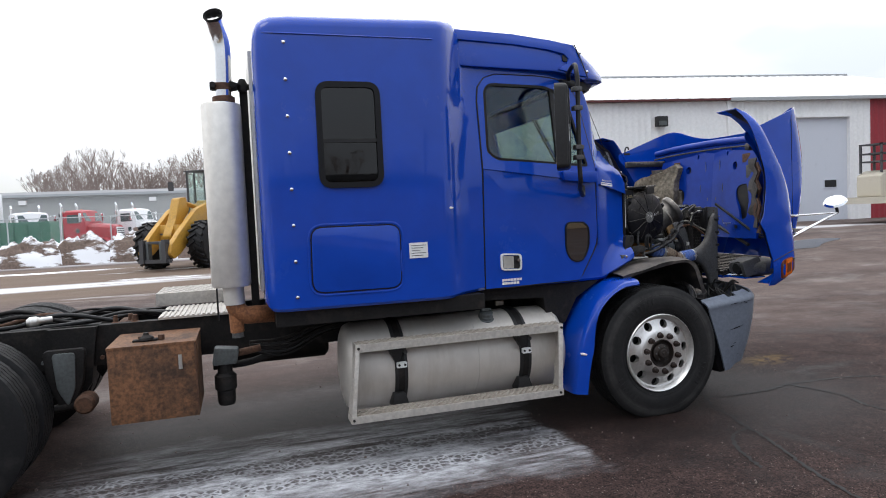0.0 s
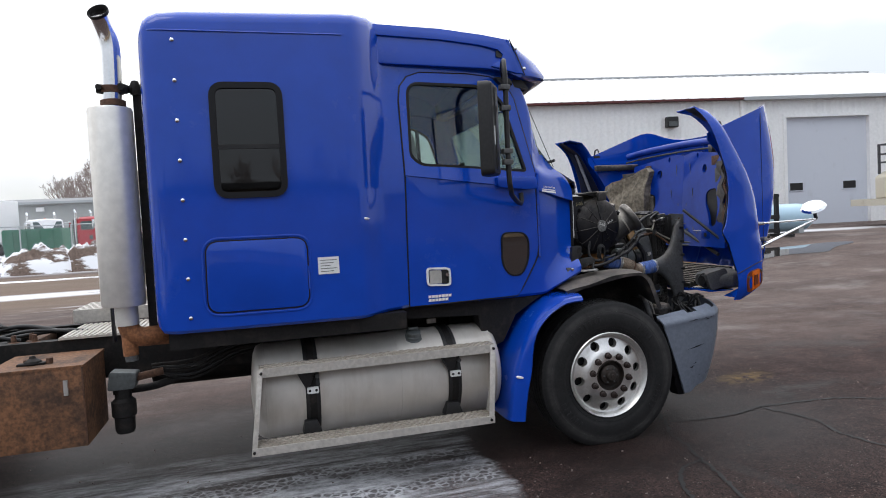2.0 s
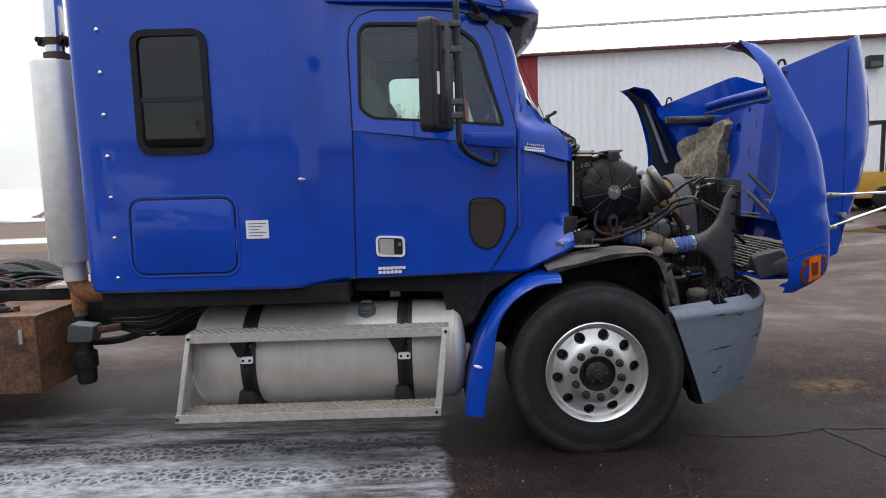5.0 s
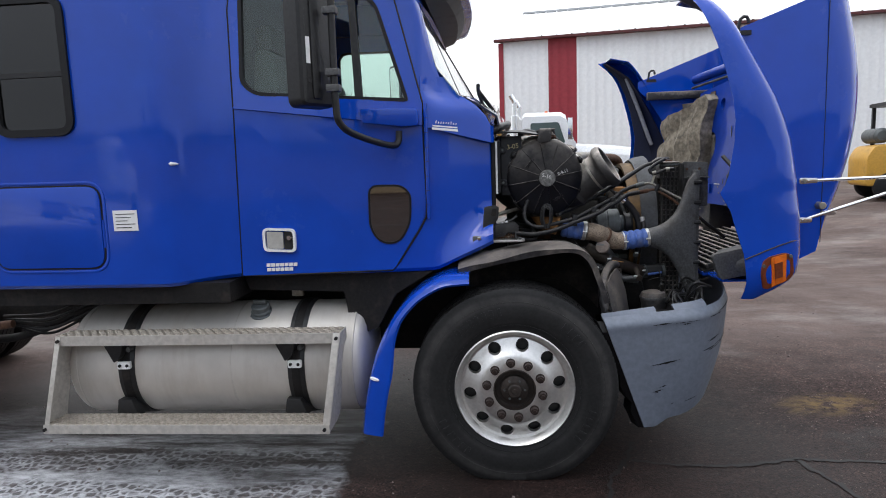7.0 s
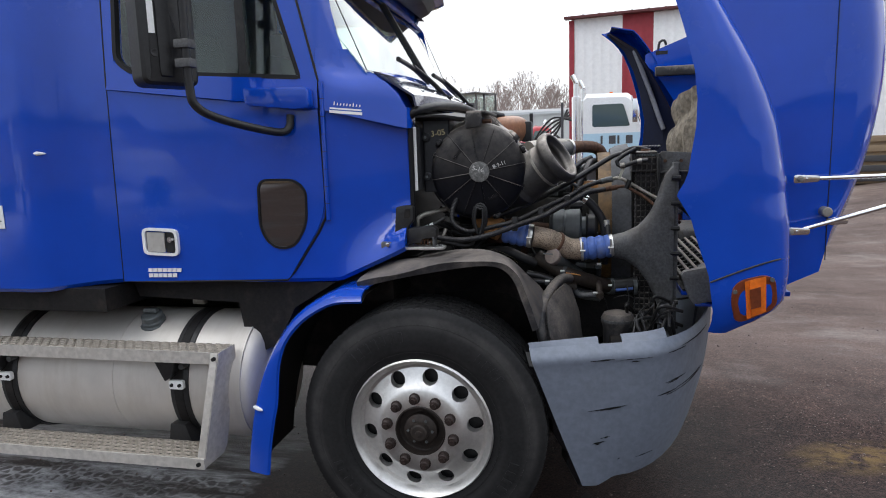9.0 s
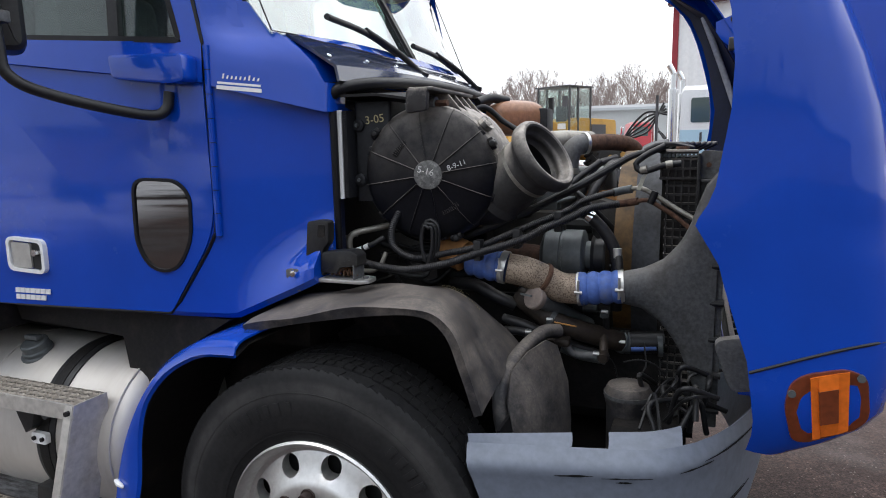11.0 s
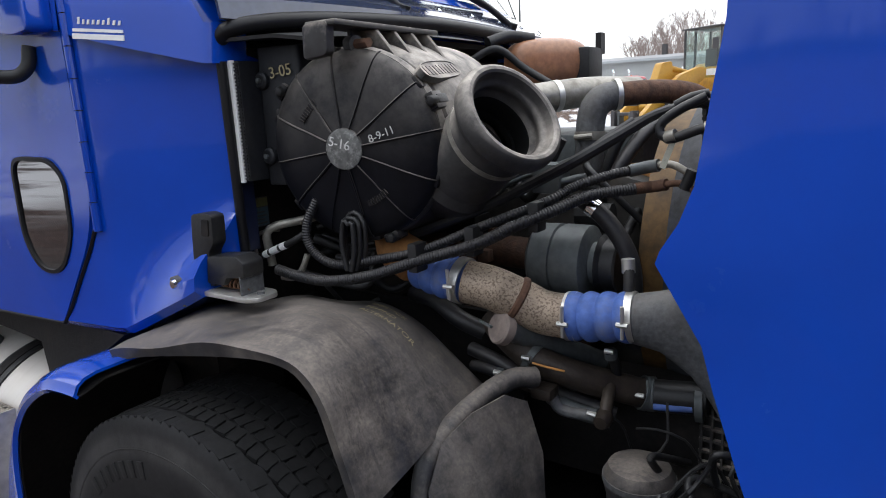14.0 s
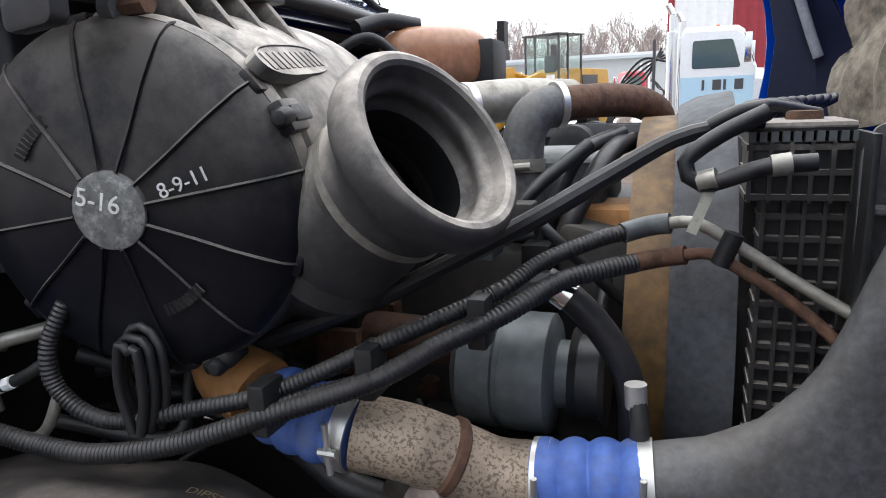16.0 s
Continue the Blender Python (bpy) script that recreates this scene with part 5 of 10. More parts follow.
for xs_ in (-2.07, -1.138):
    st = part("tank_strap", lathe((xs_ - 0.045, TY, TZ), (xs_ + 0.045, TY, TZ), [(0, TR - 0.001), (0.0, TR + 0.006), (0.01, TR + 0.009), (0.08, TR + 0.009), (0.09, TR + 0.006), (0.09, TR - 0.001)], 72), BLACK, tank, "black rubber-backed tank strap")
    part("strap_band", lathe((xs_ - 0.022, TY, TZ), (xs_ + 0.022, TY, TZ), [(0, TR + 0.008), (0.0, TR + 0.0115), (0.044, TR + 0.0115), (0.044, TR + 0.008)], 72), FRAME, st)
    part("clamp", prism(round_poly([(xs_ - 0.036, 0.615), (xs_ + 0.036, 0.615), (xs_ + 0.036, 0.655), (xs_ - 0.036, 0.655)], 0.01), TY - TR - 0.026, TY - TR - 0.008), WHITE, st, "pale cast clamp plate")
    for q in (-0.02, 0.02):
        part("bolt", cyl((xs_ + q, TY - TR - 0.024, 0.635), (xs_ + q, TY - TR - 0.034, 0.635), 0.008, seg=8), FRAME, st)
    part("bracket", prism([(xs_ - 0.10, 0.765), (xs_ + 0.02, 0.765), (xs_ - 0.01, 0.68), (xs_ - 0.045, 0.655)], -1.2, -1.13), BLACK, st, bevel=0.004)
    part("bracket", prism([(xs_ - 0.06, 0.44), (xs_ + 0.015, 0.44), (xs_ + 0.05, 0.345), (xs_ - 0.075, 0.345)], -1.17, -1.06), BLACK, st, bevel=0.004)
    part("bracket_lug", cyl((xs_ + 0.03, -1.13, 0.72), (xs_ + 0.03, -1.18, 0.72), 0.014, seg=8), GREYDUCT, st)
cap = part("filler_cap", lathe((-1.37, -0.975, 0.855), (-1.37, -1.005, 0.93), [(0, 0.0), (0, 0.066), (0.014, 0.066), (0.018, 0.055), (0.03, 0.055), (0.036, 0.05), (0.06, 0.05), (0.065, 0.044), (0.065, 0)], 28), GREYMET, tank, "dull metal filler cap")
part("grip", box(-1.405, -1.335, -1.012, -0.985, 0.922, 0.94), GREYMET, cap, bevel=0.005)
part("vent_fitting", box(-1.235, -1.17, -0.86, -0.83, 0.93, 0.965), LINE, tank, "pale tank vent fitting", bevel=0.004)


def tread_plate(name, x0, x1, y0, y1, z, rows_n, material, parent, label=""):
    """Pressed step plate: rows of raised rims round slots, floored black for the shade in them."""
    bm, dark = box(x0, x1, y0, y1, z - 0.004, z), bmesh.new()
    n = int((x1 - x0) / 0.045)
    seg = 8
    for r in range(rows_n):
        for i in range(n):
            cx = x0 + (i + 0.4 + 0.5 * (r % 2)) * (x1 - x0) / (n + 0.4)
            cy = y0 + (r + 0.5) * (y1 - y0) / rows_n
            rings = []
            for rx, ry, h in ((0.018, 0.0115, 0.0), (0.0155, 0.009, 0.005), (0.012, 0.0062, 0.005), (0.0115, 0.006, 0.0015)):
                rings.append([(cx + rx * math.cos(2 * math.pi * k / seg), cy + ry * math.sin(2 * math.pi * k / seg), z + h) for k in range(seg)])
            R = [[bm.verts.new(p) for p in q] for q in rings]
            for p, q in zip(R, R[1:]):
                for k in range(seg):
                    bm.faces.new((p[k], p[(k + 1) % seg], q[(k + 1) % seg], q[k]))
            dark.faces.new([dark.verts.new((x, y, zz - 0.0005)) for x, y, zz in rings[-1]])
    ob = part(name, bm, material, parent, label)
    part("slot_shade", dark, SEAL, parent, smooth=False)
    return ob


step = part("side_step", box(-2.385, -0.875, -1.246, -1.238, 0.762, 0.815), ALU_STEP, truck, "two-tier aluminium side step frame")
tread_plate("tread", -2.385, -0.875, -1.238, -1.115, 0.813, 4, ALU_GRATE, step)
part("rail_lip", box(-2.385, -0.875, -1.238, -1.215, 0.762, 0.768), ALU_STEP, step)
part("lower_rail", box(-2.45, -0.93, -1.333, -1.325, 0.318, 0.365), ALU_STEP, step)
tread_plate("tread", -2.45, -0.93, -1.325, -1.17, 0.363, 5, ALU_GRATE, step)
for xa, xb, w in ((-2.452, -2.388, 0.026), (-0.972, -0.908, 0.034)):
    post = bmesh.new()
    front = [(xa, -1.334, 0.318), (xa + w, -1.334, 0.318), (xb + w, -1.247, 0.815), (xb, -1.247, 0.815)]
    back = [(x, y + 0.006, z) for x, y, z in front]
    vs = [[post.verts.new(p) for p in q] for q in (front, back)]
    post.faces.new(vs[0])
    post.faces.new(vs[1][::-1])
    for i in range(4):
        j = (i + 1) % 4
        post.faces.new((vs[0][i], vs[1][i], vs[1][j], vs[0][j]))
    part("post", post, ALU_STEP, step, bevel=0.002)
    xo, xt = (xa, xb) if xa < -2 else (xa + w, xb + w)
    gus = bmesh.new()
    ring = [(xo, -1.33, 0.318), (xt, -1.243, 0.815), (xt, -1.115, 0.815), (xt, -1.115, 0.76), (xo + 0.02, -1.17, 0.36), (xo, -1.17, 0.318)]
    vs = [[gus.verts.new((x + d, y, z)) for x, y, z in ring] for d in (-0.003, 0.003)]
    gus.faces.new(vs[0])
    gus.faces.new(vs[1][::-1])
    for i in range(6):
        j = (i + 1) % 6
        gus.faces.new((vs[0][i], vs[1][i], vs[1][j], vs[0][j]))
    part("side_plate", gus, ALU_STEP, step)
    for z_, xx, yy in ((0.342, xa + w / 2, -1.33), (0.79, xb + w / 2, -1.25)):
        part("bolt", cyl((xx, yy, z_), (xx, yy - 0.014, z_), 0.009, seg=8), FRAME, step)

# ---- quarter fender behind the front wheel ----
FE = spline([(x, 0, z) for x, z in ((-0.795, 0.28), (-0.775, 0.42), (-0.74, 0.58), (-0.685, 0.74), (-0.60, 0.89), (-0.50, 1.0), (-0.38, 1.07), (-0.30, 1.088), (-0.215, 1.092))], 0.03)
rows, under = [], []
for i, c in enumerate(FE):
    f = i / (len(FE) - 1)
    d = (FE[min(i + 1, len(FE) - 1)] - FE[max(i - 1, 0)]).normalized()
    fade = min(1.0, max(0.0, (f - 0.3) / 0.35))
    w = 0.07 * (1 - fade * fade * (3 - 2 * fade)) + 0.038

    def skin(k, y, d=d, c=c):
        """A point k in towards the tyre from the fender's back."""
        return (c.x + d.z * k, y, c.z - d.x * k)
    rows.append([skin(0.0, -0.80), skin(-0.002, -1.12), skin(0.0, -1.185), skin(0.006, -1.213), skin(0.018, -1.232), skin(0.035, -1.24), skin(w, -1.243), skin(w + 0.01, -1.235)])
    under.append([skin(w + 0.004, -1.228), skin(0.04, -1.222), skin(0.022, -1.17), skin(0.02, -0.80)])
qf = part("quarter_fender", sheet(rows, 0.007), PAINT, truck, "blue quarter fender with a paint chip")
# black sheet laid over the blue inside of the fender
part("black_underside", sheet(under, 0.004), FRAME, qf, "black inside of the quarter fender")
part("paint_chip", lathe((-0.735, -1.2345, 0.578), (-0.68, -1.249, 0.565), [(0, 0), (0.01, 0.008), (0.03, 0.01), (0.05, 0.006), (0.056, 0)], 7), WHITE, qf)
part("cab_skirt", prism([(-1.45, 1.08), (-0.42, 1.08), (-0.62, 0.96), (-0.72, 0.78), (-0.86, 0.72), (-0.90, 0.98), (-1.42, 1.0)], -1.0, -0.85), FRAME, truck)

# ---- splash shield over the tyre ----
SH_OUT = [(-0.275, 1.10), (-0.2, 1.125), (-0.1, 1.148), (0.0, 1.167), (0.1, 1.185), (0.2, 1.2), (0.28, 1.207), (0.345, 1.198), (0.39, 1.165), (0.42, 1.12), (0.44, 1.06), (0.462, 1.0), (0.476, 0.955), (0.488, 0.92)]
SH_IN = [(-0.28, 1.095), (-0.2, 1.115), (-0.12, 1.132), (-0.03, 1.145), (0.05, 1.153), (0.12, 1.157), (0.18, 1.157), (0.23, 1.152), (0.28, 1.14), (0.33, 1.118), (0.37, 1.09), (0.41, 1.06), (0.45, 1.03), (0.5, 0.97)]


def rounded(pts):
    """The same run with its corners cut twice."""
    for _ in range(2):
        run = [pts[0]]
        for p, q in zip(pts, pts[1:]):
            run += [tuple(a * 0.75 + b * 0.25 for a, b in zip(p, q)), tuple(a * 0.25 + b * 0.75 for a, b in zip(p, q))]
        pts = run + [pts[-1]]
    return pts


SH_OUT, SH_IN = rounded(SH_OUT), rounded(SH_IN)


def shield_curve(v):
    """The shield's run at the share v from its outer edge (0) to its inner (1)."""
    bulge = 0.032 * math.sin(math.pi * max(0.0, v)) ** 0.8
    return [(o[0] + (i[0] - o[0]) * v, o[1] + (i[1] - o[1]) * v + bulge + 0.006 * math.sin(17 * o[0] + 9 * v)) for o, i in zip(SH_OUT, SH_IN)]


def shield_z(x, y):
    return lerp(x, shield_curve((y + 1.12) / 0.44))


for s in (-1, 1):
    lip = []
    for k, (x, z) in enumerate(SH_OUT):
        p, q = SH_OUT[max(0, k - 1)], SH_OUT[min(len(SH_OUT) - 1, k + 1)]
        d = Vector((q[0] - p[0], q[1] - p[1])).normalized()
        lip.append((x + 0.026 * d.y, s * 1.113, z - 0.026 * d.x))
    cols = [lip]
    cols += [[(x, s * (1.12 - 0.44 * k / 10), z) for x, z in shield_curve(k / 10)] for k in range(11)]
    cols.append([(x + 0.01, s * 0.62, z - 0.07) for x, z in SH_IN])
    cols.append([(x + 0.015, s * 0.56, z - 0.2) for x, z in SH_IN])
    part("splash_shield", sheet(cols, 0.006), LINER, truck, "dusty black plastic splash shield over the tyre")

# ---- chassis ----
for s in (-1, 1):
    fr = bmesh.new()
    add_box(fr, -7.2, 1.0, s * 0.43, s * 0.438, 0.70, 0.98)
    add_box(fr, -7.2, 1.0, s * 0.35, s * 0.43, 0.972, 0.98)
    add_box(fr, -7.2, 1.0, s * 0.35, s * 0.43, 0.70, 0.708)
    part("frame_rail", fr, FRAME, truck, "grimy black steel frame rail")
for xc in (-5.6, -4.3, -3.5, -2.2, -0.9):
    part("cross_member", box(xc - 0.05, xc + 0.05, -0.43, 0.43, 0.74, 0.94), FRAME, truck)
box_ = part("battery_box", box(-3.9, -3.383, -1.03, -0.5, 0.425, 0.9), RUSTBOX, truck, "rusty brown steel battery box", bevel=0.006)
part("lid", box(-3.903, -3.38, -1.033, -0.495, 0.895, 0.911), RUSTBOX, box_)
part("latch", box(-3.49, -3.468, -1.045, -1.03, 0.74, 0.83), ALU, box_)
for xx in (-3.72, -3.6):
    part("lid_bolt", cyl((xx, -0.87, 0.91), (xx, -0.87, 0.945), 0.02, seg=8), RUST, box_)
part("lid_strap", box(-3.77, -3.62, -0.9, -0.85, 0.91, 0.925), FRAME, box_, bevel=0.004)
part("lid_knob", lathe((-3.69, -0.87, 0.92), (-3.69, -0.87, 0.97), [(0, 0.05), (0.015, 0.045), (0.03, 0.02), (0.045, 0.015), (0.045, 0)], 12), FRAME, box_)
part("edge_seam", box(-3.392, -3.384, -1.036, -1.029, 0.43, 0.9), RUST, box_)
dp = part("deck_plate", box(-3.66, -3.06, -0.46, 0.16, 0.985, 1.0), ALU_STEP, truck, "bright ribbed deck plate behind the cab")
for k in range(17):
    part("deck_rib", box(-3.645 + 0.035 * k, -3.627 + 0.035 * k, -0.455, 0.155, 1.0, 1.007), ALU_STEP, dp, smooth=False)
tread_plate("deck_plate", -3.75, -3.08, 0.3, 0.85, 1.1, 8, ALU_STEP, truck, "bright tread deck plate behind the cab")
part("deck_edge", box(-3.755, -3.075, 0.29, 0.3, 1.0, 1.1), ALU_STEP, truck)
for (xx, yy) in ((-4.82, -0.75), (-4.82, -1.08), (-4.82, 0.75), (-4.82, 1.08), (-6.15, -0.75), (-6.15, -1.08), (-6.15, 0.75), (-6.15, 1.08)):
    tb = tyre_mesh(0.28, 0.515)
    bmesh.ops.translate(tb, vec=(xx, yy, 0.5), verts=tb.verts)
    for v in tb.verts:
        v.co.z = max(v.co.z, 0.002)
    w = part("drive_wheel", lathe((xx, yy - 0.1, 0.5), (xx, yy + 0.1, 0.5), [(0, 0), (0.02, 0.12), (0.03, 0.29), (0.0, 0.3), (0.2, 0.3), (0.18, 0.12), (0.2, 0)], 28), FRAME, truck, "dual drive wheel with a dirty rim")
    part("tyre", tb, RUBBER, w)
for xx in (-4.82, -6.15):
    part("drive_axle", cyl((xx, -1.0, 0.5), (xx, 1.0, 0.5), 0.09), FRAME, truck)
    part("axle_housing", lathe((xx, -0.25, 0.5), (xx, 0.25, 0.5), [(0, 0.09), (0.1, 0.2), (0.4, 0.2), (0.5, 0.09)], 20), FRAME, truck)
for yy in (-0.43, 0.43):
    part("spring_hanger", prism([(-4.35, 0.98), (-4.05, 0.98), (-4.1, 0.6), (-4.2, 0.45), (-4.3, 0.6)], yy - 0.06, yy + 0.06), FRAME, truck)
fw = part("fifth_wheel", lathe((-5.3, 0, 1.12), (-5.3, 0, 1.17), [(0, 0.0), (0, 0.46), (0.03, 0.48), (0.05, 0.46), (0.05, 0.0)], 40), FRAME, truck, "greasy fifth wheel coupling plate")
part("bracket", box(-5.6, -5.0, -0.4, 0.4, 0.98, 1.12), FRAME, fw)

# ---- exhaust ----
muf = part("muffler", lathe((-3.141, -1.0, 1.235), (-3.141, -1.0, 2.42), [(0, 0.0), (0, 0.06), (0.004, 0.118), (0.02, 0.124), (1.165, 0.124), (1.18, 0.118), (1.185, 0.06), (1.185, 0)], 48), STEEL, truck, "tall stainless steel muffler")
part("outlet_pipe", tube([(-3.135, -1.0, 2.40), (-3.122, -1.0, 2.55), (-3.117, -1.0, 2.70), (-3.118, -1.0, 2.79), (-3.127, -1.012, 2.86), (-3.142, -1.036, 2.925), (-3.152, -1.058, 2.958)], 0.057, 24), CHROME, muf, "chrome curved exhaust stack")
# the dark colour stands for the shade inside the outlet
part("outlet_mouth", lathe((-3.150, -1.054, 2.953), (-3.168, -1.108, 2.993), [(0, 0.0575), (0.012, 0.061), (0.02, 0.061), (0.022, 0.057), (-0.03, 0.055), (-0.03, 0)], 28), FRAME, muf, "black stack outlet, its inner shade put into the colour")
part("band_clamp", lathe((-3.12, -1.0, 2.43), (-3.12, -1.0, 2.47), [(0, 0.05), (0, 0.07), (0.03, 0.07), (0.04, 0.05)], 20), RUST, muf)
sc = part("stack_clamp", lathe((-3.124, -1.0, 2.505), (-3.124, -1.0, 2.545), [(0, 0.056), (0, 0.068), (0.04, 0.068), (0.04, 0.056)], 24, closed=True), RUST, muf, "rusty saddle clamp round the stack")
for x0, x1, y0 in ((-3.2, -3.16, -1.03), (-3.09, -3.035, -1.02)):
    part("clamp_ear", box(x0, x1, y0 - 0.02, y0 + 0.02, 2.5, 2.55), FRAME, sc, bevel=0.008)
    part("clamp_bolt", cyl(((x0 + x1) / 2, y0 - 0.045, 2.53), ((x0 + x1) / 2, y0 + 0.03, 2.53), 0.017, seg=10), FRAME, sc)
part("strut", tube([(-3.07, -0.99, 2.53), (-3.0, -0.96, 2.535), (-2.93, -0.9, 2.55)], 0.02, 10), FRAME, muf)
part("strut_end", lathe((-3.0, -0.97, 2.5), (-3.0, -0.97, 2.59), [(0, 0.0), (0.005, 0.028), (0.03, 0.034), (0.06, 0.03), (0.085, 0.018), (0.09, 0)], 14), FRAME, muf)
part("strut_brace", tube([(-3.17, -1.02, 2.515), (-3.08, -1.03, 2.55), (-3.0, -0.98, 2.53)], 0.011, 8), FRAME, muf)
part("lower_collar", cyl((-3.13, -1.0, 1.12), (-3.132, -1.0, 1.24), 0.066), STEEL, muf)
part("exhaust_elbow", tube([(-3.13, -1.0, 1.16), (-3.12, -1.0, 1.09), (-3.07, -0.995, 1.045), (-2.97, -0.95, 1.035), (-2.8, -0.75, 1.0)], 0.06, 16), RUSTELBOW, truck, "heavily rusted exhaust elbow")
part("drain_pipe", tube([(-3.128, -1.0, 1.1), (-3.125, -1.0, 1.0), (-3.122, -1.0, 0.935)], 0.044, 16), RUSTELBOW, truck)
part("drain_tip", tube([(-3.122, -1.0, 0.94), (-3.12, -1.0, 0.9)], 0.037, 16), GREYDUCT, truck)
part("heat_guard", box(-3.245, -3.235, -0.88, -0.8, 1.0, 1.5), BLACK, truck)
part("stand_frame", box(-3.02, -2.97, -0.95, -0.88, 1.0, 2.55), FRAME, truck)
part("air_dryer", lathe((-3.22, -0.82, 0.42), (-3.22, -0.82, 0.72), [(0, 0), (0, 0.05), (0.02, 0.058), (0.1, 0.06), (0.11, 0.072), (0.2, 0.072), (0.22, 0.05), (0.3, 0.045), (0.3, 0)], 28), FRAME, truck)
part("brace_rod", tube([(-3.3, -0.7, 0.66), (-3.0, -0.7, 0.68), (-2.6, -0.6, 0.82)], 0.025, 8), FRAME, truck)
part("air_tank", cyl((-3.2, 0.2, 0.6), (-2.4, 0.2, 0.6), 0.13, soft=0.03), FRAME, truck)
part("transmission", lathe((-2.4, 0, 0.85), (-0.7, 0, 0.85), [(0, 0), (0, 0.15), (0.5, 0.22), (1.2, 0.26), (1.7, 0.33), (1.7, 0)], 20), FRAME, truck)
part("drive_shaft", cyl((-4.8, 0, 0.6), (-2.4, 0, 0.85), 0.05), FRAME, truck)

# ---- clutter on the bare frame behind the cab ----
part("spring_hanger", prism(round_poly([(-4.36, 0.86), (-4.10, 0.86), (-4.13, 0.62), (-4.2, 0.46), (-4.27, 0.46), (-4.34, 0.64)], 0.04), -0.62, -0.56), FRAME, truck, "grimy cast spring hanger", bevel=0.01)
part("hanger_shield", prism(round_poly([(-4.30, 0.84), (-4.16, 0.84), (-4.17, 0.6), (-4.22, 0.48), (-4.28, 0.6)], 0.03), -0.64, -0.622), GREYMET, truck, bevel=0.006)
part("rod_end", lathe((-4.12, -0.68, 0.49), (-4.12, -0.52, 0.49), [(0, 0), (0, 0.05), (0.02, 0.065), (0.14, 0.065), (0.16, 0.05), (0.16, 0)], 18), RUST, truck)
part("torque_rod", tube([(-4.12, -0.6, 0.49), (-4.45, -0.6, 0.46), (-4.8, -0.55, 0.5)], 0.028, 10), FRAME, truck)
rk = random.Random(8)
for k in range(14):
    x = -3.85 - 0.18 * k
    part("frame_bolt", cyl((x, -0.45, 0.86 - 0.1 * (k % 2)), (x, -0.48, 0.86 - 0.1 * (k % 2)), 0.014, seg=8), RUST if k % 3 else GREYMET, truck)
for k in range(9):
    x, y = -4.1 - 0.14 * k, rk.uniform(-0.35, 0.3)
    q = [(x + 0.7, y, 0.97), (x + 0.35, y + rk.uniform(-0.1, 0.1), 1.0 + rk.uniform(0, 0.06)), (x, y + rk.uniform(-0.15, 0.15), 0.98), (x - 0.5, y + rk.uniform(-0.2, 0.2), 0.96 + rk.uniform(0, 0.05))]
    part("air_line", tube(q, rk.choice([0.009, 0.012, 0.016]), 8), rk.choice([BLACK, BLACK, FRAME, RUST]), truck)
part("glad_hand", lathe((-4.45, -0.55, 1.05), (-4.3, -0.5, 1.06), [(0, 0.02), (0.02, 0.035), (0.06, 0.035), (0.08, 0.022), (0.15, 0.02), (0.15, 0)], 14), ALU, truck, "pale metal air coupling on a line")
for x in (-3.95, -4.15, -4.5):
    part("cross_bracket", box(x - 0.04, x + 0.04, -0.42, 0.42, 0.88, 0.94), RUST if x > -4 else FRAME, truck, bevel=0.008)
for x, y in ((-3.82, -0.38), (-3.86, -0.3), (-3.95, -0.36)):
    part("frame_stud", lathe((x, y, 0.94), (x, y, 1.03), [(0, 0.035), (0.04, 0.033), (0.045, 0.018), (0.09, 0.015), (0.09, 0)], 10), RUST, truck)
part("dryer_head", prism(round_poly([(-3.30, 0.70), (-3.14, 0.70), (-3.12, 0.80), (-3.28, 0.82)], 0.02), -0.88, -0.76), GREYMET, truck, bevel=0.01)
part("dryer_port", cyl((-3.14, -0.82, 0.76), (-2.98, -0.8, 0.78), 0.025, seg=12), RUST, truck)
for k in range(5):
    part("belly_line", tube([(-3.05, -0.7 - 0.02 * k, 0.74 + 0.02 * k), (-2.8, -0.72, 0.70 + 0.03 * k), (-2.5, -0.66, 0.82 + 0.02 * k), (-2.1, -0.6, 0.86)], 0.008 + 0.003 * (k % 3), 8), BLACK if k % 2 else FRAME, truck)
part("dangling_wire", tube([(-1.98, -1.0, 0.85), (-2.04, -1.02, 0.78), (-2.0, -1.03, 0.72), (-2.03, -1.02, 0.66)], 0.004, 6), BLACK, truck)

# ---- firewall, cowl and wipers ----
COWL = mat("cowl_panel", (0.03, 0.042, 0.085), 0.16, 0.0, 1.0, (0.1, 0.1, 0.115), 0.3, 4.0, 40.0, 0.1)
part("firewall", box(-0.32, -0.296, -0.83, 0.83, 1.0, 1.86), FRAME, truck)
part("cowl_tray", box(-0.3, -0.06, -0.84, 0.84, 1.822, 1.84), FRAME, truck)
rows = []
for i in range(21):
    y = -0.875 + 1.75 * i / 20
    b_ = 0.05 * (1 - (y / 0.93) ** 2)
    rows.append([bow(Vector(p)) for p in ((-0.17, y, 1.995), (-0.13 + b_, y, 1.945 + 0.2 * b_), (-0.06 + b_, y, 1.885 + 0.4 * b_), (-0.05 + b_, y, 1.84))])
cp = part("cowl_panel", sheet(rows, 0.01), COWL, truck, "dark glossy cowl panel below the windshield")
for i in range(9):
    y = -0.85 + i * 0.2125
    b_ = 0.05 * (1 - (y / 0.93) ** 2)
    part("screw", lathe((-0.1 + b_, y, 1.918 + 0.3 * b_), (-0.07 + b_, y, 1.95 + 0.3 * b_), [(0, 0.009), (0.004, 0.007), (0.005, 0)], 8), CHROME, cp)
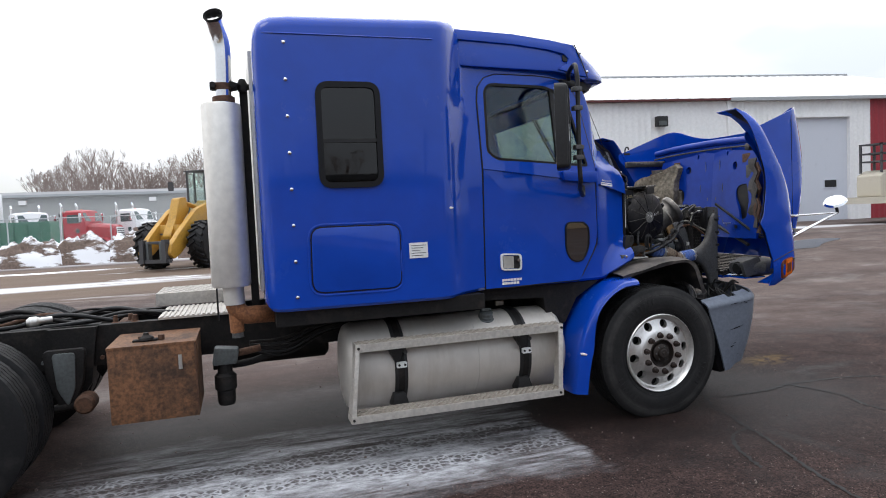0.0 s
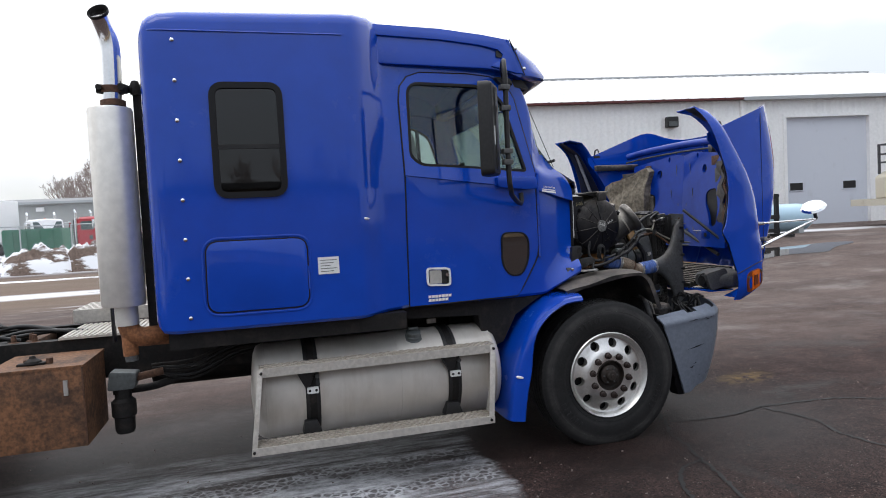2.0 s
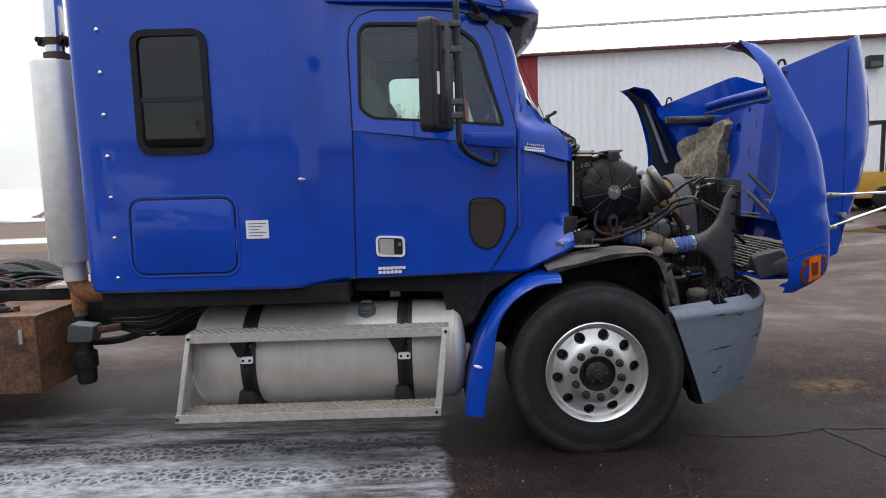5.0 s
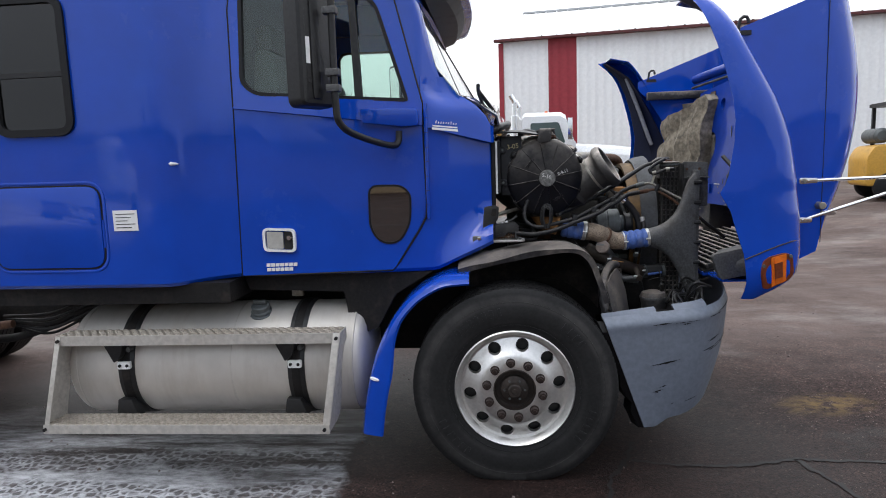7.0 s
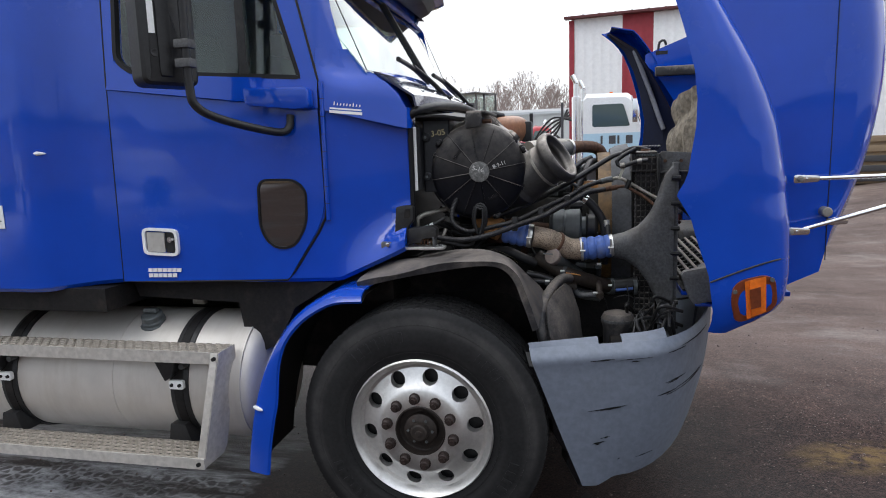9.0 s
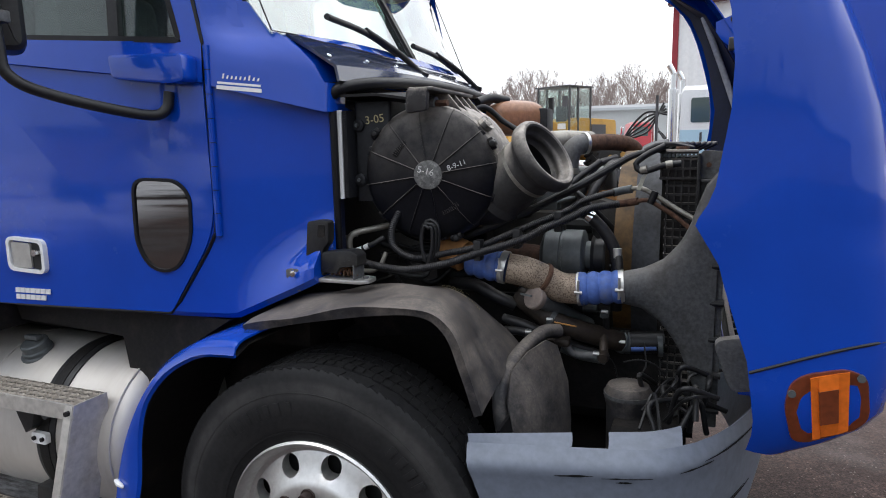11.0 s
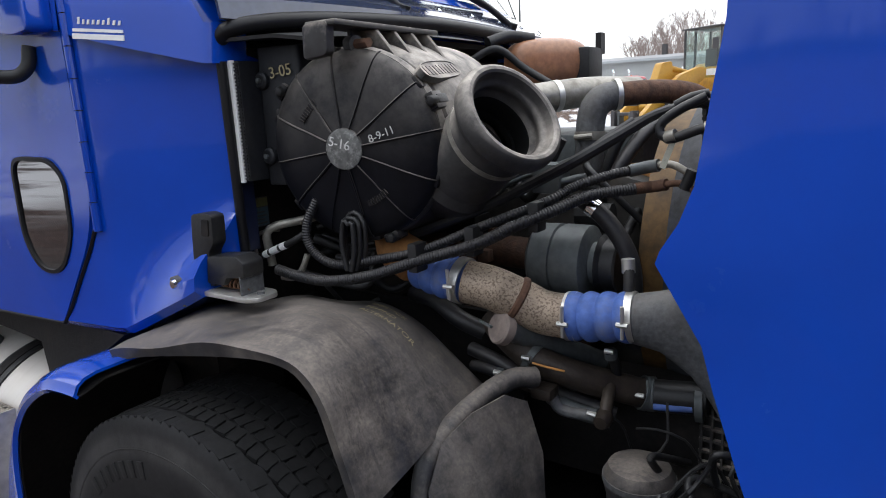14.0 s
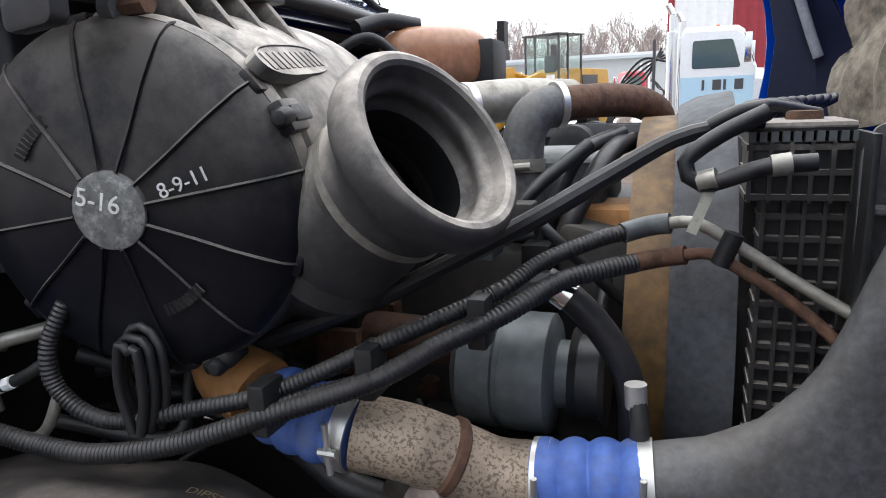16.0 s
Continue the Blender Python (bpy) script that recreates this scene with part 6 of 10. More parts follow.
part("cowl_seal", tube([(-0.085, -0.855, 1.8), (-0.05, -0.84, 1.822), (-0.01, -0.7, 1.845), (0.01, -0.4, 1.865), (0.015, 0, 1.875), (0.01, 0.4, 1.865), (-0.01, 0.7, 1.845), (-0.06, 0.84, 1.82)], 0.019, 12), SEAL, truck, "thick black rubber cowl seal")
for y0, y1 in ((-0.75, -0.2), (-0.05, 0.5)):
    wp = part("wiper", tube([(-0.155, y0, 2.06), (-0.16, y0 + 0.28, 2.05), (-0.14, y1 - 0.04, 2.0)], 0.011, 8), BLACK, truck, "black windshield wiper")
    part("wiper_arm", tube([(-0.16, y0 + 0.28, 2.06), (-0.1, y1 - 0.1, 1.99), (-0.045, y1, 1.915)], 0.012, 8), BLACK, wp)
    part("pivot", cyl((-0.06, y1, 1.88), (-0.04, y1, 1.93), 0.02, seg=12), BLACK, wp)
rows = [[(-0.6, s_, 1.7), (-0.25, s_, 1.93), (-0.18, s_, 1.95)] for s_ in (-0.85, -0.5, 0, 0.5, 0.85)]
part("dashboard", sheet(rows, 0.02), INTERIOR, truck)
wheel_m = Matrix.Translation((-0.62, 0.5, 2.0)) @ pose(0, 0, 0, 0, -50, 0)
sw_ = bmesh.new()
add_tube(sw_, [wheel_m @ Vector((0.21 * math.cos(a), 0.21 * math.sin(a), 0)) for a in [2 * math.pi * i / 32 for i in range(33)]], 0.014, 8, raw=True)
add_tube(sw_, [wheel_m @ Vector((0.2, 0, 0)), wheel_m @ Vector((-0.2, 0, 0))], 0.014, 6)
part("steering_wheel", sw_, BLACK, truck)
SEAT = mat("grey_seat_cloth", (0.2, 0.195, 0.185), 0.9, grain_amt=0.15)
for s in (-1, 1):
    st = part("cab_seat", prism(round_poly([(-1.3, 1.55), (-0.85, 1.55), (-0.82, 1.66), (-1.18, 1.68), (-1.26, 2.28), (-1.36, 2.3), (-1.42, 1.6)], 0.05), s * 0.35, s * 0.85), SEAT, truck, "grey cloth cab seat", bevel=0.02)
    part("headrest", box(-1.4, -1.3, s * 0.48, s * 0.72, 2.3, 2.45), SEAT, st, bevel=0.03)
part("bunk_curtain", box(-1.62, -1.58, -1.0, 1.0, 1.2, 2.85), INTERIOR, truck)

# side cowl: overhanging upper lip, fender edge and hinges
for s in (-1, 1):
    rows = []
    for i in range(16):
        x = -0.43 + 0.34 * min(i, 12) / 12
        low, top = lerp(x, LIP_LOW), min(2.09, lerp(x, TOP) - 0.015)
        dx, dy = ((0.0, 0.0), (0.012, 0.014), (0.017, 0.045), (0.012, 0.11))[max(0, i - 12)]
        row = [bow(Vector((x + dx * 0.6, s * (side(x, low) - 0.012 - dy), low + 0.004)))]
        for k in range(9):
            z = low + (top - low) * k / 8
            row.append(bow(Vector((x + dx, s * (lip_side(x, z) - dy), z))))
        rows.append(row)
    part("cowl_lip", sheet(rows, 0.006), PAINT, truck, "blue cowl lip sweeping down from the windshield post")
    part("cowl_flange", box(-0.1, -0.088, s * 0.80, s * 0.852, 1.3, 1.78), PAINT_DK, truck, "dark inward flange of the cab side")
    part("flange_seal", tube([(-0.085, s * 0.85, 1.3), (-0.083, s * 0.855, 1.5), (-0.082, s * 0.86, 1.75)], 0.012, 10), SEAL, truck)
    hg = part("door_hinge", cyl((-0.422, s * 1.02, 1.36), (-0.422, s * 1.02, 1.95), 0.0085, seg=10), SEAL, truck, "long piano hinge of the cab door")
    for k in range(8):
        part("hinge_barrel", cyl((-0.422, s * 1.022, 1.362 + 0.074 * k), (-0.422, s * 1.022, 1.4335 + 0.074 * k), 0.0105, seg=10), PAINT, hg)
    part("fastener", lathe((-0.165, s * 1.0, 1.249), (-0.165, s * 1.014, 1.249), [(0, 0.012), (0.006, 0.01), (0.008, 0)], 10), CHROME, truck)

# badges: plain bars in place of lettering
for k in range(2):
    for j in range(7 - k):
        x, z = -1.278 + j * 0.0235, 1.157 - k * 0.024
        part("badge_bar", prism([(x + 0.002, z), (x + 0.021, z), (x + 0.019, z - 0.017), (x, z - 0.017)], -0.008, -0.012, near), WHITE, truck)
def on_lip(outline):
    return prism(outline, -0.0005, -0.003, lambda x, z: -lip_side(x, z))


part("badge_bar", on_lip([(-0.387, 1.842), (-0.262, 1.829), (-0.262, 1.822), (-0.387, 1.835)]), WHITE, truck)
part("badge_bar", on_lip([(-0.389, 1.831), (-0.26, 1.817), (-0.26, 1.805), (-0.389, 1.819)]), WHITE, truck)
for j in range(9):
    x, z = -0.372 + j * 0.0125, 1.853 - 0.0013 * j
    h = 0.012 if j in (0, 6) else 0.007
    part("badge_bar", on_lip([(x + 0.003, z + h), (x + 0.0065, z + h), (x + 0.0045, z - 0.003), (x, z - 0.003)]), WHITE, truck)

# ---- side mirrors ----
for s in (-1, 1):
    MM = Matrix.Translation((-0.895, s * 1.385, 2.208)) @ Matrix.Rotation(s * radians(31.5), 4, "Z")
    shape = round_poly([(-0.105, 0.292), (0.105, 0.292), (0.108, -0.285), (-0.108, -0.285)], 0.035)
    rings = []
    for x_, k in ((-0.042, 0.0), (-0.044, 0.006), (0.0, 0.004), (0.03, 0.0), (0.042, -0.012), (0.045, -0.03)):
        rings.append([MM @ Vector((x_, y_, z_)) for y_, z_ in inset(shape, k)])
    mr_ = part("side_mirror", loft(rings), BLACK, truck, "tall black west coast mirror on a tube bracket")
    part("mirror_glass", loft([[MM @ Vector((x_, y_, z_)) for y_, z_ in inset(shape, -0.012)] for x_ in (-0.0455, -0.0435)]), CHROME, mr_)
    part("bracket_tube", tube([(-0.62, s * 1.0, 2.585), (-0.68, s * 1.1, 2.645), (-0.76, s * 1.33, 2.655), (-0.785, s * 1.40, 2.6), (-0.785, s * 1.412, 2.5), (-0.788, s * 1.412, 2.2), (-0.788, s * 1.412, 1.93), (-0.775, s * 1.395, 1.84), (-0.72, s * 1.29, 1.79), (-0.6, s * 1.11, 1.745), (-0.563, s * 1.06, 1.76), (-0.558, s * 1.045, 1.815)], 0.0165, 12), BLACK, mr_)
    for z in (2.47, 2.34, 2.07, 2.0):
        part("clamp", box(-0.825, -0.762, s * 1.385, s * 1.437, z - 0.016, z + 0.016), GREYDUCT, mr_, bevel=0.005)
    part("sticker", box(0.045, 0.047, s * 0.075, s * 0.052, -0.1, 0.015, MM), WHITE, mr_)
    for z in (-0.17, 0.2):
        part("screw_hole", lathe(MM @ Vector((0.043, s * 0.06, z)), MM @ Vector((0.05, s * 0.06, z)), [(0, 0.016), (0.004, 0.014), (0.004, 0.008), (0.001, 0)], 14), BLACK, mr_)
    part("back_rib", loft([[MM @ Vector((x_, y_ * 0.25 + s * 0.02, z_ * 0.9)) for y_, z_ in inset(shape, k)] for x_, k in ((0.044, 0.0), (0.052, -0.006), (0.053, -0.02))]), BLACK, mr_)
    part("mirror_foot", prism(round_poly([(-0.75, 1.935), (-0.455, 1.925), (-0.45, 1.84), (-0.52, 1.835), (-0.74, 1.86)], 0.02), s * 1.03, s * 1.095), PAINT, truck, "blue moulded mirror mount on the door", bevel=0.01)
    part("upper_foot", prism(round_poly([(-0.72, 2.62), (-0.6, 2.61), (-0.58, 2.56), (-0.68, 2.57)], 0.02), s * 0.96, s * 1.05), BLACK, truck, bevel=0.008)

# ---- marker lamp and hood mirrors ----
LAMP = round_poly([(1.188, 1.07), (1.195, 1.125), (1.225, 1.15), (1.30, 1.168), (1.34, 1.15), (1.352, 1.06), (1.335, 1.03), (1.235, 0.985), (1.208, 0.99)], 0.02)


def on_fender(outline, s, h):
    """A raised plate lying on the fender's curved skin, h proud of it."""
    return prism(outline, s * (h - 0.02), s * h, lambda x, z: s * fender_y(x, z))


for s in (-1, 1):
    ml = part("marker_lamp", on_fender(LAMP, s, 0.008), AMBER_DK, truck, "amber corner marker lamp", bevel=0.004)
    for q in ([(1.232, 1.142), (1.247, 1.148), (1.262, 1.005), (1.248, 1.0)], [(1.283, 1.158), (1.303, 1.162), (1.312, 1.03), (1.293, 1.02)], [(1.247, 1.148), (1.283, 1.158), (1.285, 1.125), (1.25, 1.115)], [(1.258, 1.04), (1.291, 1.05), (1.293, 1.02), (1.262, 1.008)]):
        part("lens_bar", on_fender(q, s, 0.011), AMBER, ml)
    part("lens", on_fender([(1.249, 1.115), (1.285, 1.125), (1.291, 1.05), (1.258, 1.04)], s, 0.0125), AMBER_DK, ml)
    for x, z in ((1.2, 1.105), (1.325, 1.15)):
        part("screw", cyl((x, s * (fender_y(x, z) + 0.004), z), (x, s * (fender_y(x, z) + 0.014), z), 0.008, seg=10), GREYMET, ml)
    part("lamp_seam", add_tube(bmesh.new(), [(x, s * (fender_y(x, z) + 0.001), z) for x, z in ((1.118, 1.136), (1.17, 1.16), (1.236, 1.188), (1.3, 1.21), (1.35, 1.22), (1.40, 1.216))], 0.0035, 6), BLACK, truck)
    jn = Vector((2.25, s * 0.80, 1.50))
    hm = part("hood_mirror", lathe((2.235, s * 0.79, 1.59), (2.215, s * 0.80, 1.625), [(0, 0), (0.0, 0.085), (0.012, 0.1), (0.03, 0.085), (0.04, 0.04), (0.043, 0)], 32), CHROME, truck, "oval chrome hood mirror on three bright arms")
    for a in ((1.468, s * 1.01, 1.498), (1.438, s * 1.03, 1.304), (1.6, s * 0.93, 1.33)):
        part("arm", tube([a, jn], 0.0085, 10, 0.2), CHROME, hm)
        part("arm_foot", prism(round_poly([(a[0] - 0.04, a[2] - 0.017), (a[0] - 0.04, a[2] + 0.017), (a[0] + 0.05, a[2] + 0.012), (a[0] + 0.05, a[2] - 0.012)], 0.012), a[1] - 0.006, a[1] + 0.006), CHROME, hm, bevel=0.003)
        part("foot_bolt", lathe((a[0] - 0.018, a[1] + s * 0.004, a[2]), (a[0] - 0.018, a[1] + s * 0.02, a[2]), [(0, 0.013), (0.006, 0.012), (0.007, 0.007), (0.014, 0.006), (0.014, 0)], 12), LINE, hm)
    part("mirror_stem", tube([jn, (2.235, s * 0.79, 1.59)], 0.014, 8), BLACK, hm)
    part("hood_bumper", cyl((1.56, s * 0.92, 1.37), (1.56, s * 0.985, 1.37), 0.019, seg=16, soft=0.004), LINE, truck)
    part("hood_seam", add_tube(bmesh.new(), [(1.575, s * 0.9385, z) for z in (1.18, 1.4, 1.8, 2.2, 2.38)], 0.0022, 5), PAINT_DK, truck)

# ---- underside of the hood ----
TORN = mat("torn_grimy_sheet", (0.05, 0.045, 0.042), 0.7, 0.0, 0.0, (0.19, 0.17, 0.15), 0.45, 14.0, 50.0, 0.3, 0.3, 60)
RIB_GREY = mat("pale_primer", (0.3, 0.31, 0.34), 0.5, 0.0, 0.2, (0.1, 0.1, 0.12), 0.3, 8.0)
for s in (-1, 1):
    # inner liner of the fender
    rows = []
    for z in (1.15, 1.3, 1.46, 1.62, 1.8, 2.0, 2.14, 2.28, 2.4):
        xa, xo = lerp(z, XARCH), lerp(z, XOUT)
        lean = 0.08 * max(0.0, (z - 2.2) / 0.21) ** 2 if s < 0 else 0.0
        xa += 0.9 * lean
        rows.append([(xa + 0.02, s * (1.135 - lean), z), (xa + (xo - xa) * 0.5, s * (1.13 - lean), z), (xo - 0.05, s * (1.06 - lean), z)])
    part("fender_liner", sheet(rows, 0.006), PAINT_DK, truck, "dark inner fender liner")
    part("liner_rib", add_tube(bmesh.new(), [(1.0, s * 1.1, 2.28), (1.1, s * 1.1, 2.02), (1.17, s * 1.09, 1.82), (1.2, s * 1.09, 1.74)], 0.016, 8), RIB_GREY, truck, "pale grey stiffening rib")
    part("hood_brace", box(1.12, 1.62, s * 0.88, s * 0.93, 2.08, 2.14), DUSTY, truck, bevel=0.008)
    part("hood_latch", tube([(1.14, s * 0.95, 2.24), (1.15, s * 0.95, 2.3), (1.18, s * 0.95, 2.31), (1.19, s * 0.95, 2.28)], 0.008, 8), BLACK, truck)
    part("latch_plate", box(1.125, 1.2, s * 0.94, s * 0.962, 2.222, 2.244), BLACK, truck)
    hb = part("headlight_bucket", loft([[(x_, s * (0.755 + hy_ * math.copysign(abs(math.cos(a)) ** 0.6, math.cos(a))), z_ + hz_ * math.copysign(abs(math.sin(a)) ** 0.6, math.sin(a))) for a in [2 * math.pi * i / 24 for i in range(24)]] for x_, hy_, z_, hz_ in ((1.15, 0.02, 1.05, 0.01), (1.15, 0.12, 1.05, 0.05), (1.17, 0.145, 1.055, 0.062), (1.25, 0.165, 1.06, 0.072), (1.27, 0.185, 1.06, 0.078), (1.36, 0.19, 1.06, 0.08))]), GREYDUCT, truck, "dusty grey headlight housing back")
    part("bulb_cover", lathe((1.155, s * 0.75, 1.05), (1.12, s * 0.75, 1.05), [(0, 0.06), (0.01, 0.06), (0.012, 0.045), (0.035, 0.042), (0.035, 0)], 18), BLACK, hb)
    part("lower_lip", box(1.12, 1.34, s * 0.5, s * 0.86, 0.965, 0.98), PAINT, truck, bevel=0.006)
    part("bucket_bracket", prism(round_poly([(1.05, 1.12), (1.24, 1.16), (1.3, 1.02), (1.1, 0.98)], 0.03), s * 0.86, s * 0.9), GREYDUCT, truck, bevel=0.01)
# inner stiffening panel with pressed channels
rows = []
for iv in range(15):
    v = iv / 14
    row = []
    for iu in range(29):
        y = -0.86 + 1.72 * iu / 28
        rid = 0.03 if (abs(abs(y) - 0.33) < 0.05 or abs(y) < 0.03) else 0.0
        row.append((1.80 + 0.04 * math.sin(math.pi * v) - rid - 0.2 * (abs(y) / 0.86) ** 2.5 - 0.12 * (1 - v) ** 3, y, 1.12 + 1.16 * v))
    rows.append(row)
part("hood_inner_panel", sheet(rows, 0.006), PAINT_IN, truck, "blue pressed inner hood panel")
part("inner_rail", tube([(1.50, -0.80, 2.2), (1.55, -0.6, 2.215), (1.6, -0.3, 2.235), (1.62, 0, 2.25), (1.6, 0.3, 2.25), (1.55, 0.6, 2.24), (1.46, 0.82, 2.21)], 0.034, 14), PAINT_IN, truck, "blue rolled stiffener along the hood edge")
part("rail_grime", tube([(1.47, -0.78, 2.15), (1.53, -0.58, 2.16), (1.58, -0.3, 2.175), (1.6, 0.0, 2.185), (1.58, 0.3, 2.185), (1.53, 0.6, 2.175), (1.44, 0.82, 2.15)], 0.009, 10), TORN, truck, "grimy seam under the stiffener")
# near side reinforcement with lightening holes
for s in (-1, 1):
    def tilt(y, z, s=s):
        return 1.50 + 0.1 * (z - 1.75) - 0.12 * (abs(y) - 0.3)
    OUTL = [(0.02, 1.30), (-0.10, 2.12), (0.14, 2.16), (0.3, 2.14), (0.72, 2.1), (0.76, 1.7), (0.70, 1.30)]
    blk = prism([(y_, z_) for y_, z_ in OUTL], -0.012, 0.012)
    tearz = round_poly([(0.375, 1.76), (0.42, 1.80), (0.53, 1.81), (0.57, 1.64), (0.55, 1.49), (0.46, 1.47), (0.43, 1.58), (0.38, 1.67)], 0.03)
    hol = [prism([(0.335 + 0.034 * math.cos(a), 1.99 + 0.04 * math.sin(a)) for a in [2 * math.pi * i / 18 for i in range(18)]], -0.1, 0.1),
           prism([(0.21 + 0.014 * math.cos(a), 2.12 + 0.024 * math.sin(a)) for a in [2 * math.pi * i / 12 for i in range(12)]], -0.1, 0.1), prism(tearz, -0.1, 0.1)]
    pn = carve(blk, hol)
    for v in pn.vertices:
        y_, d_, z_ = v.co
        v.co = (tilt(y_, z_) - d_, s * y_, z_)
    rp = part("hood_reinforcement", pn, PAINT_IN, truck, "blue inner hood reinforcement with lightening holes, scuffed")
    # black blocks behind the holes, painting in the shade of the hollow
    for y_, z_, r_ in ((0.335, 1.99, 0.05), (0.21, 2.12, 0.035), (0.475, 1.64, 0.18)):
        part("hole_shade_block", box(tilt(y_, z_) + 0.02, tilt(y_, z_) + 0.03, s * (y_ - r_ * 0.55), s * (y_ + r_ * 0.55), z_ - r_, z_ + r_), BLACK, rp)
    for y_, z_, w_, h_ in ((0.1, 1.45, 0.035, 0.018), (0.2, 1.46, 0.01, 0.03), (0.26, 1.42, 0.012, 0.012), (0.06, 1.68, 0.008, 0.03), (0.24, 1.38, 0.02, 0.008)):
        part("paint_chip", box(tilt(y_, z_) - 0.0145, tilt(y_, z_) - 0.012, s * (y_ - w_ / 2), s * (y_ + w_ / 2), z_ - h_ / 2, z_ + h_ / 2), GREYDUCT, rp)
    for y_, z_, w_, h_, m_ in ((0.05, 2.08, 0.012, 0.09, ALU), (0.10, 1.98, 0.006, 0.16, GREYDUCT), (0.16, 1.78, 0.006, 0.1, GREYDUCT), (0.30, 1.44, 0.16, 0.006, ALU), (0.50, 2.05, 0.1, 0.08, RUST), (0.56, 1.92, 0.09, 0.12, GREYDUCT)):
        part("scrape", box(tilt(y_, z_) - 0.0155, tilt(y_, z_) - 0.012, s * (y_ - w_ / 2), s * (y_ + w_ / 2), z_ - h_ / 2, z_ + h_ / 2), m_, rp, bevel=0.0012)
    part("hinge_plate", box(1.43, 1.445, s * 0.36, s * 0.48, 1.37, 1.44), PAINT_IN, rp, bevel=0.006)
    # solid black disc in place of the shaded hole
    part("hinge_hole", cyl((1.425, s * 0.42, 1.405), (1.446, s * 0.42, 1.405), 0.018, seg=12), BLACK, rp)
    part("torn_sheet", sheet([[(1.44 + 0.02 * math.sin(k * 2.1), s * (0.61 + 0.03 * math.sin(k * 1.9 + 0.5)), 1.4 + 0.07 * k), (1.41, s * (0.67 + 0.02 * math.sin(k)), 1.4 + 0.07 * k), (1.36, s * (0.76 + 0.02 * math.sin(k * 2.9)), 1.4 + 0.07 * k)] for k in range(10)], 0.008), TORN, truck, "torn dirty sheet inside the fender edge")
    part("torn_edge", sheet([[(1.40 + 0.02 * math.sin(k * 2.1), s * (0.72 + 0.03 * math.sin(k * 1.7)), 1.35 + 0.08 * k), (1.36, s * (0.80 + 0.02 * math.sin(k * 2.9)), 1.35 + 0.08 * k)] for k in range(9)], 0.015), RUST, truck, "torn dark rubber edge inside the fender")
part("panel_seam", add_tube(bmesh.new(), [(1.60, 0.2, 2.2), (1.66, 0.2, 1.95), (1.66, 0.16, 1.7), (1.62, 0.14, 1.5)], 0.004, 5), BLACK, truck)
part("hood_strut", tube([(1.46, 0.06, 1.5), (1.46, -0.54, 1.235)], 0.016, 8), BLACK, truck, "black hood support rod")
part("hood_strut", tube([(1.3, -0.3, 1.63), (1.46, -0.7, 1.3)], 0.012, 8), BLACK, truck)
for z_ in (1.3, 1.325):
    part("cross_rod", tube([(1.47, 0.7, z_), (1.47, -0.75, z_ + 0.01)], 0.008, 8), GREYMET, truck)
insul_rows = []
for i in range(11):
    f = i / 10
    row = []
    for k in range(11):
        g = k / 10
        top = 2.08 - 0.19 * max(0, (g - 0.1) / 0.9) - 0.5 * max(0, 0.1 - g)
        row.append((1.46 - 0.18 * g + 0.05 * f + 0.014 * math.sin(9 * f + 3 * g) + 0.01 * math.sin(23 * g), 0.49 + 0.45 * g - 0.06 * f * (1 - g) + 0.012 * math.sin(11 * f + k), 1.55 + (top - 1.55) * f + 0.01 * math.sin(7 * k + 3 * f)))
    insul_rows.append(row)
part("insulation_pad", sheet(insul_rows, 0.09), INSUL, truck, "torn grey-brown insulation pad under the hood")
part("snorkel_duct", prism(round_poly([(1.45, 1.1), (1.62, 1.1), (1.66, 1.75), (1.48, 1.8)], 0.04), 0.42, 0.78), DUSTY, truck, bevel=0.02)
GM = Matrix.Translation((1.1, 0, 1.0)) @ Matrix.Rotation(radians(-14), 4, "Y")
gb = part("grille_back", box(0.0, 0.5, -0.6, 0.6, -0.03, -0.018, GM), FRAME, truck, "dark slatted back of the grille")
for k in range(13):
    part("grille_bar", box(0.02, 0.48, -0.57 + k * 0.095 - 0.01, -0.57 + k * 0.095 + 0.01, -0.018, 0.008, GM), BLACK, gb)
for k in range(12):
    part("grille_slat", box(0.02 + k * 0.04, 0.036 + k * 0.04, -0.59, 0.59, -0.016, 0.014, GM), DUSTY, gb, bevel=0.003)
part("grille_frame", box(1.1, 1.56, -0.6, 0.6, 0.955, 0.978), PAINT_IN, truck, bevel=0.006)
part("hood_strut", tube([(0.98, -0.1, 1.52), (1.2, -0.05, 1.28), (1.42, 0.0, 1.1)], 0.012, 8), BLACK, truck)

# ---- engine bay ----
# dark box added to fill the hollow of the bumper
part("bumper_dark_fill", box(0.78, 0.98, -0.8, 0.8, 0.4, 0.78), FRAME, truck, bevel=0.02)
ENGB = mat("engine_block_paint", (0.045, 0.043, 0.04), 0.6, 0.2, 0.0, (0.11, 0.085, 0.06), 0.4, 10.0)
eng = part("engine_block", box(0.0, 0.72, -0.22, 0.28, 0.55, 1.38), ENGB, truck, "grimy grey diesel engine block", bevel=0.02)
part("valve_cover", box(0.02, 0.68, -0.16, 0.22, 1.38, 1.54), GREYMET, eng, bevel=0.03)
part("gear_case", prism(round_poly([(0.62, 1.45), (0.74, 1.42), (0.74, 0.7), (0.62, 0.7)], 0.03), -0.28, 0.3), ENGB, eng, bevel=0.01)
part("exhaust_manifold", tube([(0.05, -0.26, 1.2), (0.3, -0.28, 1.22), (0.6, -0.27, 1.2)], 0.045, 12), RUST, eng)
part("thermostat_housing", box(0.6, 0.76, -0.2, -0.06, 1.28, 1.46), ORANGE, eng, bevel=0.02)
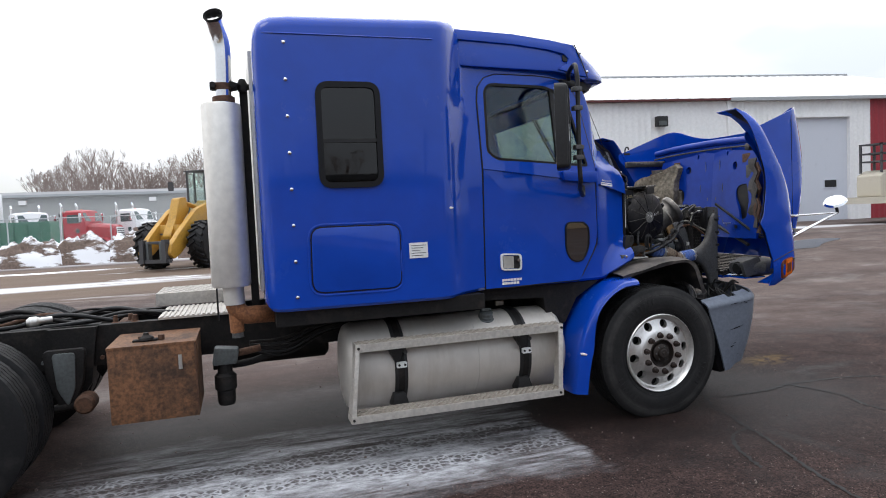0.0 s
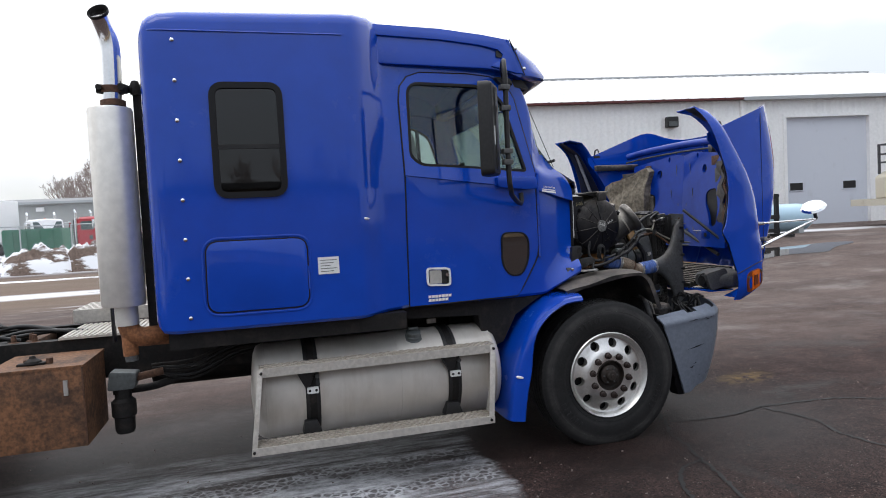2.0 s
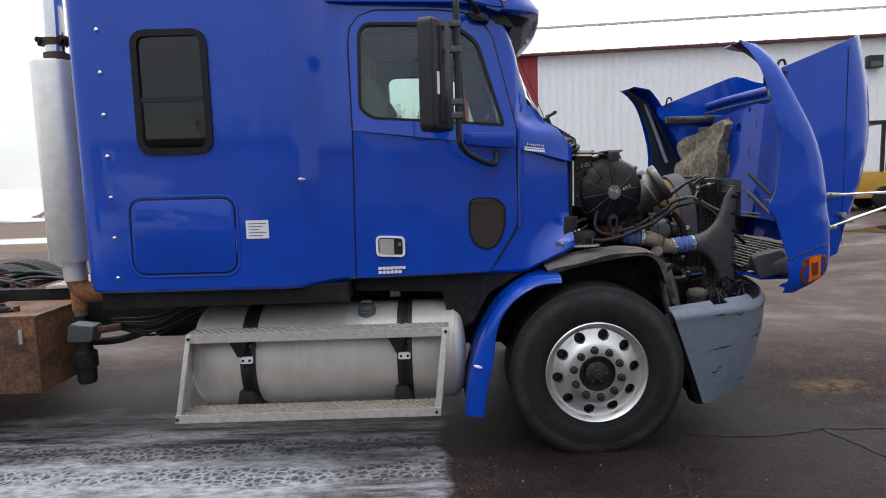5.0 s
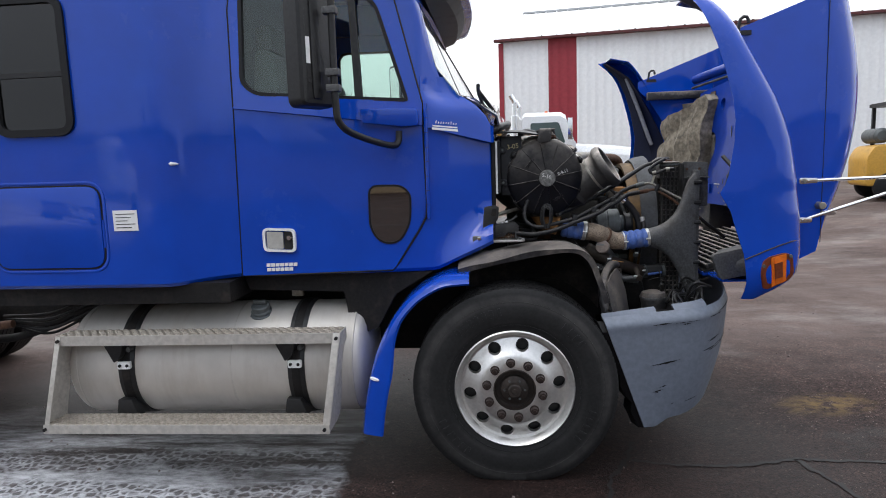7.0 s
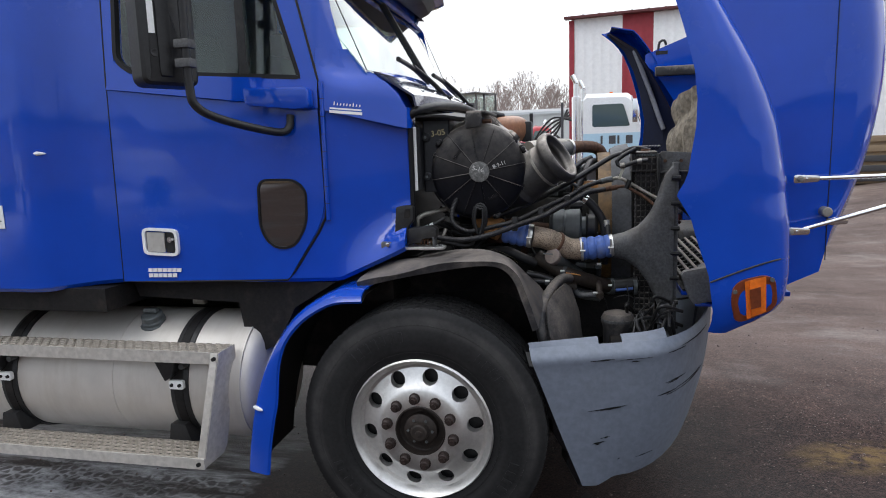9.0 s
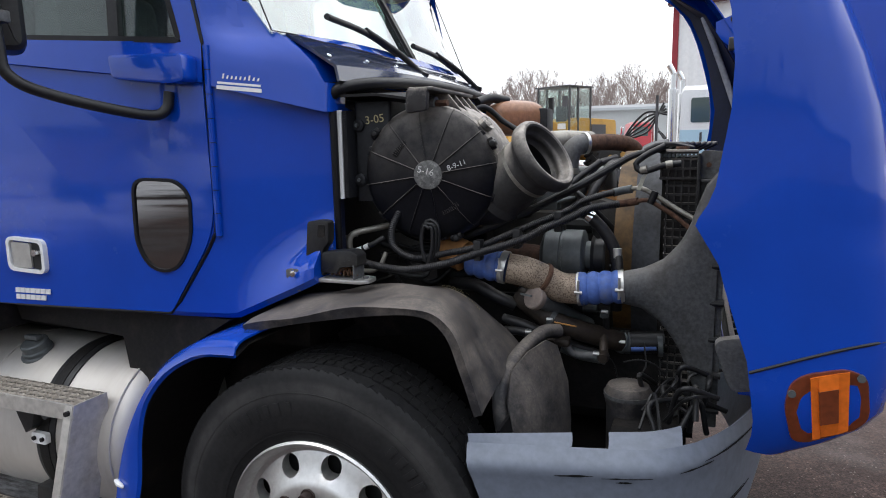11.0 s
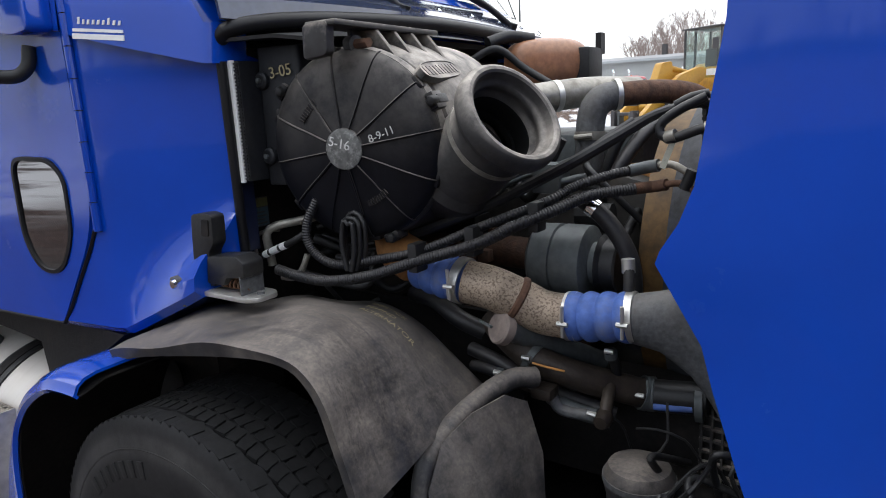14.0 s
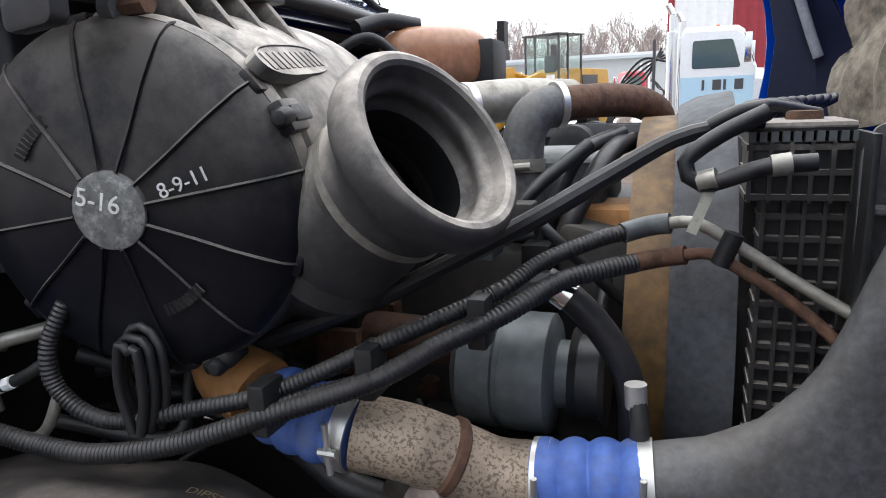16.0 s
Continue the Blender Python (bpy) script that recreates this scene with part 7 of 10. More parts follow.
part("fuel_filter", cyl((0.3, -0.34, 0.78), (0.3, -0.34, 1.02), 0.055, soft=0.01), BLACK, eng)
part("oil_filter", cyl((0.45, -0.36, 0.74), (0.45, -0.36, 1.0), 0.06, soft=0.01), ENGB, eng)
rnd = random.Random(7)
for k in range(46):
    x, y, z = rnd.uniform(0.08, 0.74), rnd.uniform(-0.36, -0.2), rnd.uniform(0.72, 1.48)
    s = rnd.uniform(0.015, 0.045)
    mt = rnd.choice([ENGB, ENGB, FRAME, GREYMET, RUST, BLACK])
    if rnd.random() < 0.5:
        part("engine_fitting", box(x - s, x + s, y - s, y + s, z - s, z + s), mt, eng, bevel=0.004)
    else:
        d = rnd.choice([(1, 0, 0), (0, 1, 0), (0, 0, 1)])
        part("engine_fitting", cyl(Vector((x, y, z)) - Vector(d) * s, Vector((x, y, z)) + Vector(d) * s, s * 0.7, seg=10), mt, eng)
for k in range(16):
    x, z = rnd.uniform(0.05, 0.6), rnd.uniform(0.75, 1.5)
    y = rnd.uniform(-0.42, -0.25)
    q = [(x, y, z), (x + rnd.uniform(0.03, 0.1), y - rnd.uniform(0, 0.05), z + rnd.uniform(-0.08, 0.08)), (x + rnd.uniform(0.12, 0.22), y, z + rnd.uniform(-0.15, 0.15))]
    part("engine_line", tube(q, rnd.choice([0.006, 0.009, 0.014]), 8), rnd.choice([BLACK, BLACK, FRAME, GREYMET]), eng)
part("firewall_pad", box(-0.296, -0.2, -0.78, 0.78, 1.05, 1.8), FRAME, truck, bevel=0.02)

# air cleaner
SCUFFED = mat("chalk_scuffed_plastic", (0.12, 0.12, 0.115), 0.7, 0.0, 0.0, (0.4, 0.4, 0.38), 0.42, 45.0, 80.0, 0.3, soft=0.12)
# near-black that stands for the shade inside the intake
DEEP_BLACK = mat("intake_shade_black", (0.005, 0.005, 0.005), 0.8, spec=0.1)
AX = Vector((0.2, -1.0, -0.03)).normalized()
CC = Vector((0.209, -0.79, 1.546))
AIRBODY = mat("dusty_canister_plastic", (0.032, 0.031, 0.031), 0.6, 0.0, 0.0, (0.13, 0.117, 0.105), 0.45, 5.0, 70.0, 0.2, 0.05, 120, settle=(0.52, 0.465, 0.405), soft=0.4)
ac = part("air_cleaner", lathe(CC - AX * 0.05, CC - AX * 0.66, [(0, 0.0), (0.0, 0.2), (0.003, 0.214), (0.012, 0.219), (0.024, 0.219), (0.03, 0.212), (0.036, 0.203), (0.05, 0.203), (0.058, 0.214), (0.085, 0.224), (0.13, 0.233), (0.3, 0.236), (0.45, 0.232), (0.54, 0.2), (0.6, 0.1), (0.605, 0)], 72), AIRBODY, truck, "large dusty black air cleaner canister")
part("cover", lathe(CC - AX * 0.06, CC, [(-0.012, 0.2), (-0.01, 0.212), (0.012, 0.213), (0.02, 0.208), (0.03, 0.196), (0.043, 0.145), (0.053, 0.066), (0.056, 0.046), (0.06, 0.044), (0.06, 0)], 72), COVERB, ac, "ribbed round black cover")
part("boss", lathe(CC - AX * 0.002, CC + AX * 0.01, [(0, 0.045), (0.004, 0.045), (0.007, 0.038), (0.006, 0)], 28), SCUFFED, ac, "scuffed round centre boss")
M_ = basis(CC, CC + AX)[0]
for k in range(12):
    a = 2 * math.pi * (k + 0.3) / 12
    pts = [M_ @ Vector((r * math.cos(a), r * math.sin(a), h)) for r, h in ((0.046, 0.001), (0.1, -0.0095), (0.146, -0.0155), (0.19, -0.0275), (0.206, -0.038), (0.2145, -0.05), (0.2155, -0.068))]
    part("rib", add_tube(bmesh.new(), pts, 0.0026, 6), COVERB, ac)
    if k % 2:
        c0 = M_ @ Vector((0.2125 * math.cos(a), 0.2125 * math.sin(a), -0.056))
        part("rim_lug", box(-0.012, 0.006, -0.016, 0.016, -0.018, 0.014, Matrix.Translation(c0) @ M_.to_3x3().to_4x4() @ Matrix.Rotation(a, 4, "Z")), COVERB, ac, bevel=0.005)
for at in ((0.418, -0.826, 1.637), (0.285, -0.77, 1.345), (0.04, -0.76, 1.665)):
    lo = M_.inverted() @ Vector(at)
    da = math.atan2(lo.y, lo.x)
    c0 = M_ @ Vector((0.221 * math.cos(da), 0.221 * math.sin(da), -0.06))
    mm_ = Matrix.Translation(c0) @ M_.to_3x3().to_4x4() @ Matrix.Rotation(da, 4, "Z")
    cl = part("clip", box(-0.012, 0.008, -0.02, 0.02, -0.03, 0.022, mm_), COVERB, ac, bevel=0.006)
    part("clip_knob", lathe(mm_ @ Vector((0.0, 0, -0.005)), mm_ @ Vector((0.0, 0, 0.034)), [(0, 0.013), (0.03, 0.012), (0.036, 0.008), (0.038, 0)], 14), BLACK, cl)
    part("clip_lever", box(0.006, 0.012, -0.010, 0.010, -0.04, 0.01, mm_), BLACK, cl, bevel=0.003)
# raised moulded marks on the cover, plain bars
for r0, a0, n in ((0.125, 2.2, 9), (0.13, 5.05, 9)):
    for j in range(n):
        a = a0 + 0.052 * j
        h = -0.0138 + 0.0004 * j
        part("moulded_mark", box(-0.007, 0.007, -0.0022, 0.0022, -0.001, 0.0018, Matrix.Translation(M_ @ Vector((r0 * math.cos(a), r0 * math.sin(a), h))) @ M_.to_3x3().to_4x4() @ Matrix.Rotation(a, 4, "Z")), COVERB, ac, smooth=False)
part("mount_plate", box(0.166, 0.25, -0.836, -0.46, 1.80, 1.812), AIRBODY, ac, bevel=0.004)
part("mount_pad", prism(round_poly([(0.158, 1.735), (0.161, 1.808), (0.232, 1.812), (0.228, 1.742)], 0.014), -0.84, -0.815), DUSTY, ac, "square dusty mounting foot", bevel=0.006)
part("mount_web", box(0.19, 0.2, -0.73, -0.46, 1.72, 1.802), AIRBODY, ac)
for k in range(4):
    yk = -0.70 + k * 0.065
    part("mount_gusset", prism([(0.19, 1.80), (0.245, 1.80), (0.30, 1.735), (0.2, 1.72)], yk, yk + 0.012), DUSTY, ac, bevel=0.003)
part("mount_bolt", cyl((0.2, -0.735, 1.768), (0.262, -0.745, 1.768), 0.011, seg=6), RUST, ac)
part("bolt_washer", cyl((0.2, -0.735, 1.768), (0.222, -0.739, 1.768), 0.02, seg=20), GREYDUCT, ac)
MN = Vector((0.80, -0.26, 0.54)).normalized()
MC = Vector((0.54, -0.65, 1.595))
part("intake_neck", tube([(0.28, -0.5, 1.53), (0.33, -0.53, 1.505), tuple(MC - MN * 0.215), tuple(MC - MN * 0.2)], lambda f: 0.165 - 0.063 * f, 32), AIRBODY, ac)
part("intake_collar", lathe(MC - MN * 0.2, MC, [(0.0, 0.104), (0.06, 0.101), (0.09, 0.097), (0.125, 0.096), (0.125, 0.084), (0.09, 0.085), (0.0, 0.088)], 48, closed=True), AIRBODY, ac)
part("intake_seal", lathe(MC - MN * 0.09, MC + MN * 0.03, [(0.0, 0.085), (0.0, 0.0985), (0.02, 0.1), (0.036, 0.0985), (0.05, 0.1), (0.062, 0.106), (0.07, 0.113), (0.074, 0.119), (0.08, 0.1225), (0.09, 0.1245), (0.1, 0.1245), (0.11, 0.1225), (0.117, 0.118), (0.1205, 0.112), (0.12, 0.105), (0.116, 0.1), (0.108, 0.0975), (0.1, 0.0965), (0.096, 0.095), (0.093, 0.092), (0.09, 0.0885), (0.084, 0.0865), (0.078, 0.0875), (0.072, 0.0895), (0.066, 0.0885), (0.06, 0.085), (0.05, 0.079), (0.03, 0.0775), (0.0, 0.078)], 64, closed=True), AIRBODY, ac, "round rubber bellows mouth, dusty, facing the tilted hood")
# black linings put the shade of the hollow mouth into its colour
part("seal_inner_shade", lathe(MC - MN * 0.09, MC, [(0.056, 0.081), (0.05, 0.0775), (0.0, 0.0765)], 64), DEEP_BLACK, ac)
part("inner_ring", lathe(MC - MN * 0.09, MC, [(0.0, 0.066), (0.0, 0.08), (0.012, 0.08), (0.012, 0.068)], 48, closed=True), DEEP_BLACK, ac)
part("intake_shade", lathe(MC - MN * 0.195, MC - MN * 0.05, [(0, 0), (0.0, 0.084), (0.14, 0.084)], 40), DEEP_BLACK, ac, "black cup that paints in the shade inside the intake")
part("band", lathe(MC - MN * 0.078, MC + MN * 0.03, [(0.0, 0.0985), (0.0, 0.1015), (0.012, 0.1015), (0.012, 0.0985)], 56), LINE, ac, "steel band clamp")
# oval moulded plate with raised bars, no lettering
PC = Vector((0.349, -0.60, 1.711))
PU = Vector((-0.023, 0.238, 0.047))
PN = (PC - CC - AX * (PC - CC).dot(AX)).normalized()
PC = CC + AX * (PC - CC).dot(AX) + PN * 0.2355
PU = (PU - PN * PU.dot(PN)).normalized()
PW = PN.cross(PU)
part("moulded_plate", loft([[PC + PU * (0.118 * k * math.copysign(abs(math.cos(a)) ** 0.7, math.cos(a))) + PW * (0.026 * k * math.copysign(abs(math.sin(a)) ** 0.7, math.sin(a))) + PN * h for a in [2 * math.pi * i / 28 for i in range(28)]] for k, h in ((1.0, -0.014), (0.985, 0.0015), (0.93, 0.0015), (0.9, -0.0005), (0.1, -0.0005))]), AIRBODY, ac)
for k in range(10):
    c = PC + PU * (-0.09 + 0.02 * k) + PN * 0.0005
    m_ = Matrix((PU, PW, PN)).transposed().to_4x4()
    part("moulded_bar", box(-0.0055, 0.0055, -0.013, 0.013, -0.002, 0.0006, Matrix.Translation(c) @ m_), AIRBODY, ac, bevel=0.0005)

# evaporator case with bright fin edge
HEATER = mat("heater_case_plastic", (0.014, 0.015, 0.018), 0.5, 0.0, 0.0, (0.045, 0.042, 0.04), 0.4, 7.0, 60.0, 0.2, 0.06, 90, spec=0.3)
ev = part("evaporator_case", prism(round_poly([(-0.045, -0.79), (0.075, -0.772), (0.075, -0.5), (-0.045, -0.5)], 0.012), 0, 0.32), HEATER, truck, "black heater case with chalk marks", bevel=0.004)
for v in ev.data.vertices:
    v.co = (v.co.x, v.co.z, 1.46 + v.co.y)
part("bright_edge", box(-0.079, -0.06, -0.85, -0.842, 1.472, 1.752), WHITE, ev, "bright aluminium fin edge")
part("core", box(-0.079, -0.045, -0.842, -0.6, 1.475, 1.75), HEATER, ev)
for k in range(34):
    part("fin", box(-0.06, -0.047, -0.846, -0.835, 1.478 + 0.008 * k, 1.482 + 0.008 * k), HEATER, ev, smooth=False)
for x, z in ((-0.031, 1.705), (-0.029, 1.53)):
    tb = part("lobe", lathe((x, -0.775, z), (x, -0.8, z), [(0, 0.021), (0.02, 0.02), (0.024, 0.015), (0.024, 0)], 20), HEATER, ev)
    part("stud", cyl((x, -0.796, z), (x, -0.806, z), 0.006, seg=8), GREYMET, tb)
part("top_flap", sheet([[(-0.07, -0.86, 1.80), (0.06, -0.83, 1.80), (0.16, -0.8, 1.785)], [(-0.06, -0.6, 1.82), (0.08, -0.6, 1.82), (0.18, -0.6, 1.8)]], 0.008), BLACK, truck)

# fender latch bracket
lt = part("latch_bracket", prism(round_poly([(-0.2, -0.975), (0.05, -0.975), (0.075, -0.955), (0.075, -0.9), (0.05, -0.885), (-0.2, -0.885)], 0.012), 0, 0.012), ALU, truck, "grey metal hood latch bracket with black rubber stop", bevel=0.003)
for v in lt.data.vertices:
    v.co = (v.co.x, v.co.z, 1.222 + v.co.y) if abs(v.co.z) > 0.5 else v.co
tw = part("tower", prism(round_poly([(-0.155, 1.24), (-0.075, 1.24), (-0.085, 1.32), (-0.062, 1.345), (-0.058, 1.41), (-0.085, 1.415), (-0.135, 1.408), (-0.14, 1.36), (-0.145, 1.3)], 0.01), -0.955, -0.918), BLACK, lt, bevel=0.004)
part("notch", prism(round_poly([(-0.1, 1.36), (-0.075, 1.36), (-0.07, 1.4), (-0.095, 1.4)], 0.006), -0.957, -0.954), FRAME, tw)
part("stop", prism(round_poly([(-0.09, 1.25), (-0.08, 1.315), (0.02, 1.325), (0.045, 1.31), (0.042, 1.275), (-0.02, 1.27), (-0.03, 1.25)], 0.008), -0.965, -0.905), BLACK, lt, bevel=0.006)
part("spring", tube([(-0.07 + 0.1 * k / 40, -0.935 + 0.014 * math.sin(k * 1.05), 1.252 + 0.012 * math.cos(k * 1.05)) for k in range(41)], 0.003, 6), RUSTBOX, lt, "rusty latch spring")
part("end_plate", box(0.026, 0.031, -0.965, -0.9, 1.234, 1.28), GREYDUCT, lt, bevel=0.001)
part("rivet", cyl((0.052, -0.93, 1.233), (0.052, -0.93, 1.24), 0.009, seg=10), GREYDUCT, lt)
part("side_plate", box(-0.2, -0.15, -0.99, -0.9, 1.19, 1.26), GREYDUCT, lt, bevel=0.006)
# caution label low on the heater case
LBL_BLUE, LBL_YEL = mat("label_blue", (0.07, 0.12, 0.16), 0.6), mat("label_yellow", (0.16, 0.15, 0.06), 0.6)
lb = part("caution_label", box(-0.2, -0.196, -0.735, -0.67, 1.33, 1.41), GREYDUCT, truck, "small caution label, yellow over pale blue")
part("label_head", box(-0.196, -0.194, -0.733, -0.672, 1.385, 1.408), LBL_YEL, lb)
part("label_field", box(-0.196, -0.194, -0.733, -0.672, 1.333, 1.382), LBL_BLUE, lb)
for k in range(4):
    part("label_line", box(-0.1945, -0.1925, -0.728, -0.68 - 0.006 * (k % 2), 1.338 + 0.01 * k, 1.342 + 0.01 * k), GREYDUCT, lb)

# charge air pipe and hoses
CP = [(0.2, -0.63, 1.30), (0.3, -0.655, 1.262), (0.36, -0.66, 1.248), (0.43, -0.658, 1.237), (0.49, -0.645, 1.225), (0.543, -0.625, 1.2), (0.596, -0.605, 1.172), (0.654, -0.592, 1.167), (0.727, -0.587, 1.175), (0.80, -0.582, 1.184)]
part("turbo_outlet", tube([(0.16, -0.5, 1.36), (0.18, -0.58, 1.335), (0.22, -0.635, 1.292), (0.28, -0.652, 1.268)], 0.053, 20), ORANGE, truck, "orange heat-stained turbo outlet")
part("charge_hose", tube(CP[1:4], lambda f: 0.046 + 0.008 * abs(math.sin(f * math.pi * 4)) ** 0.7, 28, 0.003), BLUEHOSE, truck, "ribbed blue silicone charge hose")
part("charge_pipe", tube(CP[3:8], 0.0495, 24), RUSTPIPE, truck, "rust-speckled steel charge air pipe")
part("pipe_bead", lathe((0.535, -0.63, 1.206), (0.552, -0.621, 1.195), [(0, 0.049), (0.004, 0.054), (0.014, 0.054), (0.018, 0.049)], 24), RUST, truck)
part("charge_hose", tube([(0.645, -0.594, 1.167), (0.727, -0.587, 1.175), (0.795, -0.583, 1.183)], lambda f: 0.047 + 0.008 * abs(math.sin(f * math.pi * 4)) ** 0.7, 28, 0.003), BLUEHOSE, truck, "ribbed blue silicone charge hose")
for c, d in (((0.42, -0.659, 1.239), (0.06, 0.002, -0.01)), ((0.785, -0.583, 1.182), (0.03, 0.002, 0.003)), ((0.66, -0.592, 1.168), (0.03, 0.002, 0.002))):
    c, d = Vector(c), Vector(d).normalized()
    cl = part("band_clamp", lathe(c - d * 0.011, c + d * 0.011, [(0, 0.05), (0, 0.0545), (0.022, 0.0545), (0.022, 0.05)], 28), ALU, truck, "bright T-bolt band clamp")
    part("t_bolt", cyl(c + Vector((0, -0.058, -0.03)), c + Vector((0, -0.062, 0.04)), 0.0042, seg=8), ALU, cl)
    part("trunnion", cyl(c + Vector((-0.012, -0.06, 0.0)), c + Vector((0.012, -0.06, 0.0)), 0.0055, seg=8), ALU, cl)
# grey charge cooler tank, flaring from the neck
ringsD = []
for i in range(15):
    f = i / 14
    x = 0.79 + 0.275 * f
    zt = lerp(x, [(0.79, 1.232), (0.85, 1.245), (0.91, 1.275), (0.96, 1.33), (0.99, 1.40), (1.02, 1.50), (1.065, 1.555)])
    zb_ = lerp(x, [(0.79, 1.128), (0.85, 1.115), (0.91, 1.07), (0.96, 1.0), (1.0, 0.9), (1.03, 0.8), (1.065, 0.74)])
    cy_, hy = -0.582 + 0.035 * f, 0.052 - 0.016 * f
    ring = []
    for k in range(28):
        a = 2 * math.pi * k / 28
        e = 1.0 - 0.45 * f
        ca, sa = math.cos(a), math.sin(a)
        ring.append((x, cy_ + hy * math.copysign(abs(ca) ** e, ca), (zt + zb_) / 2 + (zt - zb_) / 2 * math.copysign(abs(sa) ** (0.9 if f > 0.3 else 1), sa)))
    ringsD.append(ring)
cd = part("charge_cooler_tank", loft(ringsD), GREYDUCT, truck, "grey moulded charge cooler tank flaring from a neck")
part("flange", box(1.06, 1.085, -0.57, -0.47, 0.74, 1.56), GREYDUCT, cd, bevel=0.006)
for k in range(7):
    part("flange_bolt", cyl((1.05, -0.575, 0.8 + k * 0.115), (1.09, -0.575, 0.8 + k * 0.115), 0.012, seg=8), BLACK, cd)
part("moulded_oval", loft([[(0.955 + 0.03 * math.cos(a) * k, -0.583 + h, 1.15 + 0.11 * math.sin(a) * k) for a in [2 * math.pi * i / 24 for i in range(24)]] for k, h in ((1.0, 0.02), (0.96, -0.004), (0.8, -0.004), (0.76, 0.004))]), GREYDUCT, cd)
for k in range(7):
    part("moulded_bar", box(0.945, 0.965, -0.588, -0.57, 1.075 + k * 0.023, 1.09 + k * 0.023), GREYDUCT, cd)
# folded plate that ties the tank to the header
tp = part("tie_plate", prism(round_poly([(1.0, 1.35), (0.996, 1.58), (1.01, 1.61), (1.15, 1.60), (1.15, 1.35)], 0.012), -0.505, -0.497), GREYDUCT, cd, "dusty dark tie plate", bevel=0.002)
part("fold", box(1.0, 1.15, -0.53, -0.497, 1.512, 1.52), GREYDUCT, tp, bevel=0.002)
part("fold", box(0.998, 1.006, -0.54, -0.45, 1.36, 1.6), BLACK, tp, bevel=0.002)
for k in range(3):
    part("plate_bolt", cyl((1.03 + 0.035 * k, -0.51, 1.565 - 0.05 * (k % 2)), (1.03 + 0.035 * k, -0.498, 1.565 - 0.05 * (k % 2)), 0.008, seg=8), RUST, tp)
# radiator and its ribbed plastic end tank
rad = part("radiator", box(0.89, 1.02, -0.40, 0.42, 0.62, 1.58), FRAME, truck, "dusty black radiator core")
et = part("end_tank", box(0.91, 0.995, -0.445, -0.37, 0.68, 1.52), BLACK, rad, "black ribbed plastic end tank")
for k in range(29):
    z = 0.70 + k * 0.0283
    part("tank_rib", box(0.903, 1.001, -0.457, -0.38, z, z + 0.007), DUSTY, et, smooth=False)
for k in range(5):
    x = 0.905 + k * 0.0225
    part("tank_rib", box(x, x + 0.005, -0.459, -0.381, 0.68, 1.52), DUSTY, et, smooth=False)
hd = part("tank_header", box(0.888, 0.998, -0.462, -0.36, 1.515, 1.59), BLACK, rad, "black ribbed header box with a crimped edge", bevel=0.006)
for k in range(3):
    part("tank_rib", box(0.884, 1.003, -0.469, -0.38, 1.518 + k * 0.03, 1.525 + k * 0.03), DUSTY, hd, smooth=False)
for k in range(6):
    part("tank_rib", box(0.886 + k * 0.022, 0.891 + k * 0.022, -0.47, -0.38, 1.515, 1.588), DUSTY, hd, smooth=False)
for k in range(10):
    part("crimp", box(0.885 + k * 0.012, 0.893 + k * 0.012, -0.474, -0.34, 1.588, 1.6), GREYMET, rad, smooth=False)
part("tank_top", box(0.88, 1.0, -0.472, -0.36, 1.598, 1.612), DUSTY, rad, bevel=0.008)
part("radiator_cap", lathe((0.95, -0.42, 1.6), (0.95, -0.42, 1.64), [(0, 0.014), (0.008, 0.014), (0.008, 0.022), (0.022, 0.02), (0.022, 0)], 16), RUST, rad)
for k in range(9):
    part("top_hose", tube([(0.86 + 0.02 * k, -0.4 + 0.05 * k, 1.61), (0.9 + 0.02 * k, -0.38 + 0.05 * k, 1.63), (0.98, -0.33 + 0.05 * k, 1.615)], 0.008, 6), HOSE, rad)
part("shroud", lathe((0.80, 0.02, 1.2), (0.89, 0.02, 1.2), [(0, 0.415), (0.0, 0.425), (0.03, 0.44), (0.09, 0.45), (0.09, 0.44), (0.03, 0.43)], 48, closed=True), SHROUD, truck, "grey plastic fan shroud")
part("shroud_ring", lathe((0.735, 0.02, 1.2), (0.81, 0.02, 1.2), [(0, 0.385), (0, 0.405), (0.075, 0.408), (0.075, 0.385)], 48, closed=True), TAN, truck, "tan edge ring of the fan shroud")
fan = part("fan", cyl((0.78, 0.02, 1.2), (0.84, 0.02, 1.2), 0.09), BLACK, truck, "black engine fan")
for k in range(8):
    a = 2 * math.pi * k / 8
    m_ = Matrix.Translation((0.81, 0.02, 1.2)) @ Matrix.Rotation(a, 4, "X") @ Matrix.Rotation(0.5, 4, "Z")
    part("blade", add_box(bmesh.new(), -0.05, 0.05, -0.004, 0.004, 0.08, 0.36, m_), BLACK, fan)
# alternator
alt = part("alternator", lathe((0.50, -0.45, 1.255), (0.68, -0.45, 1.255), [(0, 0), (0.0, 0.05), (0.01, 0.075), (0.02, 0.086), (0.07, 0.088), (0.072, 0.082), (0.08, 0.082), (0.082, 0.088), (0.145, 0.088), (0.15, 0.08), (0.155, 0.05), (0.18, 0.05), (0.18, 0)], 36), GREYMET, truck, "grey round alternator")
part("pulley", lathe((0.675, -0.45, 1.255), (0.73, -0.45, 1.255), [(0, 0.02), (0, 0.07), (0.01, 0.06), (0.04, 0.06), (0.05, 0.07), (0.05, 0)], 24), BLACK, alt)
part("belt", tube([(0.70, -0.37, 1.225), (0.70, -0.2, 1.1), (0.70, -0.1, 0.9)], 0.012, 6), BLACK, truck)
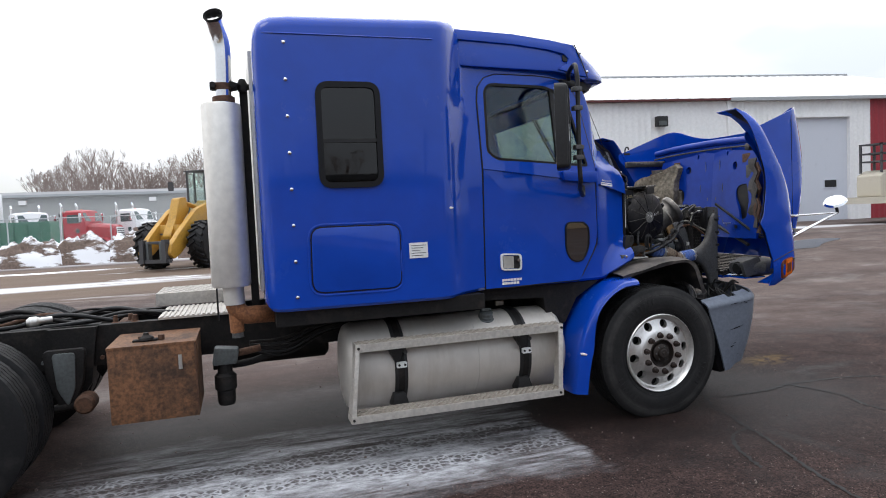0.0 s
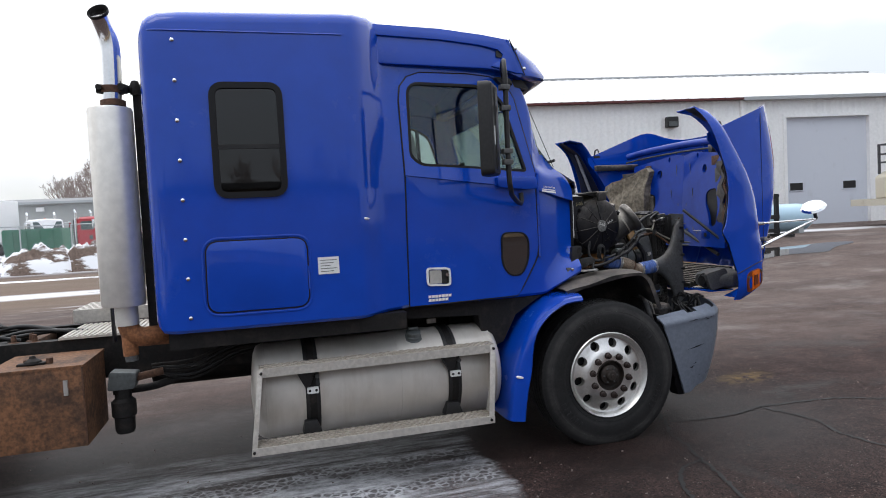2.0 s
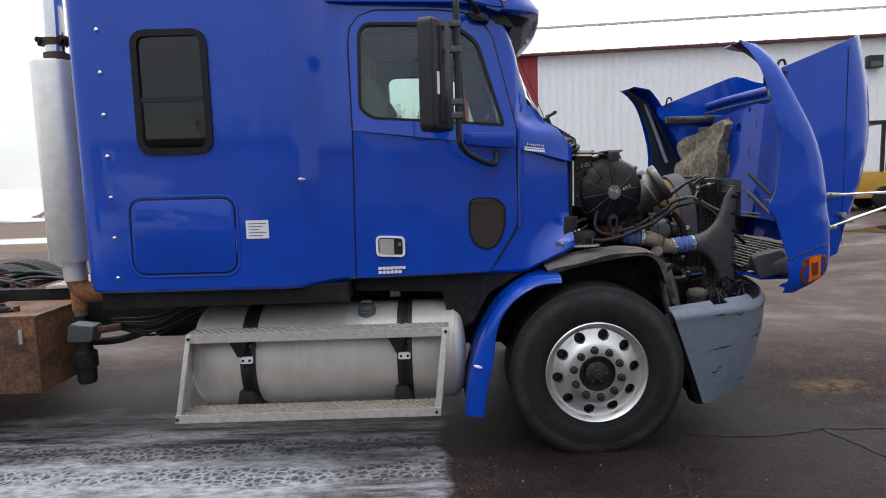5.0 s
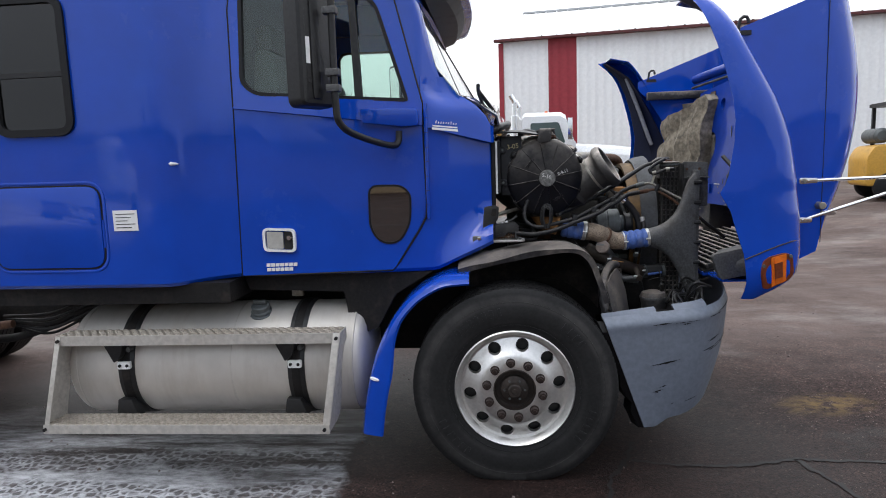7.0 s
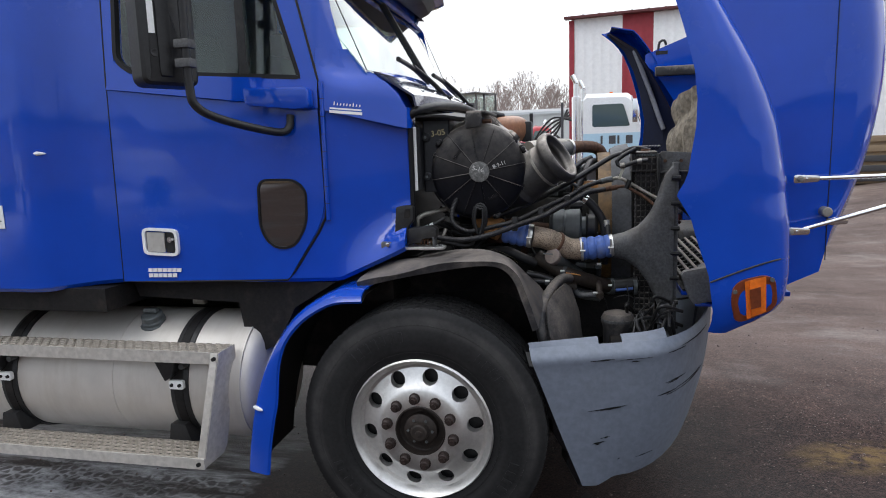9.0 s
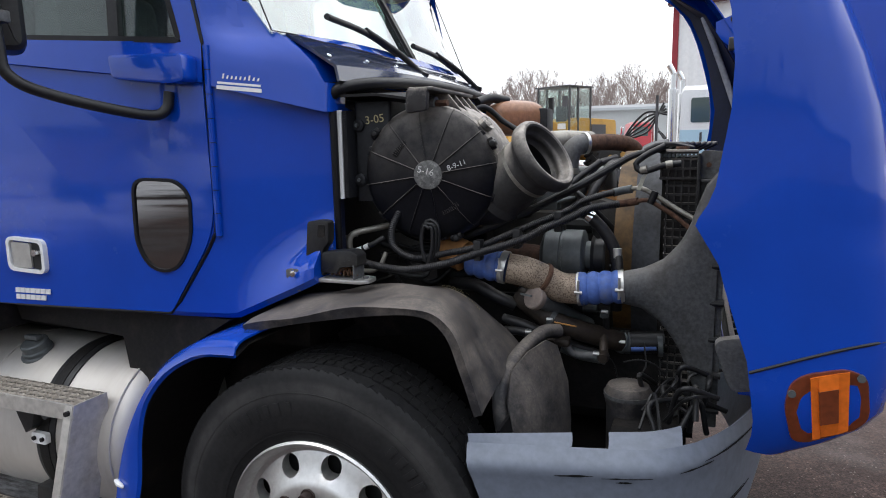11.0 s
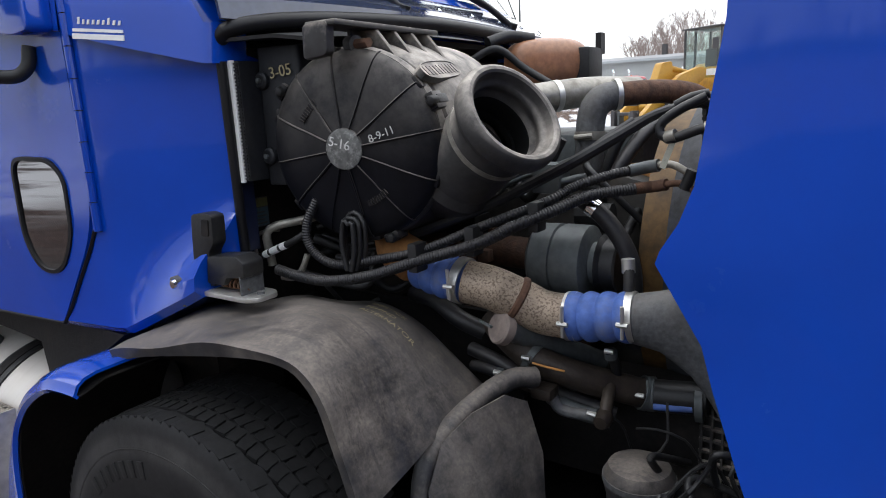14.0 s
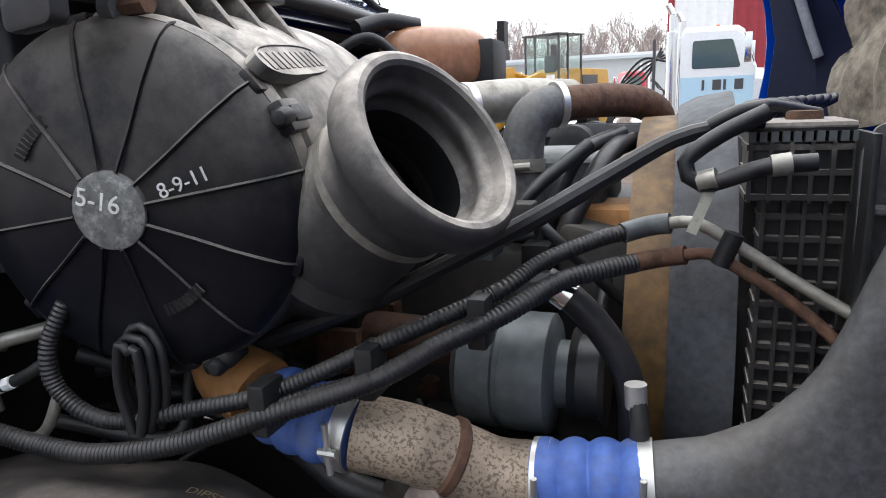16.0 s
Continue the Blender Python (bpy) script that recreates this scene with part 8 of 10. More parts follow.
part("belt", tube([(0.70, -0.42, 1.29), (0.70, -0.2, 1.38), (0.70, 0.0, 1.42)], 0.012, 6), BLACK, truck)
# looms and lines
PALETAG = mat("pale_tag", (0.45, 0.44, 0.36), 0.6, 0.0, 0.0, (0.1, 0.1, 0.09), 0.5, 60.0)
def loom(pts, r, label="", seg=12, rib=0.0013):
    return part("corrugated_loom", tube(pts, r * 0.9, seg, rib=rib, rib_pitch=0.006), HOSE, truck, label)


loom([(0.103, -0.78, 1.43), (0.083, -0.8, 1.372), (0.09, -0.8, 1.316), (0.154, -0.79, 1.28), (0.263, -0.76, 1.296), (0.361, -0.73, 1.318), (0.473, -0.68, 1.366), (0.6, -0.6, 1.418), (0.65, -0.55, 1.448), (0.71, -0.5, 1.468), (0.745, -0.478, 1.475)], 0.0125, "black corrugated hose loom")
loom([(0.0, -0.83, 1.262), (0.058, -0.82, 1.249), (0.144, -0.81, 1.244), (0.254, -0.79, 1.263), (0.365, -0.76, 1.3), (0.486, -0.71, 1.338), (0.552, -0.67, 1.372), (0.619, -0.62, 1.4), (0.673, -0.56, 1.426), (0.724, -0.52, 1.435), (0.76, -0.492, 1.438)], 0.0145, "black corrugated hose loom")
loom([(0.36, -0.735, 1.30), (0.473, -0.69, 1.33), (0.56, -0.64, 1.375), (0.61, -0.58, 1.40)], 0.014)
for c in ((0.59, -0.62, 1.393), (0.473, -0.69, 1.345), (0.36, -0.745, 1.31)):
    part("loom_clip", box(c[0] - 0.012, c[0] + 0.012, c[1] - 0.022, c[1] + 0.022, c[2] - 0.035, c[2] + 0.03), BLACK, truck, bevel=0.005)
part("fitting", tube([(0.742, -0.48, 1.474), (0.772, -0.462, 1.481), (0.8, -0.465, 1.486)], 0.0135, 12), GREYMET, truck)
part("fitting", tube([(0.757, -0.494, 1.438), (0.79, -0.47, 1.441), (0.82, -0.475, 1.447)], 0.0125, 12), RUST, truck)
part("steel_line", tube([(0.79, -0.463, 1.484), (0.826, -0.47, 1.489), (0.865, -0.48, 1.472), (0.958, -0.5, 1.416), (1.028, -0.52, 1.379), (1.1, -0.53, 1.33)], 0.0078, 10), LINE, truck, "bent bare steel line")
part("steel_line", tube([(0.81, -0.473, 1.445), (0.847, -0.48, 1.451), (0.88, -0.49, 1.437), (0.951, -0.5, 1.392), (1.01, -0.52, 1.341), (1.1, -0.53, 1.28)], 0.0075, 10), RUST, truck, "rusty steel line")
part("line_clip", tube([(0.86, -0.49, 1.44), (0.875, -0.49, 1.48)], 0.012, 10), BLACK, truck)
part("coolant_rod_hose", tube([(0.252, -0.62, 1.323), (0.433, -0.58, 1.395), (0.609, -0.53, 1.484), (0.721, -0.5, 1.549), (0.80, -0.485, 1.594), (0.86, -0.48, 1.609), (0.9, -0.47, 1.612)], lambda f: 0.0135 if f < 0.7 else 0.0135 - 0.018 * (f - 0.7), 10), HOSE, truck)
part("bleed_hose", tube([(0.84, -0.5, 1.61), (0.87, -0.5, 1.625), (0.9, -0.49, 1.63)], 0.009, 8), HOSE, truck)
part("bleed_hose", tube([(0.9, -0.51, 1.625), (0.85, -0.52, 1.60), (0.815, -0.525, 1.57), (0.835, -0.53, 1.545), (0.9, -0.53, 1.565), (0.95, -0.53, 1.57)], 0.010, 10), HOSE, truck)
part("hose_clamp", cyl((0.83, -0.528, 1.547), (0.85, -0.532, 1.553), 0.0125, seg=18), LINE, truck)
part("hose_clamp", cyl((0.905, -0.531, 1.566), (0.925, -0.531, 1.569), 0.0125, seg=18), LINE, truck)
part("tag", box(-0.006, 0.006, -0.001, 0.001, -0.03, 0.03, Matrix.Translation((0.835, -0.53, 1.515)) @ Matrix.Rotation(0.35, 4, "Y")), PALETAG, truck, "pale printed hose tag")
part("drop_hose", tube([(0.645, -0.5, 1.41), (0.672, -0.5, 1.394), (0.719, -0.5, 1.346), (0.754, -0.5, 1.283), (0.764, -0.5, 1.2), (0.76, -0.48, 1.08)], 0.02, 12), HOSE, truck)
part("hose_clamp", cyl((0.662, -0.5, 1.4), (0.678, -0.5, 1.389), 0.0225, seg=14), CHROME, truck)
# upper pipes
part("elbow_hose", tube([(0.54, -0.19, 1.44), (0.54, -0.188, 1.50), (0.54, -0.184, 1.56), (0.547, -0.175, 1.604), (0.567, -0.157, 1.629), (0.60, -0.13, 1.637)], 0.038, 24), GREYDUCT, truck, "grey rubber elbow hose")
ec = part("elbow_clamp", cyl((0.54, -0.187, 1.522), (0.54, -0.186, 1.545), 0.041), LINE, truck)
part("clamp_bolt", cyl((0.515, -0.232, 1.532), (0.565, -0.232, 1.536), 0.007, seg=10), LINE, ec)
part("elbow_clamp", cyl((0.588, -0.14, 1.6365), (0.598, -0.132, 1.6372), 0.0415), ALU, truck)
part("crossover_pipe", tube([(0.59, -0.138, 1.6365), (0.66, -0.04, 1.641), (0.72, 0.06, 1.634), (0.755, 0.13, 1.61), (0.765, 0.17, 1.57)], 0.032, 20), RUST, truck, "brown rusted crossover pipe")
part("silver_pipe", tube([(0.38, -0.2, 1.635), (0.48, -0.06, 1.648), (0.58, 0.08, 1.645)], 0.042, 20), LINE, truck, "dull aluminium intake pipe")
part("pipe_clamp", cyl((0.415, -0.15, 1.64), (0.425, -0.136, 1.641), 0.0445), ALU, truck)
for q, r in (([(0.56, -0.2, 1.3), (0.6, -0.22, 1.45), (0.64, -0.18, 1.55), (0.7, -0.05, 1.58)], 0.014), ([(0.6, -0.24, 1.33), (0.64, -0.25, 1.45), (0.69, -0.15, 1.55), (0.72, 0.0, 1.56)], 0.018), ([(0.5, -0.3, 1.4), (0.58, -0.28, 1.5), (0.66, -0.2, 1.57)], 0.012)):
    part("coolant_hose", tube(q, r, 10), HOSE, truck)
# coolant tank behind the air cleaner
ctb = bmesh.new()
bmesh.ops.create_uvsphere(ctb, u_segments=28, v_segments=16, radius=1.0)
for v in ctb.verts:
    v.co = Vector((math.copysign(abs(v.co.x) ** 0.7, v.co.x) * 0.075, math.copysign(abs(v.co.y) ** 0.6, v.co.y) * 0.15, math.copysign(abs(v.co.z) ** 0.75, v.co.z) * 0.08))
    v.co = Matrix.Rotation(radians(-35), 3, "Z") @ v.co + Vector((0.22, 0.24, 1.755))
ct = part("coolant_tank", ctb, AMBERTANK, truck, "amber plastic coolant reservoir")
part("bracket", box(0.30, 0.36, 0.27, 0.4, 1.68, 1.8), BLACK, ct, bevel=0.01)
part("bracket_tab", box(0.34, 0.36, 0.38, 0.42, 1.78, 1.85), BLACK, ct)
part("hose", tube([(0.1, 0.05, 1.82), (0.14, 0.12, 1.84), (0.2, 0.18, 1.83)], 0.02, 10), BLACK, ct)
part("hose", tube([(0.05, 0.0, 1.76), (0.13, 0.05, 1.80), (0.2, 0.1, 1.74), (0.3, 0.1, 1.68)], 0.012, 8), BLACK, ct)
# low lines
CAPGREY = mat("dusty_cap", (0.2, 0.16, 0.14), 0.75, 0.0, 0.0, (0.1, 0.07, 0.06), 0.4, 20.0)
of = part("oil_filler", tube([(0.66, -0.42, 1.0), (0.60, -0.52, 1.06), (0.55, -0.62, 1.12), (0.525, -0.67, 1.145)], 0.027, 14), GREYMET, truck, "oil filler tube with a dull round cap")
part("filler_cap", lathe((0.53, -0.66, 1.14), (0.505, -0.705, 1.162), [(0, 0.03), (0.0, 0.038), (0.02, 0.038), (0.024, 0.034), (0.025, 0)], 22), CAPGREY, of, "dull grey-brown oil cap")
part("cap_bar", box(-0.024, 0.024, -0.003, 0.003, -0.002, 0.004, basis((0.513, -0.691, 1.155), (0.505, -0.705, 1.162))[0] @ Matrix.Translation((0, 0, 0.017))), GREYMET, of)
part("lower_hose", tube([(0.785, -0.472, 0.962), (0.85, -0.468, 0.968), (0.92, -0.462, 0.975)], 0.037, 18), BLACK, truck, "black lower hose with a blue stripe")
part("blue_stripe", tube([(0.815, -0.503, 0.953), (0.85, -0.5, 0.956), (0.895, -0.494, 0.962)], 0.009, 8), BLUEHOSE, truck)
for x in (0.80, 0.905, 0.56):
    part("hose_clamp", cyl((x - 0.008, -0.472 - (0.026 if x < 0.6 else 0), 0.965 + (0.045 if x < 0.6 else 0)), (x + 0.008, -0.47 - (0.026 if x < 0.6 else 0), 0.966 + (0.04 if x < 0.6 else 0)), 0.04, seg=18), GREYMET, truck)
part("heater_hose", tube([(0.4, -0.6, 1.05), (0.48, -0.61, 1.035), (0.56, -0.6, 1.0), (0.66, -0.56, 0.955), (0.74, -0.54, 0.93)], 0.017, 10), HOSE, truck)
part("heater_hose", tube([(0.2, -0.55, 1.15), (0.3, -0.6, 1.16), (0.38, -0.62, 1.13), (0.44, -0.6, 1.1)], 0.022, 10), HOSE, truck)
part("stub_tube", tube([(0.6, -0.58, 0.96), (0.66, -0.59, 0.945), (0.74, -0.57, 0.93)], 0.018, 10), GREYMET, truck)
part("guard_pipe", tube([(0.60, -0.66, 1.04), (0.56, -0.72, 1.045), (0.51, -0.82, 1.0), (0.485, -0.91, 0.94), (0.49, -0.95, 0.86), (0.52, -0.96, 0.74), (0.55, -0.95, 0.6)], 0.023, 14), LINER, truck, "dusty black ducting tube")
part("mud_flap", sheet([[(0.51, -0.9, 0.975), (0.545, -0.84, 1.02), (0.585, -0.77, 1.04), (0.61, -0.72, 1.01)], [(0.515, -0.96, 0.9), (0.56, -0.9, 0.915), (0.61, -0.8, 0.92), (0.645, -0.72, 0.9)], [(0.54, -0.97, 0.78), (0.575, -0.93, 0.78), (0.63, -0.84, 0.78), (0.66, -0.74, 0.78)], [(0.57, -0.95, 0.55), (0.6, -0.93, 0.55), (0.64, -0.85, 0.55), (0.66, -0.79, 0.55)]], 0.008), LINER, truck)
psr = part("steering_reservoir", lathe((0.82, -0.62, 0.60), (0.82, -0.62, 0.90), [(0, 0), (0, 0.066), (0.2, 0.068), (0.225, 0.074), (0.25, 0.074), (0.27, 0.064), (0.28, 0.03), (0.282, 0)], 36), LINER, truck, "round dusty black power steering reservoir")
part("cap_rim", lathe((0.82, -0.62, 0.835), (0.82, -0.62, 0.86), [(0, 0.074), (0.0, 0.077), (0.012, 0.077), (0.012, 0.074)], 36), GREYDUCT, psr)
part("stub", tube([(0.77, -0.56, 1.28), (0.775, -0.57, 1.255), (0.775, -0.572, 1.235)], 0.012, 10), BLACK, truck)
part("stub_cap", cyl((0.77, -0.56, 1.27), (0.768, -0.558, 1.30), 0.014, seg=12), ALU, truck)
for k in range(14):
    x0 = rnd.uniform(0.85, 1.1)
    y0 = rnd.uniform(-0.85, -0.55)
    q = [(x0, y0, 0.82), (x0 + rnd.uniform(-0.05, 0.08), y0 + rnd.uniform(-0.1, 0.1), rnd.uniform(0.86, 0.96)), (x0 + rnd.uniform(0.0, 0.15), y0 + rnd.uniform(-0.1, 0.15), rnd.uniform(0.8, 0.95))]
    part("wiring_loop", tube(q, rnd.choice([0.005, 0.008]), 6), BLACK, truck)
for q, r in (([(-0.085, -0.77, 1.25), (-0.088, -0.775, 1.30), (-0.085, -0.778, 1.335), (-0.065, -0.765, 1.352), (-0.02, -0.73, 1.362), (0.06, -0.68, 1.38)], 0.013), ([(-0.15, -0.76, 1.24), (-0.15, -0.765, 1.29), (-0.142, -0.765, 1.32), (-0.11, -0.76, 1.335), (-0.07, -0.75, 1.34)], 0.0065), ([(-0.04, -0.78, 1.225), (0.0, -0.78, 1.228), (0.03, -0.78, 1.25), (0.045, -0.77, 1.29)], 0.009)):
    part("ac_line", tube(q, r * 0.85, 10), LINE, truck)
for k in range(10):
    y0, z0 = rnd.uniform(-0.78, -0.55), rnd.uniform(1.2, 1.4)
    part("harness", tube([(rnd.uniform(-0.05, 0.08), y0, z0), (rnd.uniform(0.05, 0.15), y0 + 0.06, z0 - rnd.uniform(-0.05, 0.12)), (rnd.uniform(0.1, 0.25), y0 + 0.12, z0 + rnd.uniform(-0.1, 0.05))], rnd.choice([0.006, 0.01, 0.013]), 8), BLACK, truck)
sw = part("tagged_cable", tube([(-0.19, -0.79, 1.24), (-0.09, -0.79, 1.28), (0.0, -0.785, 1.316), (0.04, -0.77, 1.34)], 0.0085, 10), BLACK, truck)
for f in (0.0, 0.3, 0.45, 0.75):
    c = Vector((-0.085, -0.79, 1.282)).lerp(Vector((-0.005, -0.787, 1.314)), f)
    part("white_mark", cyl(c, c + Vector((0.016, 0, 0.0065)), 0.0095, seg=10), WHITE, sw)
for a in range(3):
    part("coiled_harness", tube([(0.185 + 0.005 * a, -0.77 - 0.012 * a, 1.27), (0.172 + 0.006 * a, -0.77 - 0.012 * a, 1.33), (0.182 + 0.006 * a, -0.77 - 0.012 * a, 1.385), (0.208, -0.77 - 0.012 * a, 1.402 - 0.012 * a), (0.232 - 0.006 * a, -0.77 - 0.012 * a, 1.38), (0.232 - 0.006 * a, -0.77 - 0.012 * a, 1.32), (0.215 - 0.004 * a, -0.77 - 0.012 * a, 1.27)], 0.006, 8), BLACK, truck)


# ---- fittings on the lower coolant pipe ----
def clamp(c, d, r, parent=truck):
    c, d = Vector(c), Vector(d).normalized()
    cl = part("hose_clamp", lathe(c - d * 0.008, c + d * 0.008, [(0, r - 0.003), (0, r + 0.002), (0.016, r + 0.002), (0.016, r - 0.003)], 24), GREYMET, parent)
    part("clamp_screw", cyl(c + Vector((-0.008, -r - 0.003, 0.012)), c + Vector((0.012, -r - 0.003, 0.012)), 0.006, seg=8), ALU, cl)


BROWN = mat("oily_brown_iron", (0.03, 0.022, 0.017), 0.55, 0.2, 0.0, (0.08, 0.06, 0.045), 0.45, 10.0, 50.0, 0.3, 0.15, 80)
part("coolant_pipe", tube([(0.45, -0.58, 1.13), (0.50, -0.6, 1.10), (0.57, -0.6, 1.055), (0.66, -0.57, 1.02), (0.74, -0.51, 0.985), (0.795, -0.472, 0.962)], 0.034, 20), BROWN, truck, "oily brown coolant pipe")
clamp((0.565, -0.6, 1.058), (1, 0, -0.55), 0.035)
clamp((0.785, -0.478, 0.967), (0.6, 0.4, -0.25), 0.038)
part("valve_body", box(0.585, 0.635, -0.66, -0.61, 0.985, 1.012), BROWN, truck, bevel=0.008)
part("valve_nut", cyl((0.59, -0.635, 1.0), (0.54, -0.635, 1.006), 0.013, seg=6), BROWN, truck)
part("heater_hose", tube([(0.41, -0.61, 1.012), (0.46, -0.62, 1.016), (0.50, -0.625, 1.01), (0.55, -0.63, 1.004)], 0.015, 12), HOSE, truck, "short black heater hose")
clamp((0.495, -0.625, 1.011), (1, 0, -0.1), 0.0155)
part("heater_hose", tube([(0.62, -0.62, 0.985), (0.635, -0.62, 0.96), (0.66, -0.615, 0.951), (0.72, -0.61, 0.953)], 0.013, 12), GREYDUCT, truck)
clamp((0.715, -0.61, 0.953), (1, 0, 0), 0.014)
part("drain_knob", lathe((0.738, -0.6, 0.955), (0.738, -0.645, 0.95), [(0, 0.0), (0, 0.018), (0.02, 0.02), (0.035, 0.015), (0.035, 0)], 14), BROWN, truck)
part("drain_stub", tube([(0.738, -0.605, 0.955), (0.735, -0.58, 0.985), (0.73, -0.55, 1.0)], 0.014, 10), BROWN, truck)
part("vent_stub", tube([(0.735, -0.52, 1.02), (0.735, -0.54, 1.06), (0.73, -0.56, 1.09)], 0.011, 10), BLACK, truck)
clamp((0.732, -0.555, 1.08), (0, -0.3, 1), 0.013)
ORST = mat("orange_print", (0.55, 0.25, 0.06), 0.6)
part("orange_stripe", tube([(0.583, -0.64, 1.062), (0.62, -0.632, 1.055), (0.65, -0.617, 1.047)], 0.0025, 6), ORST, truck)
for q in ([(0.80, -0.58, 0.93), (0.85, -0.6, 0.95), (0.9, -0.58, 0.93), (0.93, -0.56, 0.88)], [(0.86, -0.57, 1.0), (0.87, -0.6, 0.93), (0.85, -0.62, 0.9)], [(0.66, -0.55, 0.92), (0.7, -0.58, 0.95), (0.76, -0.57, 0.93), (0.78, -0.55, 0.86)]):
    part("wire", tube(q, 0.0028, 6), BLACK, truck)

# ---- handwriting ----
def writing(text, m, size, material, parent):
    cu = bpy.data.curves.new("writing", "FONT")
    cu.body, cu.size, cu.extrude = text, size, 0.0006
    ob = new("tmp", cu)
    me = bpy.data.meshes.new_from_object(ob.evaluated_get(bpy.context.evaluated_depsgraph_get()))
    bpy.data.objects.remove(ob, do_unlink=True)
    me.transform(m)
    return part("handwriting", me, material, parent, smooth=False)


CHALK = mat("chalk_marker", (0.62, 0.62, 0.6), 0.8, 0.0, 0.0, (0.08, 0.08, 0.08), 0.35, 120.0)
YELLOWPEN = mat("yellow_marker", (0.42, 0.36, 0.2), 0.8, 0.0, 0.0, (0.12, 0.1, 0.07), 0.4, 90.0)


def frame_at(c, right, out):
    r = Vector(right).normalized()
    o = Vector(out).normalized()
    u = o.cross(r).normalized()
    r = u.cross(o)
    return Matrix(((r.x, u.x, o.x, c[0]), (r.y, u.y, o.y, c[1]), (r.z, u.z, o.z, c[2]), (0, 0, 0, 1)))


writing("8-9-11", frame_at(M_ @ Vector((0, 0, 0)) + Vector((0.06, 0.02, 0.012)) + AX * 0.004, Vector((1, 0.2, 0.35)), AX + Vector((0.12, 0, 0.02))), 0.024, CHALK, ac)
writing("5-16", frame_at(CC + AX * 0.0095 + Vector((-0.034, -0.007, 0.01)), (1, 0.2, -0.25), AX), 0.03, CHALK, ac)
writing("3-05", frame_at((-0.006, -0.789, 1.708), (1, 0.15, 0.12), (0.15, -1, 0)), 0.036, YELLOWPEN, ev)
for k, tx in enumerate(("DIPSTICK", "BEHIND", "ALTERNATOR")):
    ob = writing(tx, Matrix.Translation((0, -0.029 * k, 0)), 0.0205, YELLOWPEN, truck)
    for v in ob.data.vertices:
        x, y = 0.252 + v.co.x * 0.95 - v.co.y * 0.2, -0.785 + v.co.x * 0.2 + v.co.y * 0.98
        v.co = (x, y, shield_z(x, y) + 0.0095)

# ---- behind the yard: parked vehicles, shed, fence, heaps, trees ----
YELLOW = mat("machine_yellow", (0.5, 0.27, 0.035), 0.5, 0.0, 0.1, (0.2, 0.12, 0.05), 0.4, 3.0, 20.0, 0.1)
WHITEP = mat("white_vehicle_paint", (0.72, 0.73, 0.74), 0.4, 0.0, 0.3, (0.5, 0.48, 0.45), 0.3, 1.5)
PALEBLUE = mat("pale_blue_paint", (0.42, 0.6, 0.72), 0.45, 0.0, 0.3, grain_amt=0.05)
REDP = mat("red_vehicle_paint", (0.36, 0.02, 0.03), 0.4, 0.0, 0.4, (0.2, 0.03, 0.03), 0.3, 2.0)
GREENP = mat("green_container_paint", (0.03, 0.13, 0.08), 0.6, 0.0, 0.0, (0.06, 0.09, 0.06), 0.3, 2.0)
DKGREY = mat("dark_vehicle_grey", (0.06, 0.06, 0.065), 0.5, grain_amt=0.2)
BARK = mat("bare_bark", (0.24, 0.19, 0.17), 0.9, grain_amt=0.2)
SHEDWALL = mat("grey_shed_siding", (0.36, 0.37, 0.36), 0.6, 0.0, 0.0, (0.3, 0.3, 0.29), 0.3, 0.5)
WOOD = mat("weathered_timber", (0.26, 0.19, 0.12), 0.8, grain_amt=0.25)
VEHGLASS = mat("vehicle_window", (0.06, 0.09, 0.09), 0.08, 0.0, 0.6, grain_amt=0.1)


def heap_material():
    m = mat("dirty_snow_heap", (0.14, 0.1, 0.08), 0.9, 0.0, 0.0, None, 0, 1, 12.0, 0.3, 0.4, 6)
    nt = m.node_tree
    b = nt.nodes["Principled BSDF"]
    src = b.inputs["Base Color"].links[0].from_socket
    f = ramp_between(nt, noise_fac(nt, 0.9, 7.0, (0.6, 1, 1.6), 0.6), (0, 0, 0), (1, 1, 1), 0.46, 0.52)
    nt.links.new(blend(nt, f, src, (0.82, 0.83, 0.86)), b.inputs["Base Color"])
    return m


def simple_wheel(parent, x, y, r, w, axis="y"):
    d = Vector((0, w / 2, 0)) if axis == "y" else Vector((w / 2, 0, 0))
    c = Vector((x, y, r))
    wh = part("wheel", lathe(c - d, c + d, [(0, 0), (0.0, r * 0.55), (0.02, r * 0.9), (0.06, r), (w - 0.06, r), (w - 0.02, r * 0.9), (w, r * 0.55), (w, 0)], 28), RUBBER, parent)
    part("rim", lathe(c - d * 1.02, c + d * 1.02, [(0, 0), (0.02, r * 0.5), (w * 1.02 - 0.02, r * 0.5), (w * 1.02, 0)], 20), GREYMET, wh)
    return wh


